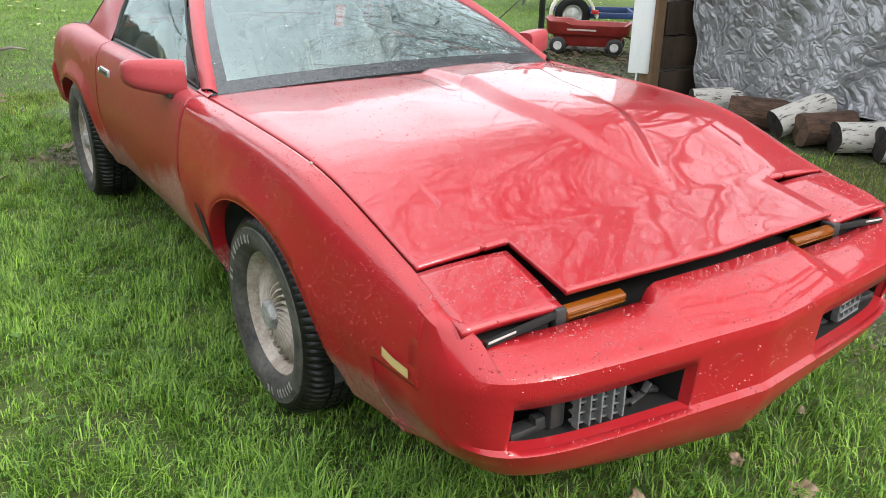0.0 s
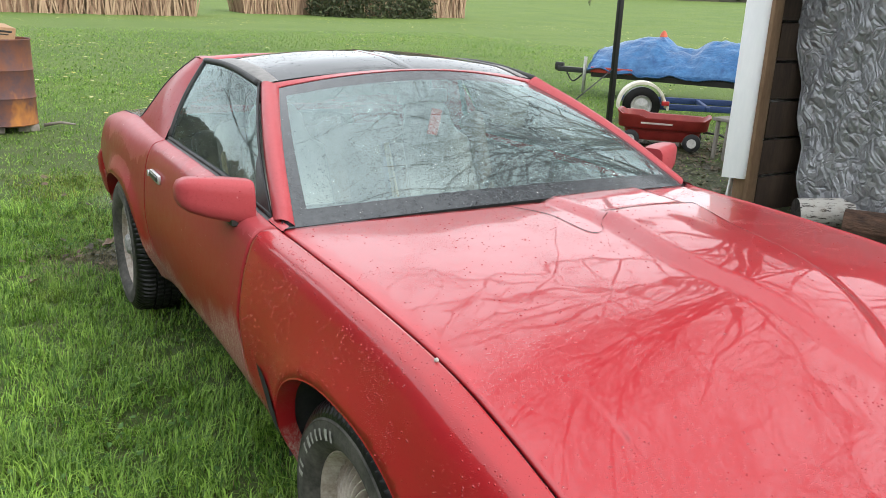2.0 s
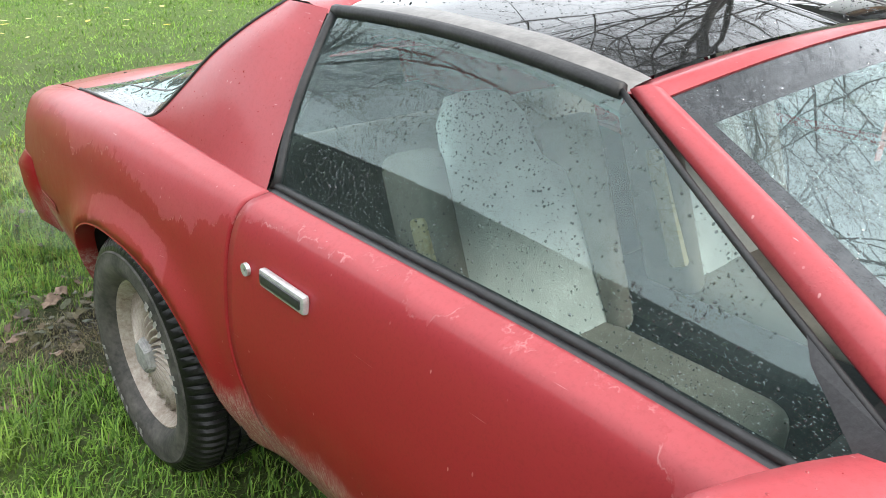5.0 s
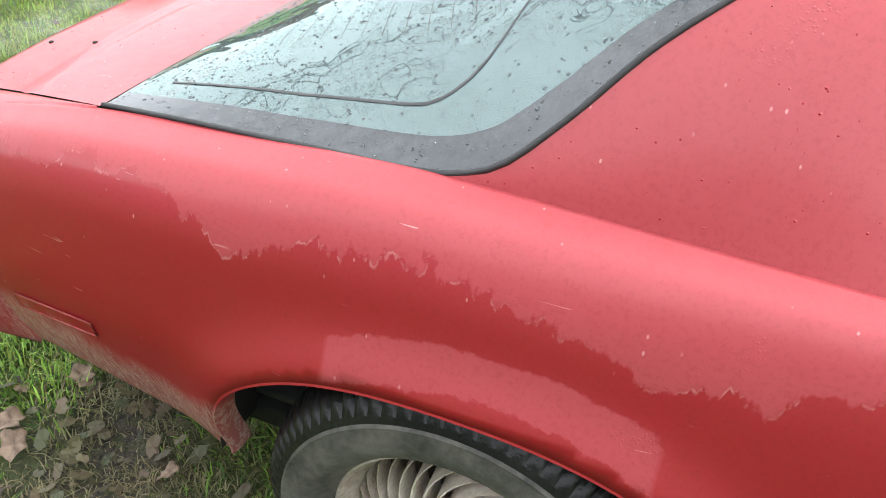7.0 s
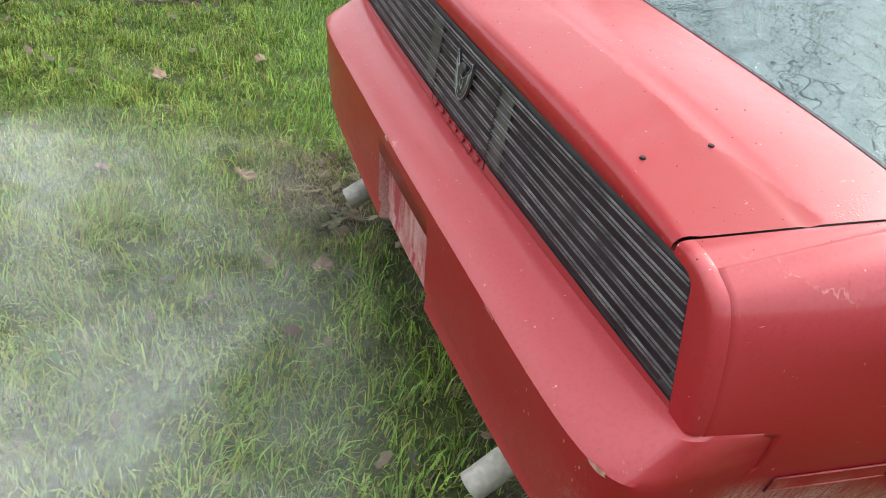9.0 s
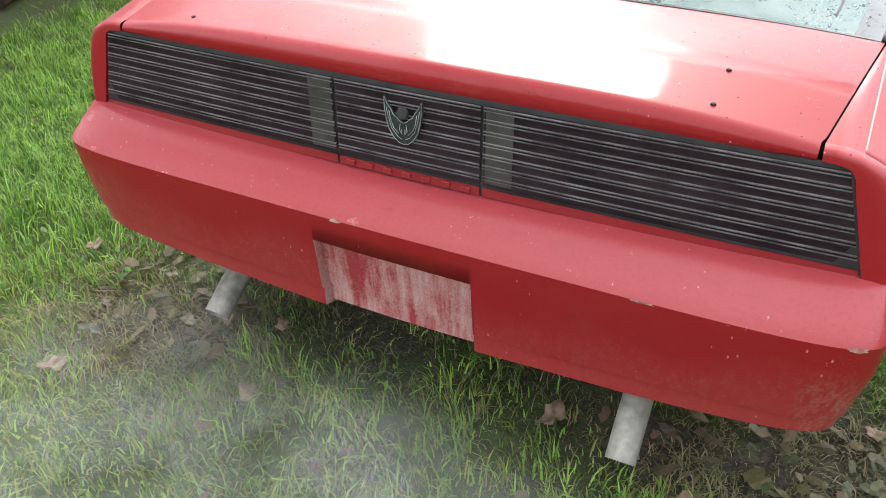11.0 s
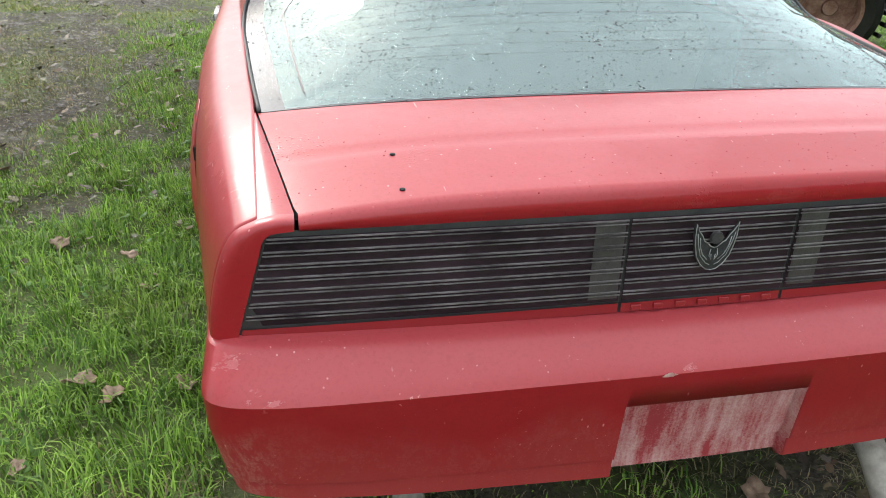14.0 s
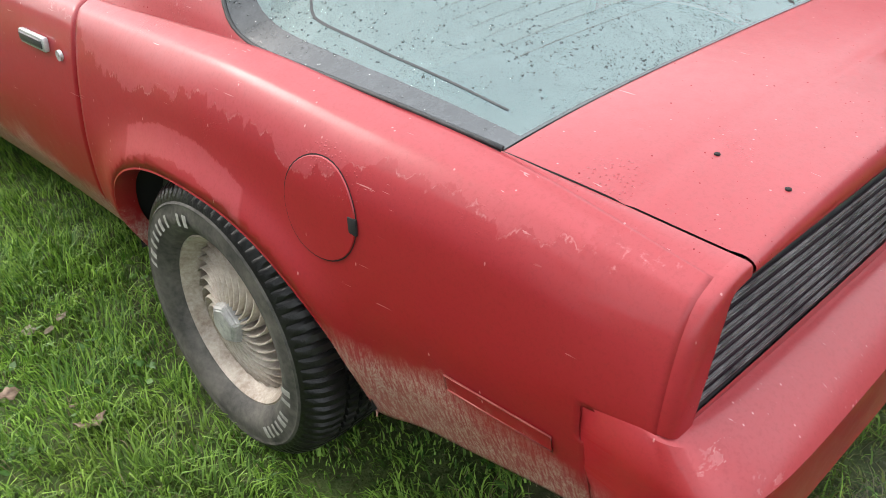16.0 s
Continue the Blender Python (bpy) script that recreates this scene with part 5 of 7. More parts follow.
part("roof", at_shed(box(3.3, 5.3, .09, (5.05, .4, 2.18), .01, rot=(0, 2, 0))), varied("roof_felt", (.05, .05, .05), (.09, .09, .09), 8, .9), shed)
# tarpaulin hanging over the front
TARP = mat("silver_tarpaulin", (.36, .37, .385), .40, .35)
_wr = tex_noise(TARP, coords(TARP), 3.0, 3)
_wv = nd(TARP, "VectorMath")
_wv.operation = "MULTIPLY_ADD"
_off = nd(TARP, "CombineXYZ")
ln(TARP, _wr, _off.inputs[1])
ln(TARP, _wr, _off.inputs[2])
ln(TARP, _off.outputs[0], _wv.inputs[0])
_wv.inputs[1].default_value = (0, .35, .25)
ln(TARP, coords(TARP, (.3, 1, .75)), _wv.inputs[2])
_facets = []
for _scale in (9.0, 21.0):
    _v = nd(TARP, "TexVoronoi", Scale=_scale)
    _v.feature = "DISTANCE_TO_EDGE"
    ln(TARP, _wv.outputs[0], _v.inputs["Vector"])
    _facets.append(ramp(TARP, _v.outputs["Distance"], 0, .35))
_h = arith(TARP, "ADD", _facets[0], arith(TARP, "MULTIPLY", _facets[1], .5))
bump(TARP, _h, .75, .022)
ln(TARP, blend(TARP, tex_noise(TARP, coords(TARP, (1, 3, 1)), 2.5, 5), (.25, .255, .268), (.40, .41, .425)), bsdf(TARP).inputs["Base Color"])
rows = []
for j in range(121):
    w = j / 120
    row = []
    for i in range(221):
        u = i / 220
        y = 2.71 - 4.4 * u - .34 * (1 - w) ** 1.2 * (1 - u)
        zb = .17 + .12 * max(0, u - .10) ** .7 - .05 * max(0, u - .36)
        z = zb + (2.12 - zb) * w
        sweep = u * 1.5 + (1 - w) * .55
        fold = .035 * math.sin(17 * u + 1.2 * math.sin(3 * w)) + .05 * math.sin(19 * sweep) * min(1, max(0, (u - .12) / .15)) + .025 * math.sin(43 * sweep + 1)
        fold += .05 * (.3 - abs(noise.noise((u * 16, w * 5, 6)))) + .016 * (.3 - abs(noise.noise((u * 44, w * 22, 9)))) + .006 * (.3 - abs(noise.noise((u * 90, w * 40, 2))))
        x = 3.98 - .03 * (1 - w) ** 2 - .10 * w + fold * (.8 + .2 * w) - .22 * max(0, u - .42) * (1 - w)
        row.append((x, y, z))
    rows.append(row)
tarp = thick(part("tarpaulin", tidy(sheet(rows)), TARP, None, sharp=2), .003)
tagged(tarp, "crumpled silver-grey tarpaulin hung across the shed front", "tarpaulin")
HEM = varied("tarpaulin_hem", (.20, .205, .215), (.32, .33, .34), 20, .5, .2)
part("hem", tube([r_[0] for r_ in rows], .008, 6), HEM, tarp, "folded side hem")
part("hem", tube(rows[0], .008, 6), HEM, tarp, "folded bottom hem")

# logs
BIRCH = mat("birch_bark", (.55, .52, .47), .75)
_co = coords(BIRCH)
_n1, _n2 = tex_noise(BIRCH, coords(BIRCH, (10, 40, 40)), 1, 5, .7), tex_noise(BIRCH, _co, 9, 5)
_c = blend(BIRCH, ramp(BIRCH, _n1, .53, .60), (.50, .475, .43), (.05, .04, .033))
ln(BIRCH, blend(BIRCH, arith(BIRCH, "MULTIPLY", ramp(BIRCH, _n2, .58, .75), .5), _c, (.22, .15, .10)), bsdf(BIRCH).inputs["Base Color"])
bump(BIRCH, _n1, .5, .006)
BARK = varied("dark_bark", (.03, .018, .012), (.13, .07, .045), 22, .9, fine=60, strength=.9, distance=.02, stretch=(.35, 1, 1))
CUT = varied("dark_cut_end", (.006, .005, .004), (.03, .022, .017), 14, .9, fine=70, strength=.5, distance=.01)
BROWN_END = varied("brown_cut_end", (.04, .022, .014), (.13, .075, .045), 10, .8, fine=60)


def log(a, b, r, bark, end, label, group="firewood logs"):
    a, b = Vector(a), Vector(b)
    L = (b - a).length
    t = thing("log", label, "log", group)
    n, m_ = 26, 14
    rows = []
    for j in range(m_ + 1):
        x = L * j / m_
        rows.append([(x, (r * (1 + .10 * noise.noise((math.cos(2 * math.pi * k / n) * 1.2, math.sin(2 * math.pi * k / n) * 1.2, x * 2 + a.x * 7)) + .03 * noise.noise((k * .9, x * 14, a.y)))) * math.cos(2 * math.pi * k / n), r * (1 + .10 * noise.noise((math.cos(2 * math.pi * k / n) * 1.2, math.sin(2 * math.pi * k / n) * 1.2, x * 2 + a.x * 7))) * math.sin(2 * math.pi * k / n)) for k in range(n)])
    part("bark", tidy(sheet(rows, close=True)), bark, t)
    for row, s in ((rows[0], -1), (rows[-1], 1)):
        bm = bmesh.new()
        x = row[0][0]
        c = bm.verts.new((x + s * .004, 0, 0))
        o_ = [bm.verts.new(p) for p in row]
        i_ = [bm.verts.new((x + s * .006 * ((k % 3) - 1), p[1] * .55, p[2] * .55)) for k, p in enumerate(row)]
        for k in range(n):
            q = (k + 1) % n
            bm.faces.new((o_[k], o_[q], i_[q], i_[k]))
            bm.faces.new((i_[k], i_[q], c))
        part("cut_end", tidy(bm), end, t)
    d = (b - a).normalized()
    t.matrix_basis = Matrix.Translation(a) @ d.to_track_quat("X", "Z").to_matrix().to_4x4()
    return t


log((3.70, 2.20, .115), (4.02, 1.98, .135), .105, BIRCH, CUT, "white birch log with a blackened end, lying by the tarpaulin")
log((3.74, 1.84, .11), (3.98, 1.40, .12), .115, BARK, CUT, "dark rough-barked log lying under the tarpaulin")
log((3.60, 1.33, .115), (3.97, 1.17, .27), .105, BIRCH, CUT, "white birch log with a blackened end, pointing out of the pile")
log((3.60, 1.12, .12), (3.93, .94, .15), .115, BARK, BROWN_END, "short dark log showing its brown sawn end")
log((3.64, .88, .115), (3.99, .66, .12), .11, BIRCH, CUT, "pale birch log with a dark end")
log((3.72, .60, .12), (4.02, .34, .13), .12, BIRCH, CUT, "pale birch log with peeling bark")
log((3.86, .20, .12), (4.4, .10, .13), .12, BARK, CUT, "dark rough-barked log half under the tarpaulin")

# red plastic wagon
WAGON_RED = varied("faded_red_plastic", (.20, .014, .012), (.29, .028, .022), 6, .45, fine=60, strength=.1)
wagon = thing("toy_wagon", "faded red plastic pull-along wagon on bare soil", "wagon")
rows = []
for z, l, w in ((.09, .37, .17), (.11, .39, .185), (.215, .42, .20), (.222, .475, .238), (.232, .485, .247), (.335, .495, .252), (.36, .51, .264), (.372, .508, .262), (.366, .48, .235), (.31, .45, .21), (.21, .40, .18), (.20, .3, .15)):
    ring = []
    for k in range(40):
        a = 2 * math.pi * k / 40
        c, s = math.cos(a), math.sin(a)
        kk = (abs(c) ** 5 + abs(s) ** 5) ** -.2
        dip = -.030 if (z > .3 and -.35 < c < .75) else 0
        ring.append((l * c * kk, w * s * kk, z + dip + (.03 if z > .3 and c < -.8 else 0)))
    rows.append(ring)
bm = sheet(rows, close=True)
bm.faces.new([bm.verts.new(p) for p in rows[0]][::-1])
bm.faces.new([bm.verts.new(p) for p in rows[-1]])
part("tub", tidy(bm), WAGON_RED, wagon, sharp=.8)
part("name_strip", box(.34, .004, .020, (-.06, -.2515, .285), .001), varied("worn_pale_print", (.5, .4, .35), (.62, .52, .46), 20, .6), wagon, "worn pale printed strip")
for x in (-.33, .33):
    for s in (-1, 1):
        wh = part("wheel", spin([(-.03, .03), (-.03, .085), (-.022, .098), (.022, .098), (.03, .085), (.03, .03)], 28), RUBBER, wagon)
        wh.matrix_basis = pose(x, s * .22, .098, 0, 0, 90)
        c = part("wheel_disc", spin([(-.032, .001), (-.032, .05), (0, .052), (.032, .05), (.032, .001)], 24), varied("white_plastic", (.5, .48, .45), (.66, .64, .6), 20, .5), wh, "white plastic wheel disc")
part("handle", tube([(.44, 0, .2), (.62, .02, .18), (.9, .05, .06)], .012), RUBBER, wagon)
wagon.matrix_basis = pose(5.28, 5.16, 0, 0, 0, -48)

# small low trailer behind it, with a white mudguard and a blue frame
BLUE = varied("dark_blue_paint", (.015, .03, .10), (.03, .06, .17), 8, .45, .2)
CREAM = varied("cream_paint", (.60, .56, .45), (.72, .69, .60), 8, .45)
low = thing("small_trailer", "low boat trailer with a cream mudguard and dark blue frame", "trailer", at=(0, 0, 0))
part("tyre", spin([(-.07, .14), (-.075, .2), (-.06, .245), (.06, .245), (.075, .2), (.07, .14)], 40), TYRE, low).matrix_basis = pose(0, 0, .245, 0, 0, 90)
part("rim", spin([(-.05, .145), (-.06, .13), (-.03, .1), (-.04, .04), (-.05, .001)], 32), STEEL, low).matrix_basis = pose(0, 0, .245, 0, 0, 90)
rows = []
for i in range(21):
    a = math.radians(-8 + 196 * i / 20)
    rows.append([((.315 - d) * math.cos(a) + (.04 if i < 2 else 0), y, .25 + (.315 - d) * math.sin(a)) for y, d in ((-.12, .035), (-.12, .004), (-.11, 0), (.11, 0), (.12, .004), (.12, .035))])
part("mudguard", tidy(sheet(rows)), CREAM, low, "cream-painted mudguard")
part("tail_lamp", box(.10, .03, .055, (.30, -.13, .30), .006), mat("trailer_lens", (.42, .02, .02), .3, coat=.4), low, "red tail lamp")
for y in (.25, 1.1):
    part("frame_rail", box(2.4, .05, .08, (1.0, y - .05, .22), .006, rot=(0, 0, 0)), BLUE, low)
part("cross_member", box(.05, .95, .06, (.9, .62, .22), .006), BLUE, low)
part("axle", box(.05, 1.2, .05, (0, .6, .25), .006), BLUE, low)
low.matrix_basis = pose(6.3, 6.6, 0, 0, 0, -38)
# splitting block
block = thing("wooden_stool", "grey weathered wooden stool beside the wagon", "stool", at=(5.42, 4.35, 0))
GREYWOOD = varied("grey_weathered_wood", (.16, .14, .12), (.3, .27, .24), 12, .85, fine=60, stretch=(1, 1, .3))
part("seat", box(.30, .22, .035, (0, 0, .42), .006), GREYWOOD, block)
for x in (-.11, .11):
    for y in (-.07, .07):
        part("leg", box(.035, .035, .41, (x, y, .205), .004, rot=(0, x * -20, 0)), GREYWOOD, block)
# black stake with a guy line
stake = thing("stake", "thin black metal pole with a guy line", "pole", at=(5.5, 6.3, 0))
part("pole", box(.06, .06, 2.6, (0, 0, 1.3), .006), mat("black_metal", (.015, .015, .016), .4, .3), stake)
part("guy_line", tube([(-.03, 0, .75), (-.9, .25, .0)], .008, 6), TRIM, stake)

# trailer under a blue tarpaulin
BLUETARP = varied("blue_tarpaulin", (.012, .075, .21), (.055, .19, .41), 7, .30, fine=24, strength=.8, distance=.02)
tr = thing("flat_trailer", "flat utility trailer standing on the lawn", "trailer")
part("bed", box(3.0, 1.5, .10, (1.5, 0, .40), .01), mat("dark_trailer_steel", (.03, .028, .027), .6, .3), tr)
part("red_rail", box(.7, .03, .09, (.35, -.76, .47), .006), varied("red_rail_paint", (.35, .03, .02), (.45, .05, .04), 8, .5), tr)
part("tongue", box(.9, .10, .09, (-.42, 0, .38), .008), TRIM, tr)
part("coupler", box(.16, .08, .14, (-.85, 0, .42), .02), RUBBER, tr)
part("jack", tube([(-.35, -.08, .02), (-.35, -.08, .62)], .03, 10), STEEL, tr)
part("chain", tube(curve([(-.75, .05, .36), (-.6, .05, .18), (-.4, .05, .34)], 10), .014, 6), RUBBER, tr)
for s in (-1, 1):
    part("wheel", spin([(-.08, .001), (-.08, .16), (-.085, .25), (-.06, .30), (.06, .30), (.085, .25), (.08, .16), (.08, .001)], 36), RUBBER, tr).matrix_basis = pose(2.62, s * .78, .30, 0, 0, 90)
    part("wheel_rim", spin([(-.092, .001), (-.092, .06), (-.088, .13), (-.09, .16), (.09, .16), (.088, .13), (.092, .06), (.092, .001)], 28), CREAM, tr, "cream steel wheel rim").matrix_basis = pose(2.62, s * .78, .30, 0, 0, 90)
tr.matrix_basis = pose(8.2, 9.5, 0, 0, 0, -60)
RIDGE = [(0, .34), (.24, .60), (.36, .66), (.46, .46), (.56, .44), (.68, .64), (.84, .62), (1, .26)]
rows = []
for j in range(41):
    v = -1 + 2 * j / 40
    row = []
    for i in range(61):
        u = i / 60
        hump = ip(RIDGE, u) + .05 * (.25 - abs(noise.noise((u * 11, v * 2.5 + u * 4, 3))))
        side = abs(v)
        z = .50 + .80 * hump * (1 - side**1.9) + .07 * (.25 - abs(noise.noise((u * 8 + v * 3, v * 5 - u * 3, 1)))) - (.10 * noise.noise((u * 7, v, 4)) + .06) * max(0, side - .85) / .15
        row.append((-.05 + 2.75 * u + .03 * noise.noise((v * 6, u * 4, 2)), v * .80 + .03 * noise.noise((u * 12, v * 3, 8)), z))
    rows.append(row)
bt = part("blue_tarpaulin", tidy(sheet(rows)), BLUETARP, None, sharp=2)
bt.matrix_basis = pose(8.2, 9.5, 0, 0, 0, -60)
TARP_HEM = varied("blue_tarpaulin_hem", (.010, .055, .15), (.03, .11, .26), 10, .4)
for edge_ in (rows[0], rows[-1], [r_[0] for r_ in rows], [r_[-1] for r_ in rows]):
    part("hem", tube([Vector(p) for p in edge_], .012, 6), TARP_HEM, bt, "darker folded hem")
tagged(thick(bt, .004), "rumpled blue tarpaulin over a loaded trailer", "tarpaulin")
can = part("red_cap", spin([(0, .065), (.05, .055), (.10, .022), (.105, .001)], 20, "z"), varied("orange_red_plastic", (.55, .09, .04), (.62, .13, .06), 8, .5))
can.matrix_basis = pose(8.67, 8.69, 1.02)
tagged(can, "orange-red plastic cap on the blue tarpaulin", "cap")

# red garden tractor parked behind the car
def garden_tractor():
    t = thing("garden_tractor", "red garden tractor with big black rear tyres on the lawn", "tractor")
    body_red = varied("tractor_red", (.32, .012, .014), (.42, .03, .03), 6, .4, coat=.4)
    rust = varied("rusty_rim", (.10, .035, .02), (.24, .15, .11), 14, .6, .2)
    for y in (-.42, .42):
        w = part("rear_wheel", spin([(-.13, .22), (-.14, .30), (-.11, .345), (-.05, .355), (.05, .355), (.11, .345), (.14, .30), (.13, .22)], 56), TYRE, t, "big black ribbed tyre")
        w.matrix_basis = pose(0, y, .355, 0, 0, 90)
        part("rim", spin([(-.135, .225), (-.12, .20), (-.03, .18), (-.02, .06), (-.05, .05), (-.05, .001)], 40), rust, w, "rusty wheel rim").matrix_basis = pose(0, 0, 0, 0, 0, 0 if y > 0 else 0)
        part("rim", spin([(.135, .225), (.12, .20), (.03, .18), (.02, .06), (.05, .05), (.05, .001)], 40), rust, w, "rusty wheel rim")
        for k in range(28):
            a = 2 * math.pi * k / 28
            part("lug", box(.25, .03, .022, (0, .358 * math.cos(a), .358 * math.sin(a)), .004, 1, (math.degrees(a) - 90, 0, 18)), TYRE, w)
        part("rear_fender", box(.62, .26, .06, (.02, y * .98, .74), .025, 3), body_red, t)
        f = part("front_wheel", spin([(-.09, .08), (-.09, .17), (-.06, .20), (.06, .20), (.09, .17), (.09, .08)], 40), TYRE, t)
        f.matrix_basis = pose(1.25, y * .9, .20, 0, 0, 90)
        part("front_rim", spin([(-.085, .11), (-.05, .09), (-.04, .001), (.04, .001), (.05, .09), (.085, .11)], 24), rust, f)
    part("hood", box(.80, .50, .46, (1.0, 0, .72), .07, 3), body_red, t, "red engine hood")
    part("grille", box(.02, .34, .30, (1.41, 0, .70), .01), DARK, t)
    part("engine_bay", box(.66, .512, .24, (1.0, 0, .66), .01), DARK, t, "dark open side of the engine bay")
    part("frame", box(1.5, .34, .14, (.7, 0, .36), .02), TRIM, t)
    part("dash", box(.14, .44, .36, (.52, 0, .82), .04), body_red, t)
    part("seat", box(.36, .42, .10, (.02, 0, .88), .04, 3), RUBBER, t, "black seat")
    part("seat_back", box(.08, .42, .34, (-.18, 0, 1.06), .035, 3, (0, -12, 0)), RUBBER, t)
    part("steering_column", tube([(.5, 0, .95), (.36, 0, 1.14)], .02, 10), TRIM, t)
    ring = [(.35 + .10 * math.cos(a), .17 * math.sin(a), 1.14 + .09 * math.cos(a)) for a in [2 * math.pi * k / 24 for k in range(25)]]
    part("steering_wheel", tube(ring, .014, 8), RUBBER, t)
    t.matrix_basis = pose(-3.55, -1.07, 0, 0, 0, 146)


garden_tractor()

# rusty drum with a cardboard box in it
RUST = mat("rusty_drum", (.16, .07, .05), .75)
_co = coords(RUST)
_n = tex_noise(RUST, _co, 3.2, 6, .65)
_c = ramp(RUST, _n, .38, .62, (.10, .055, .06), (.21, .075, .035))
_c = blend(RUST, ramp(RUST, tex_noise(RUST, coords(RUST, (1, 1, .6)), 2.6, 4), .55, .66), _c, (.45, .18, .04))
ln(RUST, _c, bsdf(RUST).inputs["Base Color"])
bump(RUST, tex_noise(RUST, _co, 60, 4), .4, .004)
drum = thing("steel_drum", "rusty steel burn drum standing on wooden blocks", "drum", at=(-1.10, 8.2, 0))
prof = [(.07, .001), (.07, .285), (.08, .292), (.09, .287), (.34, .287), (.355, .297), (.37, .287), (.62, .287), (.635, .297), (.65, .287), (.925, .287), (.935, .295), (.945, .29), (.94, .28), (.5, .278), (.5, .001)]
part("shell", spin(prof, 48, "z"), RUST, drum)
for x, y in ((-.15, -.15), (.18, -.1), (0, .18)):
    part("block", box(.2, .12, .07, (x, y, .035), .005), GREYWOOD, drum)
carton = part("carton", box(.34, .26, .30, (0, 0, 0), .004), varied("brown_cardboard", (.34, .20, .11), (.44, .28, .16), 10, .8))
carton.matrix_basis = pose(-1.16, 8.18, .93, 8, 6, 20)
tagged(carton, "torn brown cardboard carton stuffed into the drum", "carton")
part("printing", box(.16, .002, .02, (.05, -.132, .11), .0005, 1), TRIM, carton)
part("printing", box(.10, .002, .012, (.05, -.132, .08), .0005, 1), TRIM, carton)
st = part("branch_scrap", tube([(-.76, 8.25, .03), (-.6, 8.2, .06), (-.45, 8.22, .03)], .02, 8, taper=.5), GREYWOOD)
tagged(st, "grey scrap of branch on the grass", "branch")

# ---------------------------------------------------------------- far edge of the lawn



def reeds(name, x0, x1, y, depth, n, h, material, label, category, seed):
    rng_ = np.random.default_rng(seed)
    vs_, fs_ = [], []
    for _ in range(n):
        x, yy = rng_.uniform(x0, x1), y + depth * rng_.random()
        hh, a = h * (.6 + .5 * rng_.random()), rng_.uniform(-.35, .35)
        w, b = .02 + .03 * rng_.random(), len(vs_)
        vs_ += [(x - w, yy, 0), (x + w, yy, 0), (x + a * hh * .5 + w * .7, yy, hh * .6), (x + a * hh * .5 - w * .7, yy, hh * .6), (x + a * hh * 1.3, yy - .1, hh)]
        fs_ += [(b, b + 1, b + 2, b + 3), (b + 3, b + 2, b + 4)]
    me = bpy.data.meshes.new(name)
    me.from_pydata(vs_, [], fs_)
    me.materials.append(material)
    return tagged(new(name, me), label, category, kind="stuff")


def island_mat(name, a, b, rough=.8):
    m = mat(name, a, rough)
    g = nd(m, "NewGeometry")
    ln(m, ramp(m, g.outputs["Random Per Island"], 0, 1, a, b), bsdf(m).inputs["Base Color"])
    return m


STRAW = island_mat("dead_reed", (.20, .11, .07), (.46, .33, .22))
reeds("reeds", -6, 9.4, 41.6, 2.5, 6000, 2.6, STRAW, "tall dead straw-coloured reeds", "reeds", 21)
reeds("reeds", 13.2, 28, 46.0, 3.0, 5200, 2.8, STRAW, "tall dead straw-coloured reeds", "reeds", 22)
bm_v, bm_f = [], []
rng_ = np.random.default_rng(23)
for _ in range(7000):
    a, r = rng_.random() * 6.28, rng_.random() ** .33
    x, y, z = 21 + 4.2 * r * math.cos(a), 45.5 + 2 * r * math.sin(a), 2.2 * rng_.random() * (1.25 - r * .5)
    b = len(bm_v)
    s = .16 + .2 * rng_.random()
    d = rng_.normal(size=3)
    e = rng_.normal(size=3)
    d, e = d / np.linalg.norm(d) * s, e / np.linalg.norm(e) * s * .5
    bm_v += [(x, y, z), (x + d[0], y + d[1], z + d[2] - .05), (x + e[0], y + e[1], z + e[2])]
    bm_f.append((b, b + 1, b + 2))
me = bpy.data.meshes.new("bush")
me.from_pydata(bm_v, [], bm_f)
me.materials.append(island_mat("dark_evergreen", (.02, .03, .014), (.075, .09, .035)))
tagged(new("bush", me), "dark evergreen bush among the dead reeds", "bush", kind="stuff")


# ---------------------------------------------------------------- trees
TWIG = varied("wet_bark", (.03, .024, .02), (.075, .062, .052), 12, .8, fine=60, stretch=(1, 1, .3))


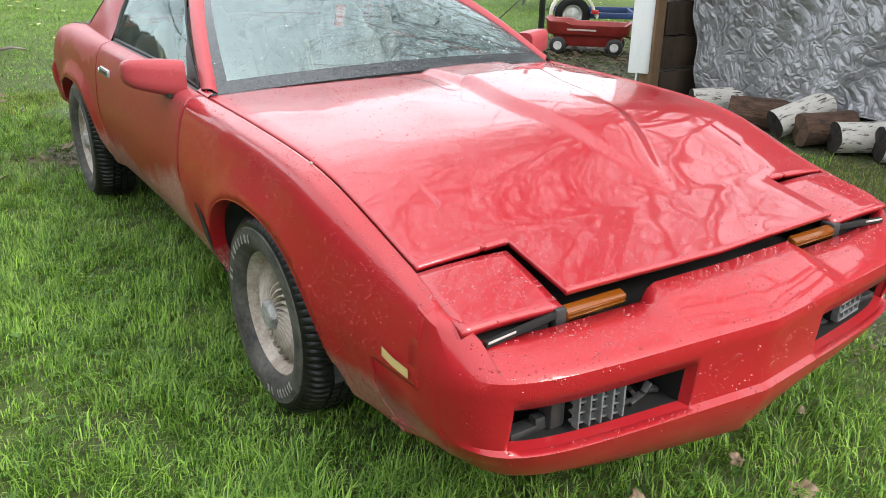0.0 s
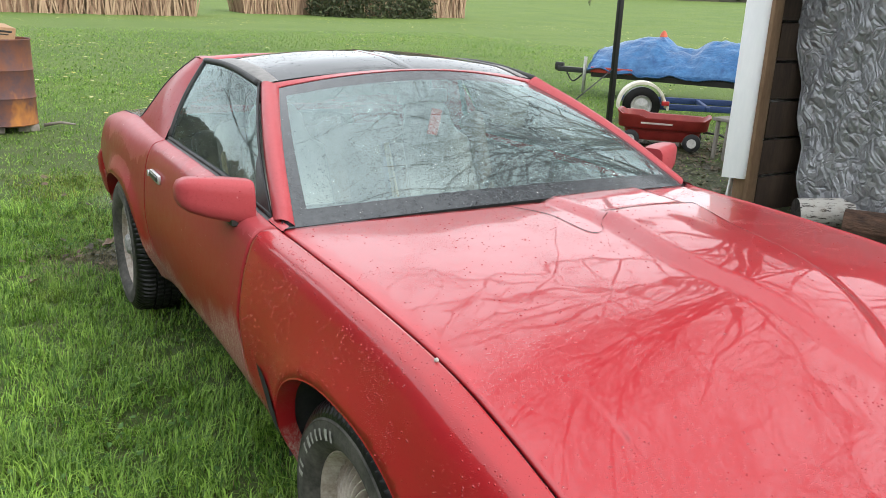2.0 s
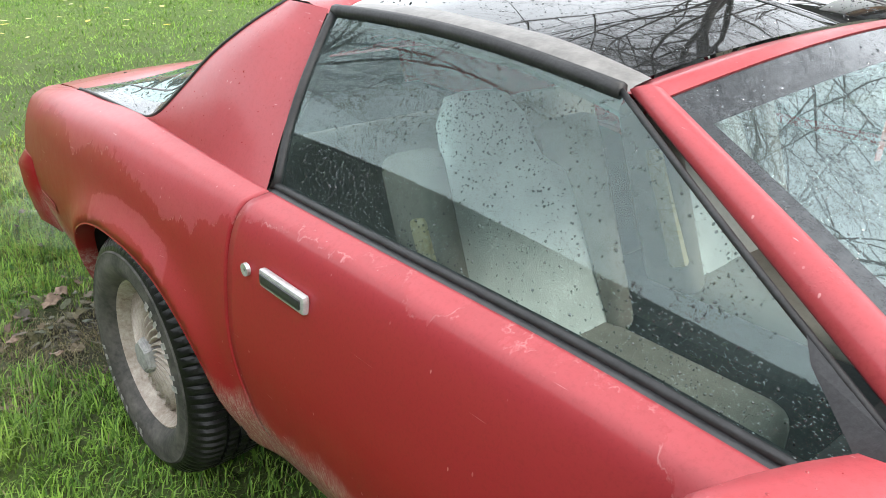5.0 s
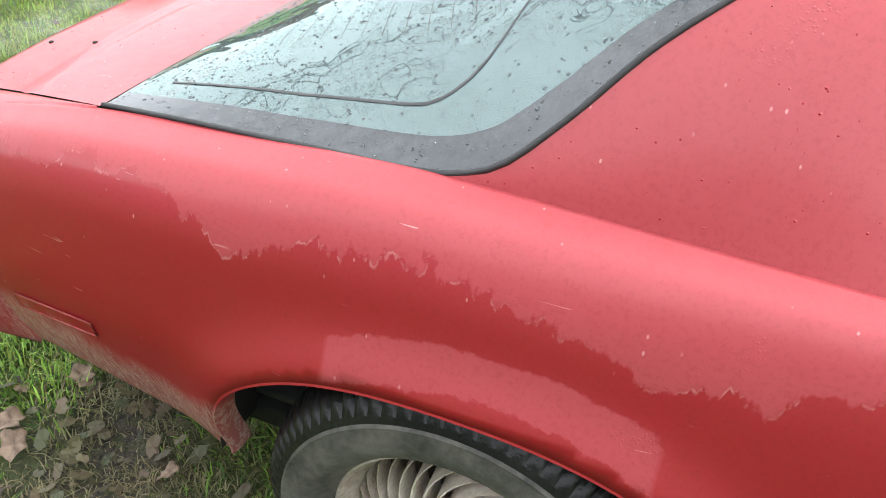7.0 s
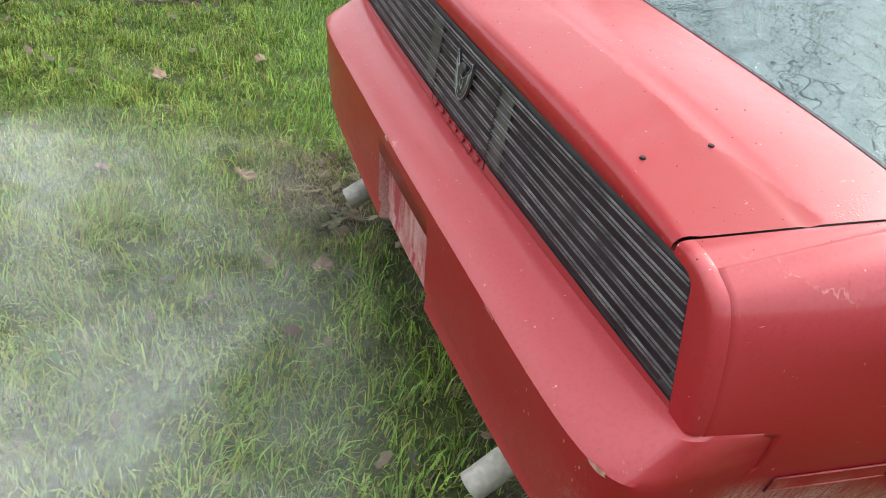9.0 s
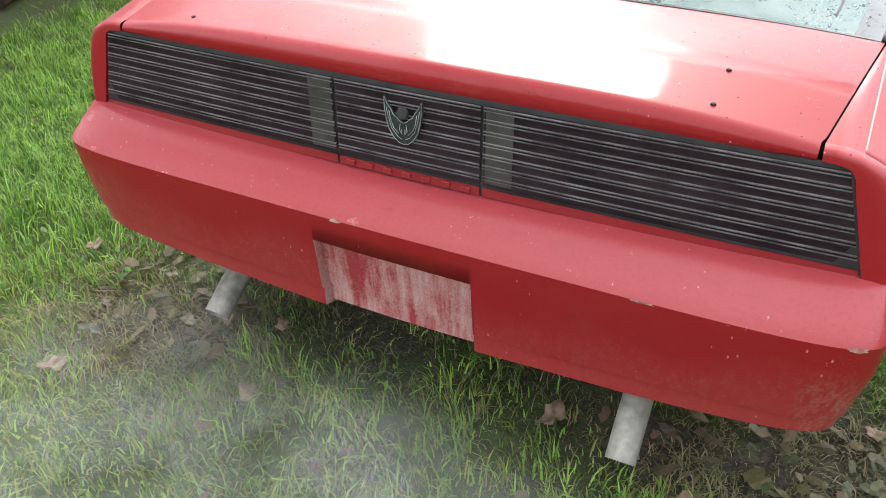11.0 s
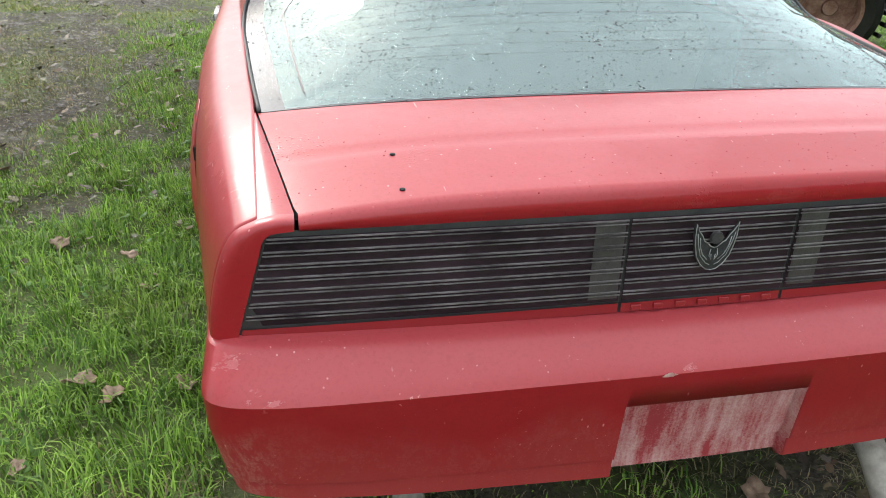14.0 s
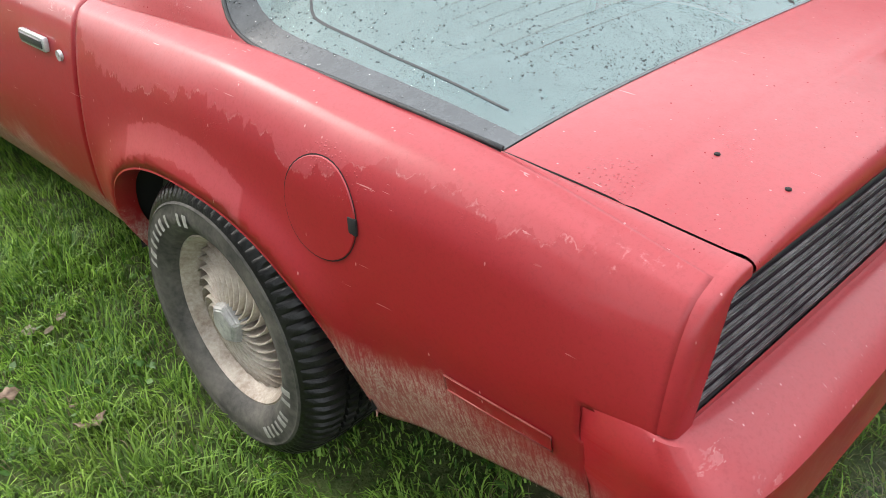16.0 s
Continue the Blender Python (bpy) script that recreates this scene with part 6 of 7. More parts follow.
def tree(at, height, spread, seed, levels=4, name="bare_tree", label="tall leafless tree with spreading wet branches"):
    rnd = random.Random(seed)
    t = thing(name, label, "tree", "bare trees" if height > 4 else "saplings", at)
    trunk, crown = bmesh.new(), bmesh.new()

    def grow(p, d, length, r, level):
        n = 6 if level < 2 else 4
        pts = [p]
        q, dd = p.copy(), d.copy()
        for _ in range(n):
            dd = (dd + Vector((rnd.uniform(-1, 1), rnd.uniform(-1, 1), rnd.uniform(-.5, .8))) * (.16 + .05 * level)).normalized()
            q = q + dd * length / n
            pts.append(q.copy())
        tube(pts, r, (10, 8, 6, 4, 3)[min(level, 4)], trunk if level == 0 else crown, .45 if level else .5, caps=False)
        if level >= levels:
            return
        kids = (8, 6, 6, 5, 3)[min(level, 4)]
        for k in range(kids):
            f = .22 + .78 * (k + rnd.random()) / kids
            i = min(n - 1, int(f * n))
            base = pts[i].lerp(pts[i + 1], f * n - i)
            out = Vector((rnd.uniform(-1, 1), rnd.uniform(-1, 1), rnd.uniform(-.15, .55))).normalized()
            ax = (pts[i + 1] - pts[i]).normalized()
            nd_ = (ax * .55 + out * spread).normalized()
            grow(base, nd_, length * rnd.uniform(.5, .72), r * (1 - .5 * f) * .58, level + 1)

    grow(Vector((0, 0, -.1)), Vector((0, 0, 1)), height, height * .014, 0)
    part("trunk", trunk, TWIG, t)
    part("crown", crown, TWIG, t)
    return t


tree((7.4, 3.4, 0), 10.0, 1.05, 5, 5)
tree((10.6, 7.2, 0), 11.0, .95, 8, 5)
tree((8.4, -1.2, 0), 10.0, 1.0, 13, 5)
tree((13.5, 8.6, 0), 14.0, 1.15, 21, 5)
tree((-7.6, 15.6, 0), 10.0, 1.2, 34, 5)
tree((28.3, 47.6, 0), 3.2, .5, 4, 2, "sapling", "thin young sapling standing in the lawn")
tree((62, 74, 0), 3.6, .5, 6, 2, "sapling", "thin young sapling standing in the lawn")


# unseen barn-shaped block, added as a dark straight-edged mass for glass and paint to mirror
barn = thing("barn", "unseen dark barn-shaped block added for the car to mirror", "barn", at=(-8.6, 7.5, 0))
MIRRORED_BOARD = varied("dark_mirrored_board", (.022, .026, .026), (.055, .06, .058), 3, .85, fine=40, stretch=(1, 1, .15))
for k in range(60):
    part("wall_board", box(.03, .385, 4.0, (-.012 * (k % 2), -11.7 + .395 * k, 2.0), .004, 1), MIRRORED_BOARD, barn)
for y in (-11.9, 11.9):
    part("end_wall", box(6.0, .05, 4.0, (-3.05, y, 2.0)), MIRRORED_BOARD, barn)
part("back_wall", box(.05, 23.8, 4.0, (-6.05, 0, 2.0)), MIRRORED_BOARD, barn)
rows = [[(x, y, z) for y in (-12.2, 0, 12.2)] for x, z in ((.3, 3.95), (-3.05, 5.2), (-6.4, 3.95))]
thick(part("roof", tidy(sheet(rows)), varied("mirrored_block_roof", (.06, .06, .062), (.10, .10, .10), 4, .6), barn), .08)

# unseen tree line all round, added to keep the bright horizon out of reflections
HORIZON_SCREEN = island_mat("horizon_screen_brown", (.035, .036, .024), (.10, .09, .06))
rng_ = np.random.default_rng(31)
vs_, fs_ = [], []
for _ in range(9000):
    a, d = rng_.random() * 6.2832, 150 + 45 * rng_.random()
    top = 12 + 4 * noise.noise((math.cos(a) * 9, math.sin(a) * 9, 2)) + 2 * noise.noise((math.cos(a) * 40, math.sin(a) * 40, 5))
    z0 = 1 + rng_.random() * top
    w, h, b = 1.0 + 2.2 * rng_.random(), 2 + 3.5 * rng_.random(), len(vs_)
    x, y, tx, ty = d * math.sin(a), d * math.cos(a), math.cos(a), -math.sin(a)
    vs_ += [(x - tx * w, y - ty * w, z0 + rng_.random()), (x + tx * w, y + ty * w, z0), (x + tx * w * .4, y + ty * w * .4, z0 + h), (x, y, z0 - h)]
    fs_ += [(b, b + 1, b + 2), (b + 1, b, b + 3)]
me = bpy.data.meshes.new("woods")
me.from_pydata(vs_, [], fs_)
me.materials.append(HORIZON_SCREEN)
tagged(new("woods", me), "unseen ring of brown flakes added to screen the low sky", "woods", kind="stuff")

# ---------------------------------------------------------------- raindrops
WATER_ON_PAINT = mat("water_on_red", (.26, .008, .014), .04, 0, .5, .5, .02)


def water_on_glass():
    m = bpy.data.materials.new("water_on_glass")
    m.use_nodes = True
    t = m.node_tree
    t.nodes.remove(t.nodes["Principled BSDF"])
    clear, gloss, fr, mix = nd(m, "BsdfTransparent"), nd(m, "BsdfGlossy"), nd(m, "Fresnel", IOR=1.9), nd(m, "MixShader")
    # darkened tint stands for the dark ground that drops mirror
    clear.inputs[0].default_value = (.44, .50, .50, 1)
    gloss.inputs[1].default_value = .02
    ln(m, fr.outputs[0], mix.inputs[0])
    ln(m, clear.outputs[0], mix.inputs[1])
    ln(m, gloss.outputs[0], mix.inputs[2])
    ln(m, mix.outputs[0], t.nodes["Material Output"].inputs[0])
    return m


WATER_ON_GLASS = water_on_glass()


def raindrops(obs, n, r0, r1, material, seed, label, keep=None, flat=.55):
    """Domes of water strewn over the outside of some panels, all in one mesh."""
    rng_ = np.random.default_rng(seed)
    tris = []
    for ob in obs:
        me = ob.data
        me.calc_loop_triangles()
        co = np.array([v.co for v in me.vertices])
        ix = np.array([t.vertices for t in me.loop_triangles])
        tris.append(co[ix])
    tris = np.concatenate(tris)
    cr = np.cross(tris[:, 1] - tris[:, 0], tris[:, 2] - tris[:, 0])
    area = np.linalg.norm(cr, axis=1)
    pick = rng_.choice(len(tris), size=n, p=area / area.sum())
    a, b = rng_.random(n), rng_.random(n)
    flip = a + b > 1
    a[flip], b[flip] = 1 - a[flip], 1 - b[flip]
    t = tris[pick]
    p = t[:, 0] + (t[:, 1] - t[:, 0]) * a[:, None] + (t[:, 2] - t[:, 0]) * b[:, None]
    nr = cr[pick] / np.maximum(area[pick], 1e-12)[:, None]
    out = p - np.stack([p[:, 0] * .2, np.clip(p[:, 1], -.4, 3.0), np.full(n, .5)], 1)
    nr *= np.sign((nr * out).sum(1))[:, None]
    ok = np.ones(n, bool)
    for i in range(n):
        cl = noise.noise((p[i, 0] * 5, p[i, 1] * 5, p[i, 2] * 5)) + .6 * noise.noise((p[i, 0] * 14, p[i, 1] * 14, p[i, 2] * 14))
        ok[i] = rng_.random() < (.55 + .9 * cl) * (keep(p[i], nr[i]) if keep else 1)
    p, nr = p[ok], nr[ok]
    n = len(p)
    r = r0 + (r1 - r0) * rng_.random(n) ** 3
    side = np.cross(nr, np.array([.31, .52, .79]))
    side /= np.linalg.norm(side, axis=1)[:, None]
    fore = np.cross(nr, side)
    K = 7
    v = np.zeros((n, 2 * K + 1, 3))
    for k in range(K):
        c, s = math.cos(2 * math.pi * k / K), math.sin(2 * math.pi * k / K)
        wob = (.85 + .3 * rng_.random(n))[:, None]
        d = (side * c + fore * s) * r[:, None] * wob
        v[:, k] = p + d - nr * .0003
        v[:, K + k] = p + d * .68 + nr * (r * flat * .75)[:, None]
    v[:, 2 * K] = p + nr * (r * flat)[:, None]
    base = np.arange(n)[:, None] * (2 * K + 1)
    quads = np.concatenate([base + np.array([k, (k + 1) % K, K + (k + 1) % K, K + k]) for k in range(K)])
    caps = np.concatenate([base + np.array([K + k, K + (k + 1) % K, 2 * K]) for k in range(K)])
    me = bpy.data.meshes.new("raindrops")
    me.from_pydata(v.reshape(-1, 3).tolist(), [], quads.tolist() + caps.tolist())
    smooth(me)
    me.materials.append(material)
    ob = tagged(new("raindrops", me), label, "raindrops", kind="stuff")
    ob.visible_shadow = False
    return ob


def panels(name):
    return [o for o in car.children_recursive if o.type == "MESH" and o.name.split(".")[0] == name]


raindrops(panels("front_bumper"), 17000, .0008, .0040, WATER_ON_PAINT, 61, "raindrops beading on the red nose", lambda p, q: 1 if q[2] > -.1 and not (p[1] > -1.11 and q[2] < .6) else .05)
raindrops(panels("front_fender"), 19000, .0007, .0029, WATER_ON_PAINT, 62, "raindrops beading on the red front fenders", lambda p, q: .9 if p[2] > .5 else .5)
raindrops(panels("headlamp_door"), 1600, .0010, .0040, WATER_ON_PAINT, 63, "raindrops beading on the headlamp doors")
raindrops(panels("hood"), 13000, .0008, .0032, WATER_ON_PAINT, 64, "raindrops beading on the red hood", lambda p, q: .9 if p[1] < -.6 else .35)
raindrops(panels("side_window"), 13000, .0008, .0026, WATER_ON_GLASS, 65, "raindrops beading on the side windows", flat=.45)
raindrops(panels("windshield"), 6500, .0010, .0030, WATER_ON_GLASS, 66, "raindrops beading on the windshield", flat=.4)
raindrops(panels("hatch_glass"), 9000, .0010, .0036, WATER_ON_GLASS, 67, "raindrops beading on the hatch glass", flat=.4)
raindrops(panels("deck_lid") + panels("quarter_top") + panels("tail_surround"), 1500, .0006, .0020, WATER_ON_PAINT, 68, "raindrops beading on the deck lid", lambda p, q: .8 if p[1] > 3.5 else .25)
raindrops(panels("glass_border") + panels("roof_panel"), 6500, .0010, .0034, WATER_ON_GLASS, 69, "raindrops beading on the dark glass borders and roof panels", flat=.45)
raindrops(panels("sail_panel") + panels("roof_hoop") + panels("door_mirror"), 900, .0008, .0022, WATER_ON_PAINT, 70, "raindrops on the red pillars and mirrors")

# ---------------------------------------------------------------- ground
BARE = ((-.95, 3.25, .34, .42), (-.62, 3.45, .5, .28), (.66, 3.6, .42, .3), (.75, 3.35, .3, .3), (1.75, .2, .3, .5), (2.0, -1.2, .4, .6), (1.35, .55, .25, .25), (1.7, 1.5, .35, .3),
        (1.2, -.3, .25, .3), (4.3, 4.2, 1.5, 1.1), (5.3, 5.3, 1.3, 1.1), (3.0, 4.2, .75, .6), (3.7, 3.1, .6, .7), (4.1, 1.2, .8, 1.6), (.1, 3.35, 1.0, .25), (1.0, -2.4, .5, .5), (-2.3, 2.2, .3, .2), (1.4, -5, 1.2, 1.2), (-1.9, -.35, .22, .13), (2.6, -2.6, .9, .5), (1.5, -1.9, .35, .25), (2.9, .9, .4, .3), (1.2, 1.15, .22, .16), (3.2, -.6, .5, .4), (1.6, -3.6, .6, .4),
        (1.95, .1, .55, 1.2), (2.25, -1.9, .9, 1.0), (2.0, -3.6, 1.2, 1.1), (1.55, -.9, .35, .5), (3.2, 4.05, .75, .75), (-2.5, -.9, .25, .2), (-2.2, .6, .2, .16))


def bare(x, y):
    """How far the soil lies open at a place, 0 to 1."""
    b = 0.0
    for cx, cy, rx, ry in BARE:
        d = ((x - cx) / rx) ** 2 + ((y - cy) / ry) ** 2
        if d < 4:
            b = max(b, 1.05 - d)
    b += .8 * noise.noise((x * 3.1, y * 3.1, 2)) + .3 * noise.noise((x * 11, y * 11, 5)) - .12
    return min(1.0, max(0.0, b))


def ground_mat():
    m = mat("lawn_soil", (.05, .09, .02), .9)
    co = coords(m)
    a, b, c = tex_noise(m, co, .3, 5), tex_noise(m, co, 5, 6, .7), tex_noise(m, co, 70, 4)
    g = blend(m, ramp(m, a, .38, .62), (.098, .163, .018), (.138, .200, .023))
    g = blend(m, arith(m, "MULTIPLY", ramp(m, b, .5, .7), .5), g, (.13, .14, .045))
    g = blend(m, arith(m, "MULTIPLY", ramp(m, c, .35, .7), .55), g, (.05, .09, .016))
    # darker ground near the car, so gaps between the blades come out dark
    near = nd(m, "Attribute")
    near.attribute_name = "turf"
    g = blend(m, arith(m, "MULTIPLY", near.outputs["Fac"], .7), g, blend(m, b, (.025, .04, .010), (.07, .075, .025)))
    d = tex_noise(m, co, 26, 5, .7)
    g = blend(m, arith(m, "MULTIPLY", ramp(m, d, .42, .62), .45), g, (.045, .10, .014))
    soil = blend(m, ramp(m, c, .35, .65), (.018, .013, .009), (.075, .061, .046))
    soil = blend(m, arith(m, "MULTIPLY", ramp(m, d, .5, .6), .6), soil, (.07, .085, .025))
    at = nd(m, "Attribute")
    at.attribute_name = "bare"
    ln(m, blend(m, at.outputs["Fac"], g, soil), bsdf(m).inputs["Base Color"])
    ln(m, blend(m, at.outputs["Fac"], (.92,) * 3, ramp(m, b, .36, .46, (.5,) * 3, (.95,) * 3)), bsdf(m).inputs["Roughness"])
    bump(m, arith(m, "ADD", c, d), .7, .02)
    return m


def ground_z(x, y):
    far = max(0.0, math.hypot(x, y) - 48)
    return .018 * noise.noise((x * .9, y * .9, 0)) - .012 + min(9, far * .022)


span_x = [-900, -300, -100, -60, -40, -28, -20, -16, -13, -11, -9.5, -8, -7, -6] + [-5 + .1 * i for i in range(111)] + [7, 8, 9, 10, 11.5, 13, 16, 20, 28, 40, 60, 100, 300, 900]
span_y = [-900, -300, -100, -60, -40, -28, -20, -16, -13, -11, -9.5, -8, -7, -6] + [-5 + .1 * i for i in range(131)] + [9, 10, 11.5, 13, 16, 20, 24, 28, 40, 60, 100, 300, 900]
rows = [[(x, y, ground_z(x, y)) for x in span_x] for y in span_y]
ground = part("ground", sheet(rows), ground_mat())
tagged(ground, "wet spring lawn with bare muddy patches", "lawn", kind="structure")
at = ground.data.attributes.new("bare", "FLOAT", "POINT")
at.data.foreach_set("value", [bare(v.co.x, v.co.y) if max(abs(v.co.x), abs(v.co.y)) < 10 else 0.0 for v in ground.data.vertices])

# strength of that darkening: full within 5 m, gone at 8.5 m
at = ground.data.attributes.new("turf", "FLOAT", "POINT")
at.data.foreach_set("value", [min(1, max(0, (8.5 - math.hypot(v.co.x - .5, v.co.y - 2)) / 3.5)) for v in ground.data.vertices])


def leaf_blade_mat(name, a, b, trans=0.35):
    m = mat(name, a, .55)
    g = nd(m, "NewGeometry")
    col = ramp(m, arith(m, "POWER", g.outputs["Random Per Island"], 1.15), .0, 1.0, a, b)
    # duller, mossy stretches and darker tufts
    co = coords(m)
    col = blend(m, arith(m, "MULTIPLY", ramp(m, tex_noise(m, co, 1.3, 5), .54, .7), .3), col, (.24, .25, .06))
    col = blend(m, ramp(m, tex_noise(m, co, 4.5, 3), .40, .62, (.3,) * 3, (0,) * 3), col, (.045, .13, .016))
    ln(m, col, bsdf(m).inputs["Base Color"])
    glow = nd(m, "BsdfTranslucent")
    ln(m, col, glow.inputs[0])
    mix = nd(m, "MixShader")
    mix.inputs[0].default_value = trans
    ln(m, bsdf(m).outputs[0], mix.inputs[1])
    ln(m, glow.outputs[0], mix.inputs[2])
    ln(m, mix.outputs[0], m.node_tree.nodes["Material Output"].inputs[0])
    return m


def blades(name, spots, material, h0, h1, w, label, lean=.5, seed=3, plain=False):
    """One mesh of grass blades, each a bent tapered strip (plain: a single triangle), combed into tufts; spots: an array of x, y, height factor."""
    rng = np.random.default_rng(seed)
    n = len(spots)
    h = (h0 + (h1 - h0) * rng.random(n) ** 1.5) * spots[:, 2]
    comb = np.array([noise.noise((x * 5.5, y * 5.5, 12)) * 4 + noise.noise((x * 1.7, y * 1.7, 3)) * 3 for x, y, _ in spots])
    ang, tilt = comb + rng.normal(size=n) * 1.3, lean * (.3 + rng.random(n))
    wd = w * (.55 + .7 * rng.random(n))
    dx, dy = np.cos(ang), np.sin(ang)
    px, py = -dy, dx
    ks = ((0, 0, 1), (0, 0, -1), (1, 1, 0)) if plain else ((0, 0, 1), (0, 0, -1), (.55, .3, .8), (.55, .3, -.8), (1, 1, 0))
    K = len(ks)
    v = np.zeros((n, K, 3))
    for i, (f, bend, ww) in enumerate(ks):
        v[:, i, 0] = spots[:, 0] + dx * tilt * h * bend + px * wd * ww
        v[:, i, 1] = spots[:, 1] + dy * tilt * h * bend + py * wd * ww
        v[:, i, 2] = -.008 + f * h * np.cos(np.minimum(1.25, tilt * bend))
    base = np.arange(n)[:, None] * K
    me = bpy.data.meshes.new(name)
    me.vertices.add(n * K)
    me.vertices.foreach_set("co", v.reshape(-1))
    if plain:
        loops, starts = (base + np.array([0, 1, 2])).reshape(-1), np.arange(n) * 3
    else:
        loops = np.concatenate([base + np.array([0, 1, 3, 2]), base + np.array([2, 3, 4])], axis=1).reshape(-1)
        starts = (np.arange(n)[:, None] * 7 + np.array([0, 4])).reshape(-1)
    me.loops.add(len(loops))
    me.loops.foreach_set("vertex_index", loops.astype(np.int32))
    me.polygons.add(len(starts))
    me.polygons.foreach_set("loop_start", starts.astype(np.int32))
    me.update(calc_edges=True)
    me.materials.append(material)
    return tagged(new(name, me), label, "grass", kind="stuff")


def scatter(n, x0, x1, y0, y1, seed, keep_bare=.15, soft_edge=.9):
    rng = np.random.default_rng(seed)
    out = []
    xs_, ys_, rr = x0 + (x1 - x0) * rng.random(n), y0 + (y1 - y0) * rng.random(n), rng.random(n)
    for x, y, r, q in zip(xs_, ys_, rr, rng.random(n)):
        # thin out towards the edges of the stretch, so that no border shows
        if q > min(1, .12 + min(x - x0, x1 - x, y - y0, y1 - y) / soft_edge):
            continue
        b = bare(x, y)
        if r < b * 1.15 - keep_bare:
            continue
        tuft = noise.noise((x * 7.5, y * 7.5, 15)) + .5 * noise.noise((x * 19, y * 19, 6))
        if tuft < -.22 and r > .45:
            continue
        k = .78 + .55 * noise.noise((x * 2.3, y * 2.3, 9)) + .3 * noise.noise((x * .7, y * .7, 4)) + .55 * tuft
        if -.55 < x < .55 and -.5 < y < 3.1:
            if r > .25:
                continue
            k *= .6
        out.append((x, y, max(.3, k) * (1 - .5 * b)))
    return np.array(out)


LAWN = leaf_blade_mat("grass_blade", (.038, .12, .008), (.38, .61, .095))
MOSSY = leaf_blade_mat("mossy_grass_blade", (.06, .085, .010), (.38, .41, .075))
DRY = leaf_blade_mat("dry_grass_blade", (.13, .10, .05), (.36, .30, .17))
blades("grass", scatter(270000, -3.9, -.25, -2.2, 5.0, 1), LAWN, .03, .11, .0025, "bright green spring grass", .85, 1)
blades("grass", scatter(110000, -1.3, 3.0, 3.5, 5.9, 2), MOSSY, .025, .075, .0023, "yellow-green mossy grass behind the car", 1.0, 2)
blades("grass", scatter(60000, -1.3, 3.7, 3.3, 5.9, 42), LAWN, .03, .085, .0022, "bright green spring grass", .9, 42)
blades("grass", scatter(120000, -.2, 3.4, .7, 3.7, 43), LAWN, .03, .10, .0025, "bright green spring grass", .85, 43)
blades("grass", scatter(90000, -1.6, 1.9, -2.4, 1.6, 3), LAWN, .03, .11, .0025, "bright green spring grass", .85, 3)
blades("grass", scatter(90000, .9, 4.6, -4.2, 1.8, 4), MOSSY, .02, .055, .0022, "thin mossy grass over gravel", 1.1, 4, True)
blades("grass", scatter(60000, -1.0, 7.5, -10.5, -2.6, 16, .15, 2.0), MOSSY, .03, .07, .005, "thin mossy grass over gravel", 1.0, 16, True)
blades("grass", scatter(190000, -8.0, 9.0, 3.4, 14.5, 5, .15, 1.5), LAWN, .03, .075, .0048, "bright green spring grass", 1.1, 5, True)
blades("grass", scatter(120000, -13.0, 18.0, 10, 30, 15, .15, 4.0), LAWN, .035, .075, .010, "bright green spring grass", 1.1, 15, True)
blades("grass", scatter(90000, -8.4, -2.4, -5.5, 6.0, 6, .15, 1.8), LAWN, .03, .08, .0045, "bright green spring grass", 1.1, 6, True)
spots = scatter(9000, -1.35, -.5, 2.95, 3.75, 31, 2, .3)
blades("dry_grass", spots, DRY, .02, .09, .0016, "dead straw strewn behind the rear wheel", 1.5, 31)
blades("dry_grass", scatter(16000, 1.2, 4.6, -4.4, 1.0, 32, .6), DRY, .02, .06, .0018, "dead straw strewn over thin mossy grass", 1.5, 32)
spots = scatter(9000, .35, 1.2, 3.2, 4.0, 32, 2, .3)
blades("dry_grass", spots, DRY, .02, .09, .0016, "dead straw strewn behind the rear wheel", 1.5, 32)
spots = scatter(4000, -.7, .7, 3.05, 4.0, 34, 2, .3)
blades("dry_grass", spots, DRY, .02, .08, .0014, "dead straw strewn under the bumper", 1.5, 34)
blades("dry_grass", scatter(26000, 1.1, 3.4, -2.4, 2.6, 33, .9), DRY, .02, .06, .0018, "dead straw among the grass", 1.3, 33)
blades("dry_grass", scatter(26000, -3.0, 3.0, -1.9, 4.6, 7, .9), DRY, .02, .07, .0016, "dead straw among the grass", 1.3, 7)
CLOVER = leaf_blade_mat("clover_leaf", (.05, .14, .02), (.11, .24, .04))


def flat_leaves(name, spots, material, size, label, category, seed, curl=.4, sides=6):
    """Many small leaves in one mesh."""
    rng = np.random.default_rng(seed)
    bm_v, bm_f = [], []
    for x, y, z in spots:
        r = size * (.5 + rng.random())
        a0, tx, ty = rng.random() * 6.28, (rng.random() - .5) * 2 * curl, (rng.random() - .5) * 2 * curl
        base = len(bm_v)
        bm_v.append((x, y, z + .002))
        for k in range(sides):
            a = a0 + 2 * math.pi * k / sides
            rr = r * (.35 + .55 * (math.cos(a - a0) ** 2) + .35 * rng.random())
            ddx, ddy = rr * math.cos(a), rr * math.sin(a)
            bm_v.append((x + ddx, y + ddy, max(.0, z + ddx * tx + ddy * ty + .25 * curl * rr * (k % 2))))
        for k in range(sides):
            bm_f.append((base, base + 1 + k, base + 1 + (k + 1) % sides))
    me = bpy.data.meshes.new(name)
    me.from_pydata(bm_v, [], bm_f)
    me.materials.append(material)
    return tagged(new(name, me), label, category, kind="stuff")


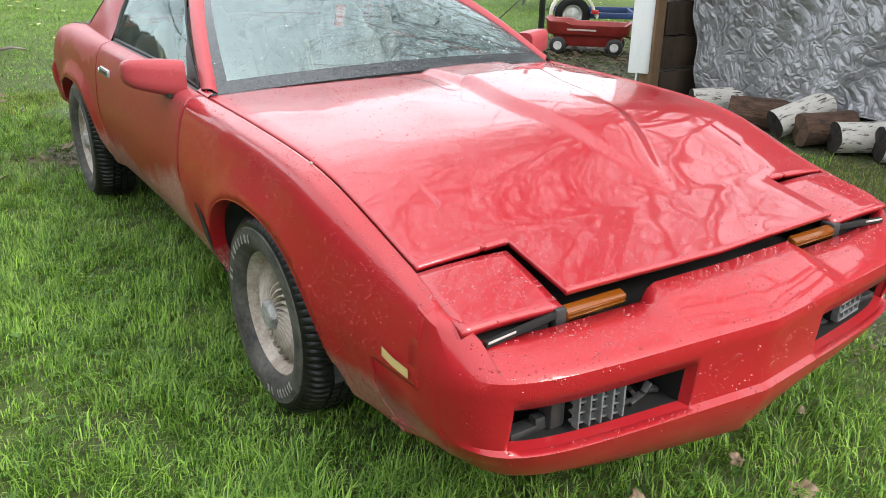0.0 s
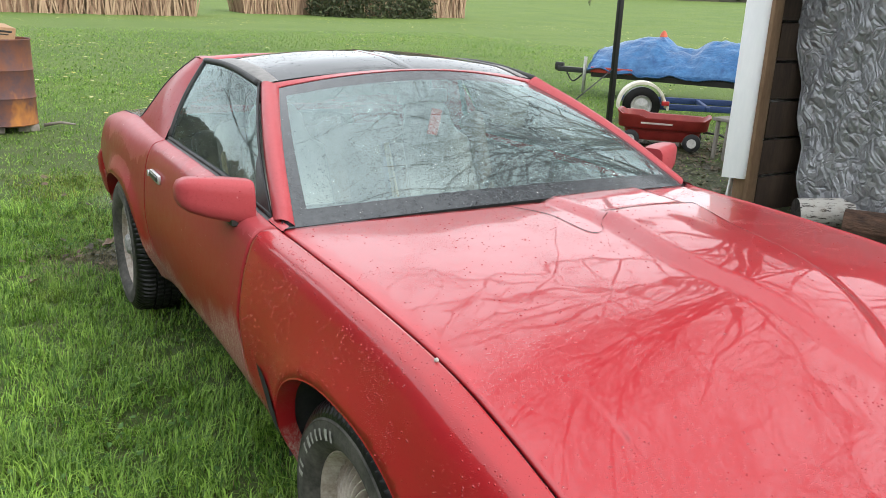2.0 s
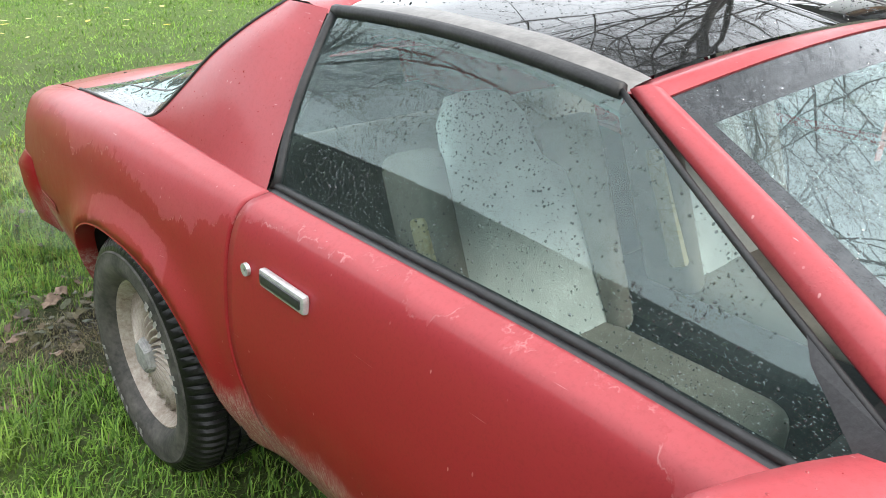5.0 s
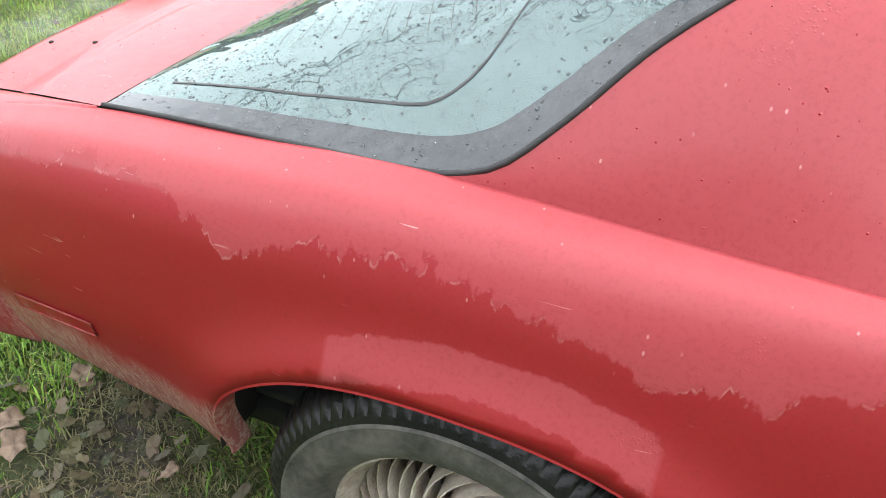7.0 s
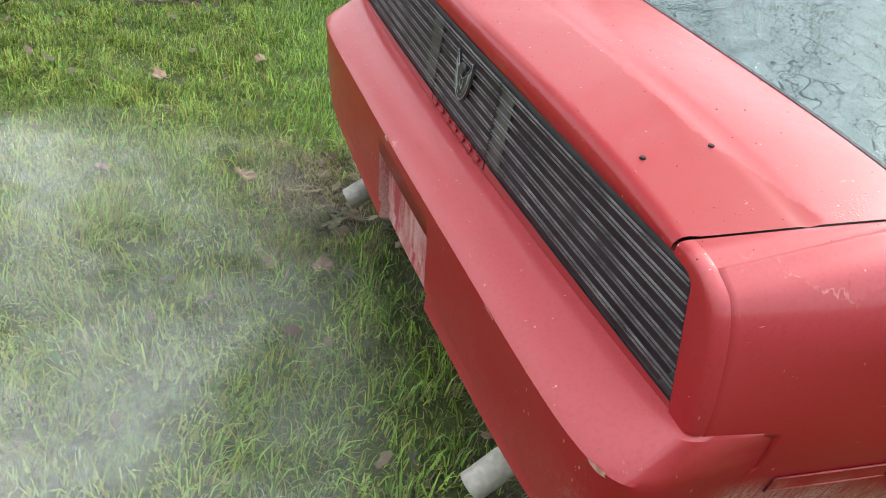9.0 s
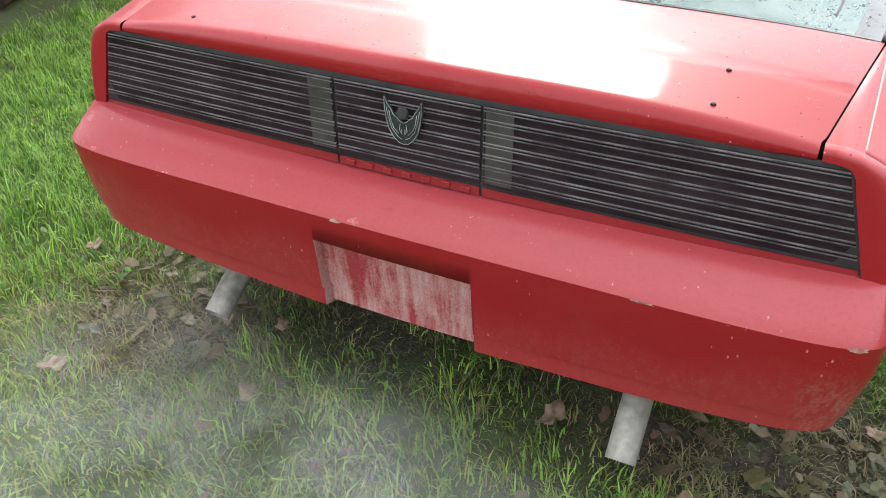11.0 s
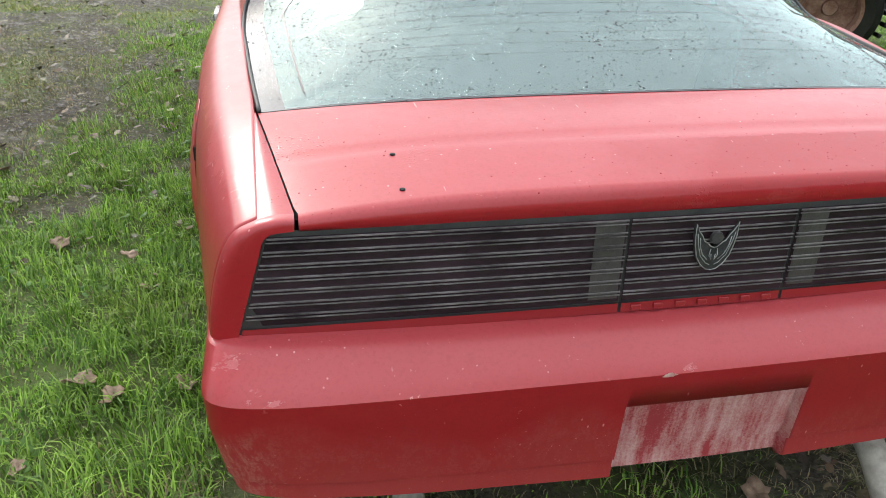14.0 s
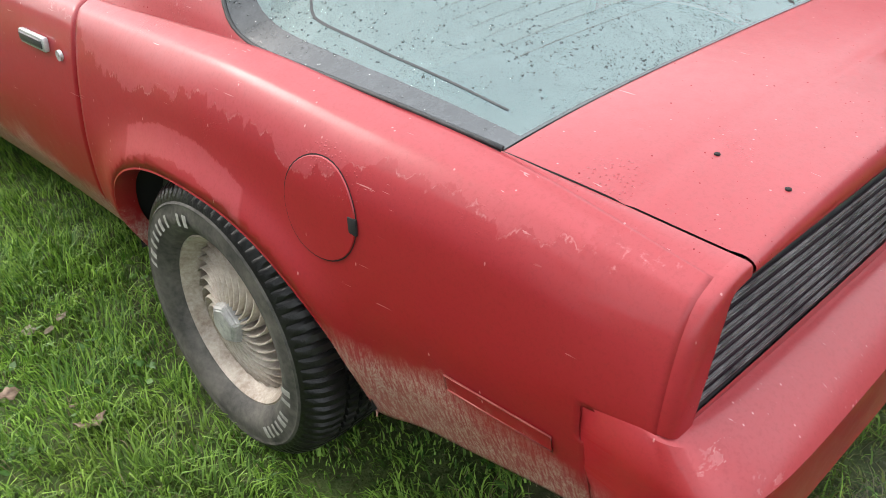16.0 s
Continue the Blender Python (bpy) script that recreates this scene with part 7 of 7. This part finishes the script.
rng = np.random.default_rng(11)
pts = [(x, y, .012 + .02 * r) for x, y, r in zip(rng.uniform(-3, 3, 9000), rng.uniform(-1.8, 4.6, 9000), rng.random(9000)) if noise.noise((x * 1.3, y * 1.3, 7)) > .12 and bare(x, y) < .5]
flat_leaves("clover", pts, CLOVER, .011, "low clover among the grass", "clover", 12, .5)
DEADLEAF = leaf_blade_mat("dead_leaf_brown", (.03, .018, .012), (.17, .105, .065), .1)
pts = []
for cx, cy, rx, ry, n in ((4.3, 4.3, 1.6, 1.2, 2600), (5.4, 5.3, 1.4, 1.1, 2200), (3.2, 4.1, .8, .75, 2000), (3.8, 3.0, .6, .8, 400), (-.9, 3.35, .5, .45, 90), (.75, 3.5, .3, .22, 60), (.1, 3.55, .7, .3, 16), (-.75, 3.45, .3, .25, 60), (4.0, 1.0, .7, 1.6, 250)):
    for _ in range(n):
        a, r = rng.random() * 6.28, rng.random() ** .5
        pts.append((cx + rx * r * math.cos(a), cy + ry * r * math.sin(a), .004 + .02 * rng.random()))
for x, y in zip(rng.uniform(-1.2, 3.2, 170), rng.uniform(3.7, 5.6, 170)):
    pts.append((x, y, .03 + .02 * rng.random()))
for x, y in zip(rng.uniform(1.0, 3.0, 700), rng.uniform(-4.5, 2.2, 700)):
    pts.append((x, y, .012 + .02 * rng.random()))
flat_leaves("leaf_litter", pts, DEADLEAF, .018, "brown dead leaves matted on the bare soil", "leaf litter", 13, .55, 8)
pts = [(x, y, .03) for x, y in zip(rng.uniform(-15, 34, 7000), rng.uniform(9, 46, 7000)) if noise.noise((x * .12, y * .12, 3)) > -.05]
flat_leaves("dandelion_flowers", pts, leaf_blade_mat("dandelion_yellow", (.7, .55, .04), (.75, .72, .4)), .035, "yellow dandelion flowers dotting the far lawn", "dandelion", 14, .1)

# small wet stones pressed into the thin grass
stone_v, stone_f = [], []
for x, y in zip(rng.uniform(1.1, 3.0, 9000), rng.uniform(-4.0, 1.8, 9000)):
    if bare(x, y) < .25 + .4 * rng.random():
        continue
    r, b = .004 + .010 * rng.random() ** 2, len(stone_v)
    q = 1 + .5 * rng.normal(size=6) * .5
    stone_v += [(x + r * q[0], y, .004), (x, y + r * q[1], .004), (x - r * q[2], y, .004), (x, y - r * q[3], .004), (x, y, .004 + r * .6)]
    stone_f += [(b + k, b + (k + 1) % 4, b + 4) for k in range(4)]
me = bpy.data.meshes.new("gravel")
me.from_pydata(stone_v, [], stone_f)
me.materials.append(island_mat("wet_grey_stone", (.04, .036, .032), (.19, .175, .155), .6))
tagged(new("gravel", me), "small grey stones pressed into bare soil", "gravel", kind="stuff")

# exhaust steam drifting low over the grass behind the car
def steam_mat():
    m = bpy.data.materials.new("exhaust_steam")
    m.use_nodes = True
    t = m.node_tree
    t.nodes.remove(t.nodes["Principled BSDF"])
    clear, white, lit, both, mix = nd(m, "BsdfTransparent"), nd(m, "BsdfDiffuse"), nd(m, "BsdfTranslucent"), nd(m, "MixShader"), nd(m, "MixShader")
    white.inputs[0].default_value = lit.inputs[0].default_value = (.85, .86, .87, 1)
    both.inputs[0].default_value = .5
    ln(m, white.outputs[0], both.inputs[1])
    ln(m, lit.outputs[0], both.inputs[2])
    at_ = nd(m, "Attribute")
    at_.attribute_name = "wisp"
    wisp = tex_noise(m, coords(m, (1, 1, 1)), 5.0, 6, .62)
    ln(m, arith(m, "MULTIPLY", at_.outputs["Fac"], ramp(m, wisp, .30, .62)), mix.inputs[0])
    ln(m, clear.outputs[0], mix.inputs[1])
    ln(m, both.outputs[0], mix.inputs[2])
    ln(m, mix.outputs[0], t.nodes["Material Output"].inputs[0])
    return m


STEAM = steam_mat()
for k, (cx, cy, z, rx, ry) in enumerate(((.1, 4.36, .10, 1.15, .76), (.2, 4.45, .26, 1.1, .78))):
    rows, dens = [], []
    for j in range(41):
        row = []
        for i in range(51):
            u, v = -1 + 2 * i / 50, -1 + 2 * j / 40
            x, y = cx + rx * u, cy + ry * v
            row.append((x, y, z + .05 * noise.noise((x * 3, y * 3, k * 5.3)) + .03 * noise.noise((x * 7, y * 7, k * 3.1))))
            q = max(0.0, 1 - u * u - v * v)
            dens.append(.26 * min(1.0, 1.6 * q * q * (3 - 2 * q)) * max(0.0, min(1.0, .7 + 1.2 * noise.noise((x * 1.6, y * 1.6, k * 1.7)))))
        rows.append(row)
    puff = part("exhaust_steam", sheet(rows), STEAM, sharp=3)
    at = puff.data.attributes.new("wisp", "FLOAT", "POINT")
    at.data.foreach_set("value", dens)
    tagged(puff, "thin white exhaust steam drifting over the grass", "steam", kind="stuff")

# single dead leaves that lie on the grass
LEAF_PALE = varied("pale_dead_leaf", (.10, .062, .04), (.30, .21, .145), 26, .7)


def dead_leaf():
    bm = bmesh.new()
    n = 16
    ring, inner_ = [], []
    for k in range(n):
        a = 2 * math.pi * k / n
        r = .05 * (.62 + .28 * abs(math.cos(a)) + .16 * math.cos(5 * a))
        ring.append(bm.verts.new((r * math.cos(a), r * math.sin(a), .010 + .010 * math.sin(2 * a + .6) + .005 * (k % 2))))
        inner_.append(bm.verts.new((r * .5 * math.cos(a), r * .5 * math.sin(a), .007 + .006 * math.sin(2 * a))))
    c = bm.verts.new((0, 0, .004))
    for k in range(n):
        j = (k + 1) % n
        bm.faces.new((ring[k], ring[j], inner_[j], inner_[k]))
        bm.faces.new((inner_[k], inner_[j], c))
    ob = part("dead_leaf", bm, LEAF_PALE)
    thick(ob, .001)
    return tagged(ob, "curled brown dead leaf lying on the grass", "leaf", "dead leaves")


LEAVES = ((1.28, 2.80), (1.18, 2.88), (1.0, 2.85), (1.256, 2.03), (1.35, 3.13), (1.15, 2.29), (.16, -1.06), (-.22, -1.03), (.20, -1.25), (.55, -1.0), (.86, 3.89), (1.62, 3.33), (1.2, 3.43),
          (-.77, 3.25), (-.95, 3.23), (-1.04, 3.40), (-.85, 3.6), (.36, 3.75), (-.62, 3.62), (-.80, 3.66), (1.9, 1.1), (1.5, 1.9), (-2.0, 1.2), (-1.8, 3.9), (.9, 4.3), (1.6, 4.1), (-1.3, 3.05), (.45, 3.5), (-.3, 3.5), (2.2, .6), (1.3, -.6), (1.8, 3.7))
first = dead_leaf()
first.matrix_basis = pose(*LEAVES[0], .02, 10, -8, 30)
for i, (x, y) in enumerate(LEAVES[1:]):
    s = .42 + .5 * random.random()
    copy_thing(first, pose(x, y, .018, random.uniform(-20, 20), random.uniform(-20, 20), random.uniform(0, 360)) @ Matrix.Scale(s, 4))
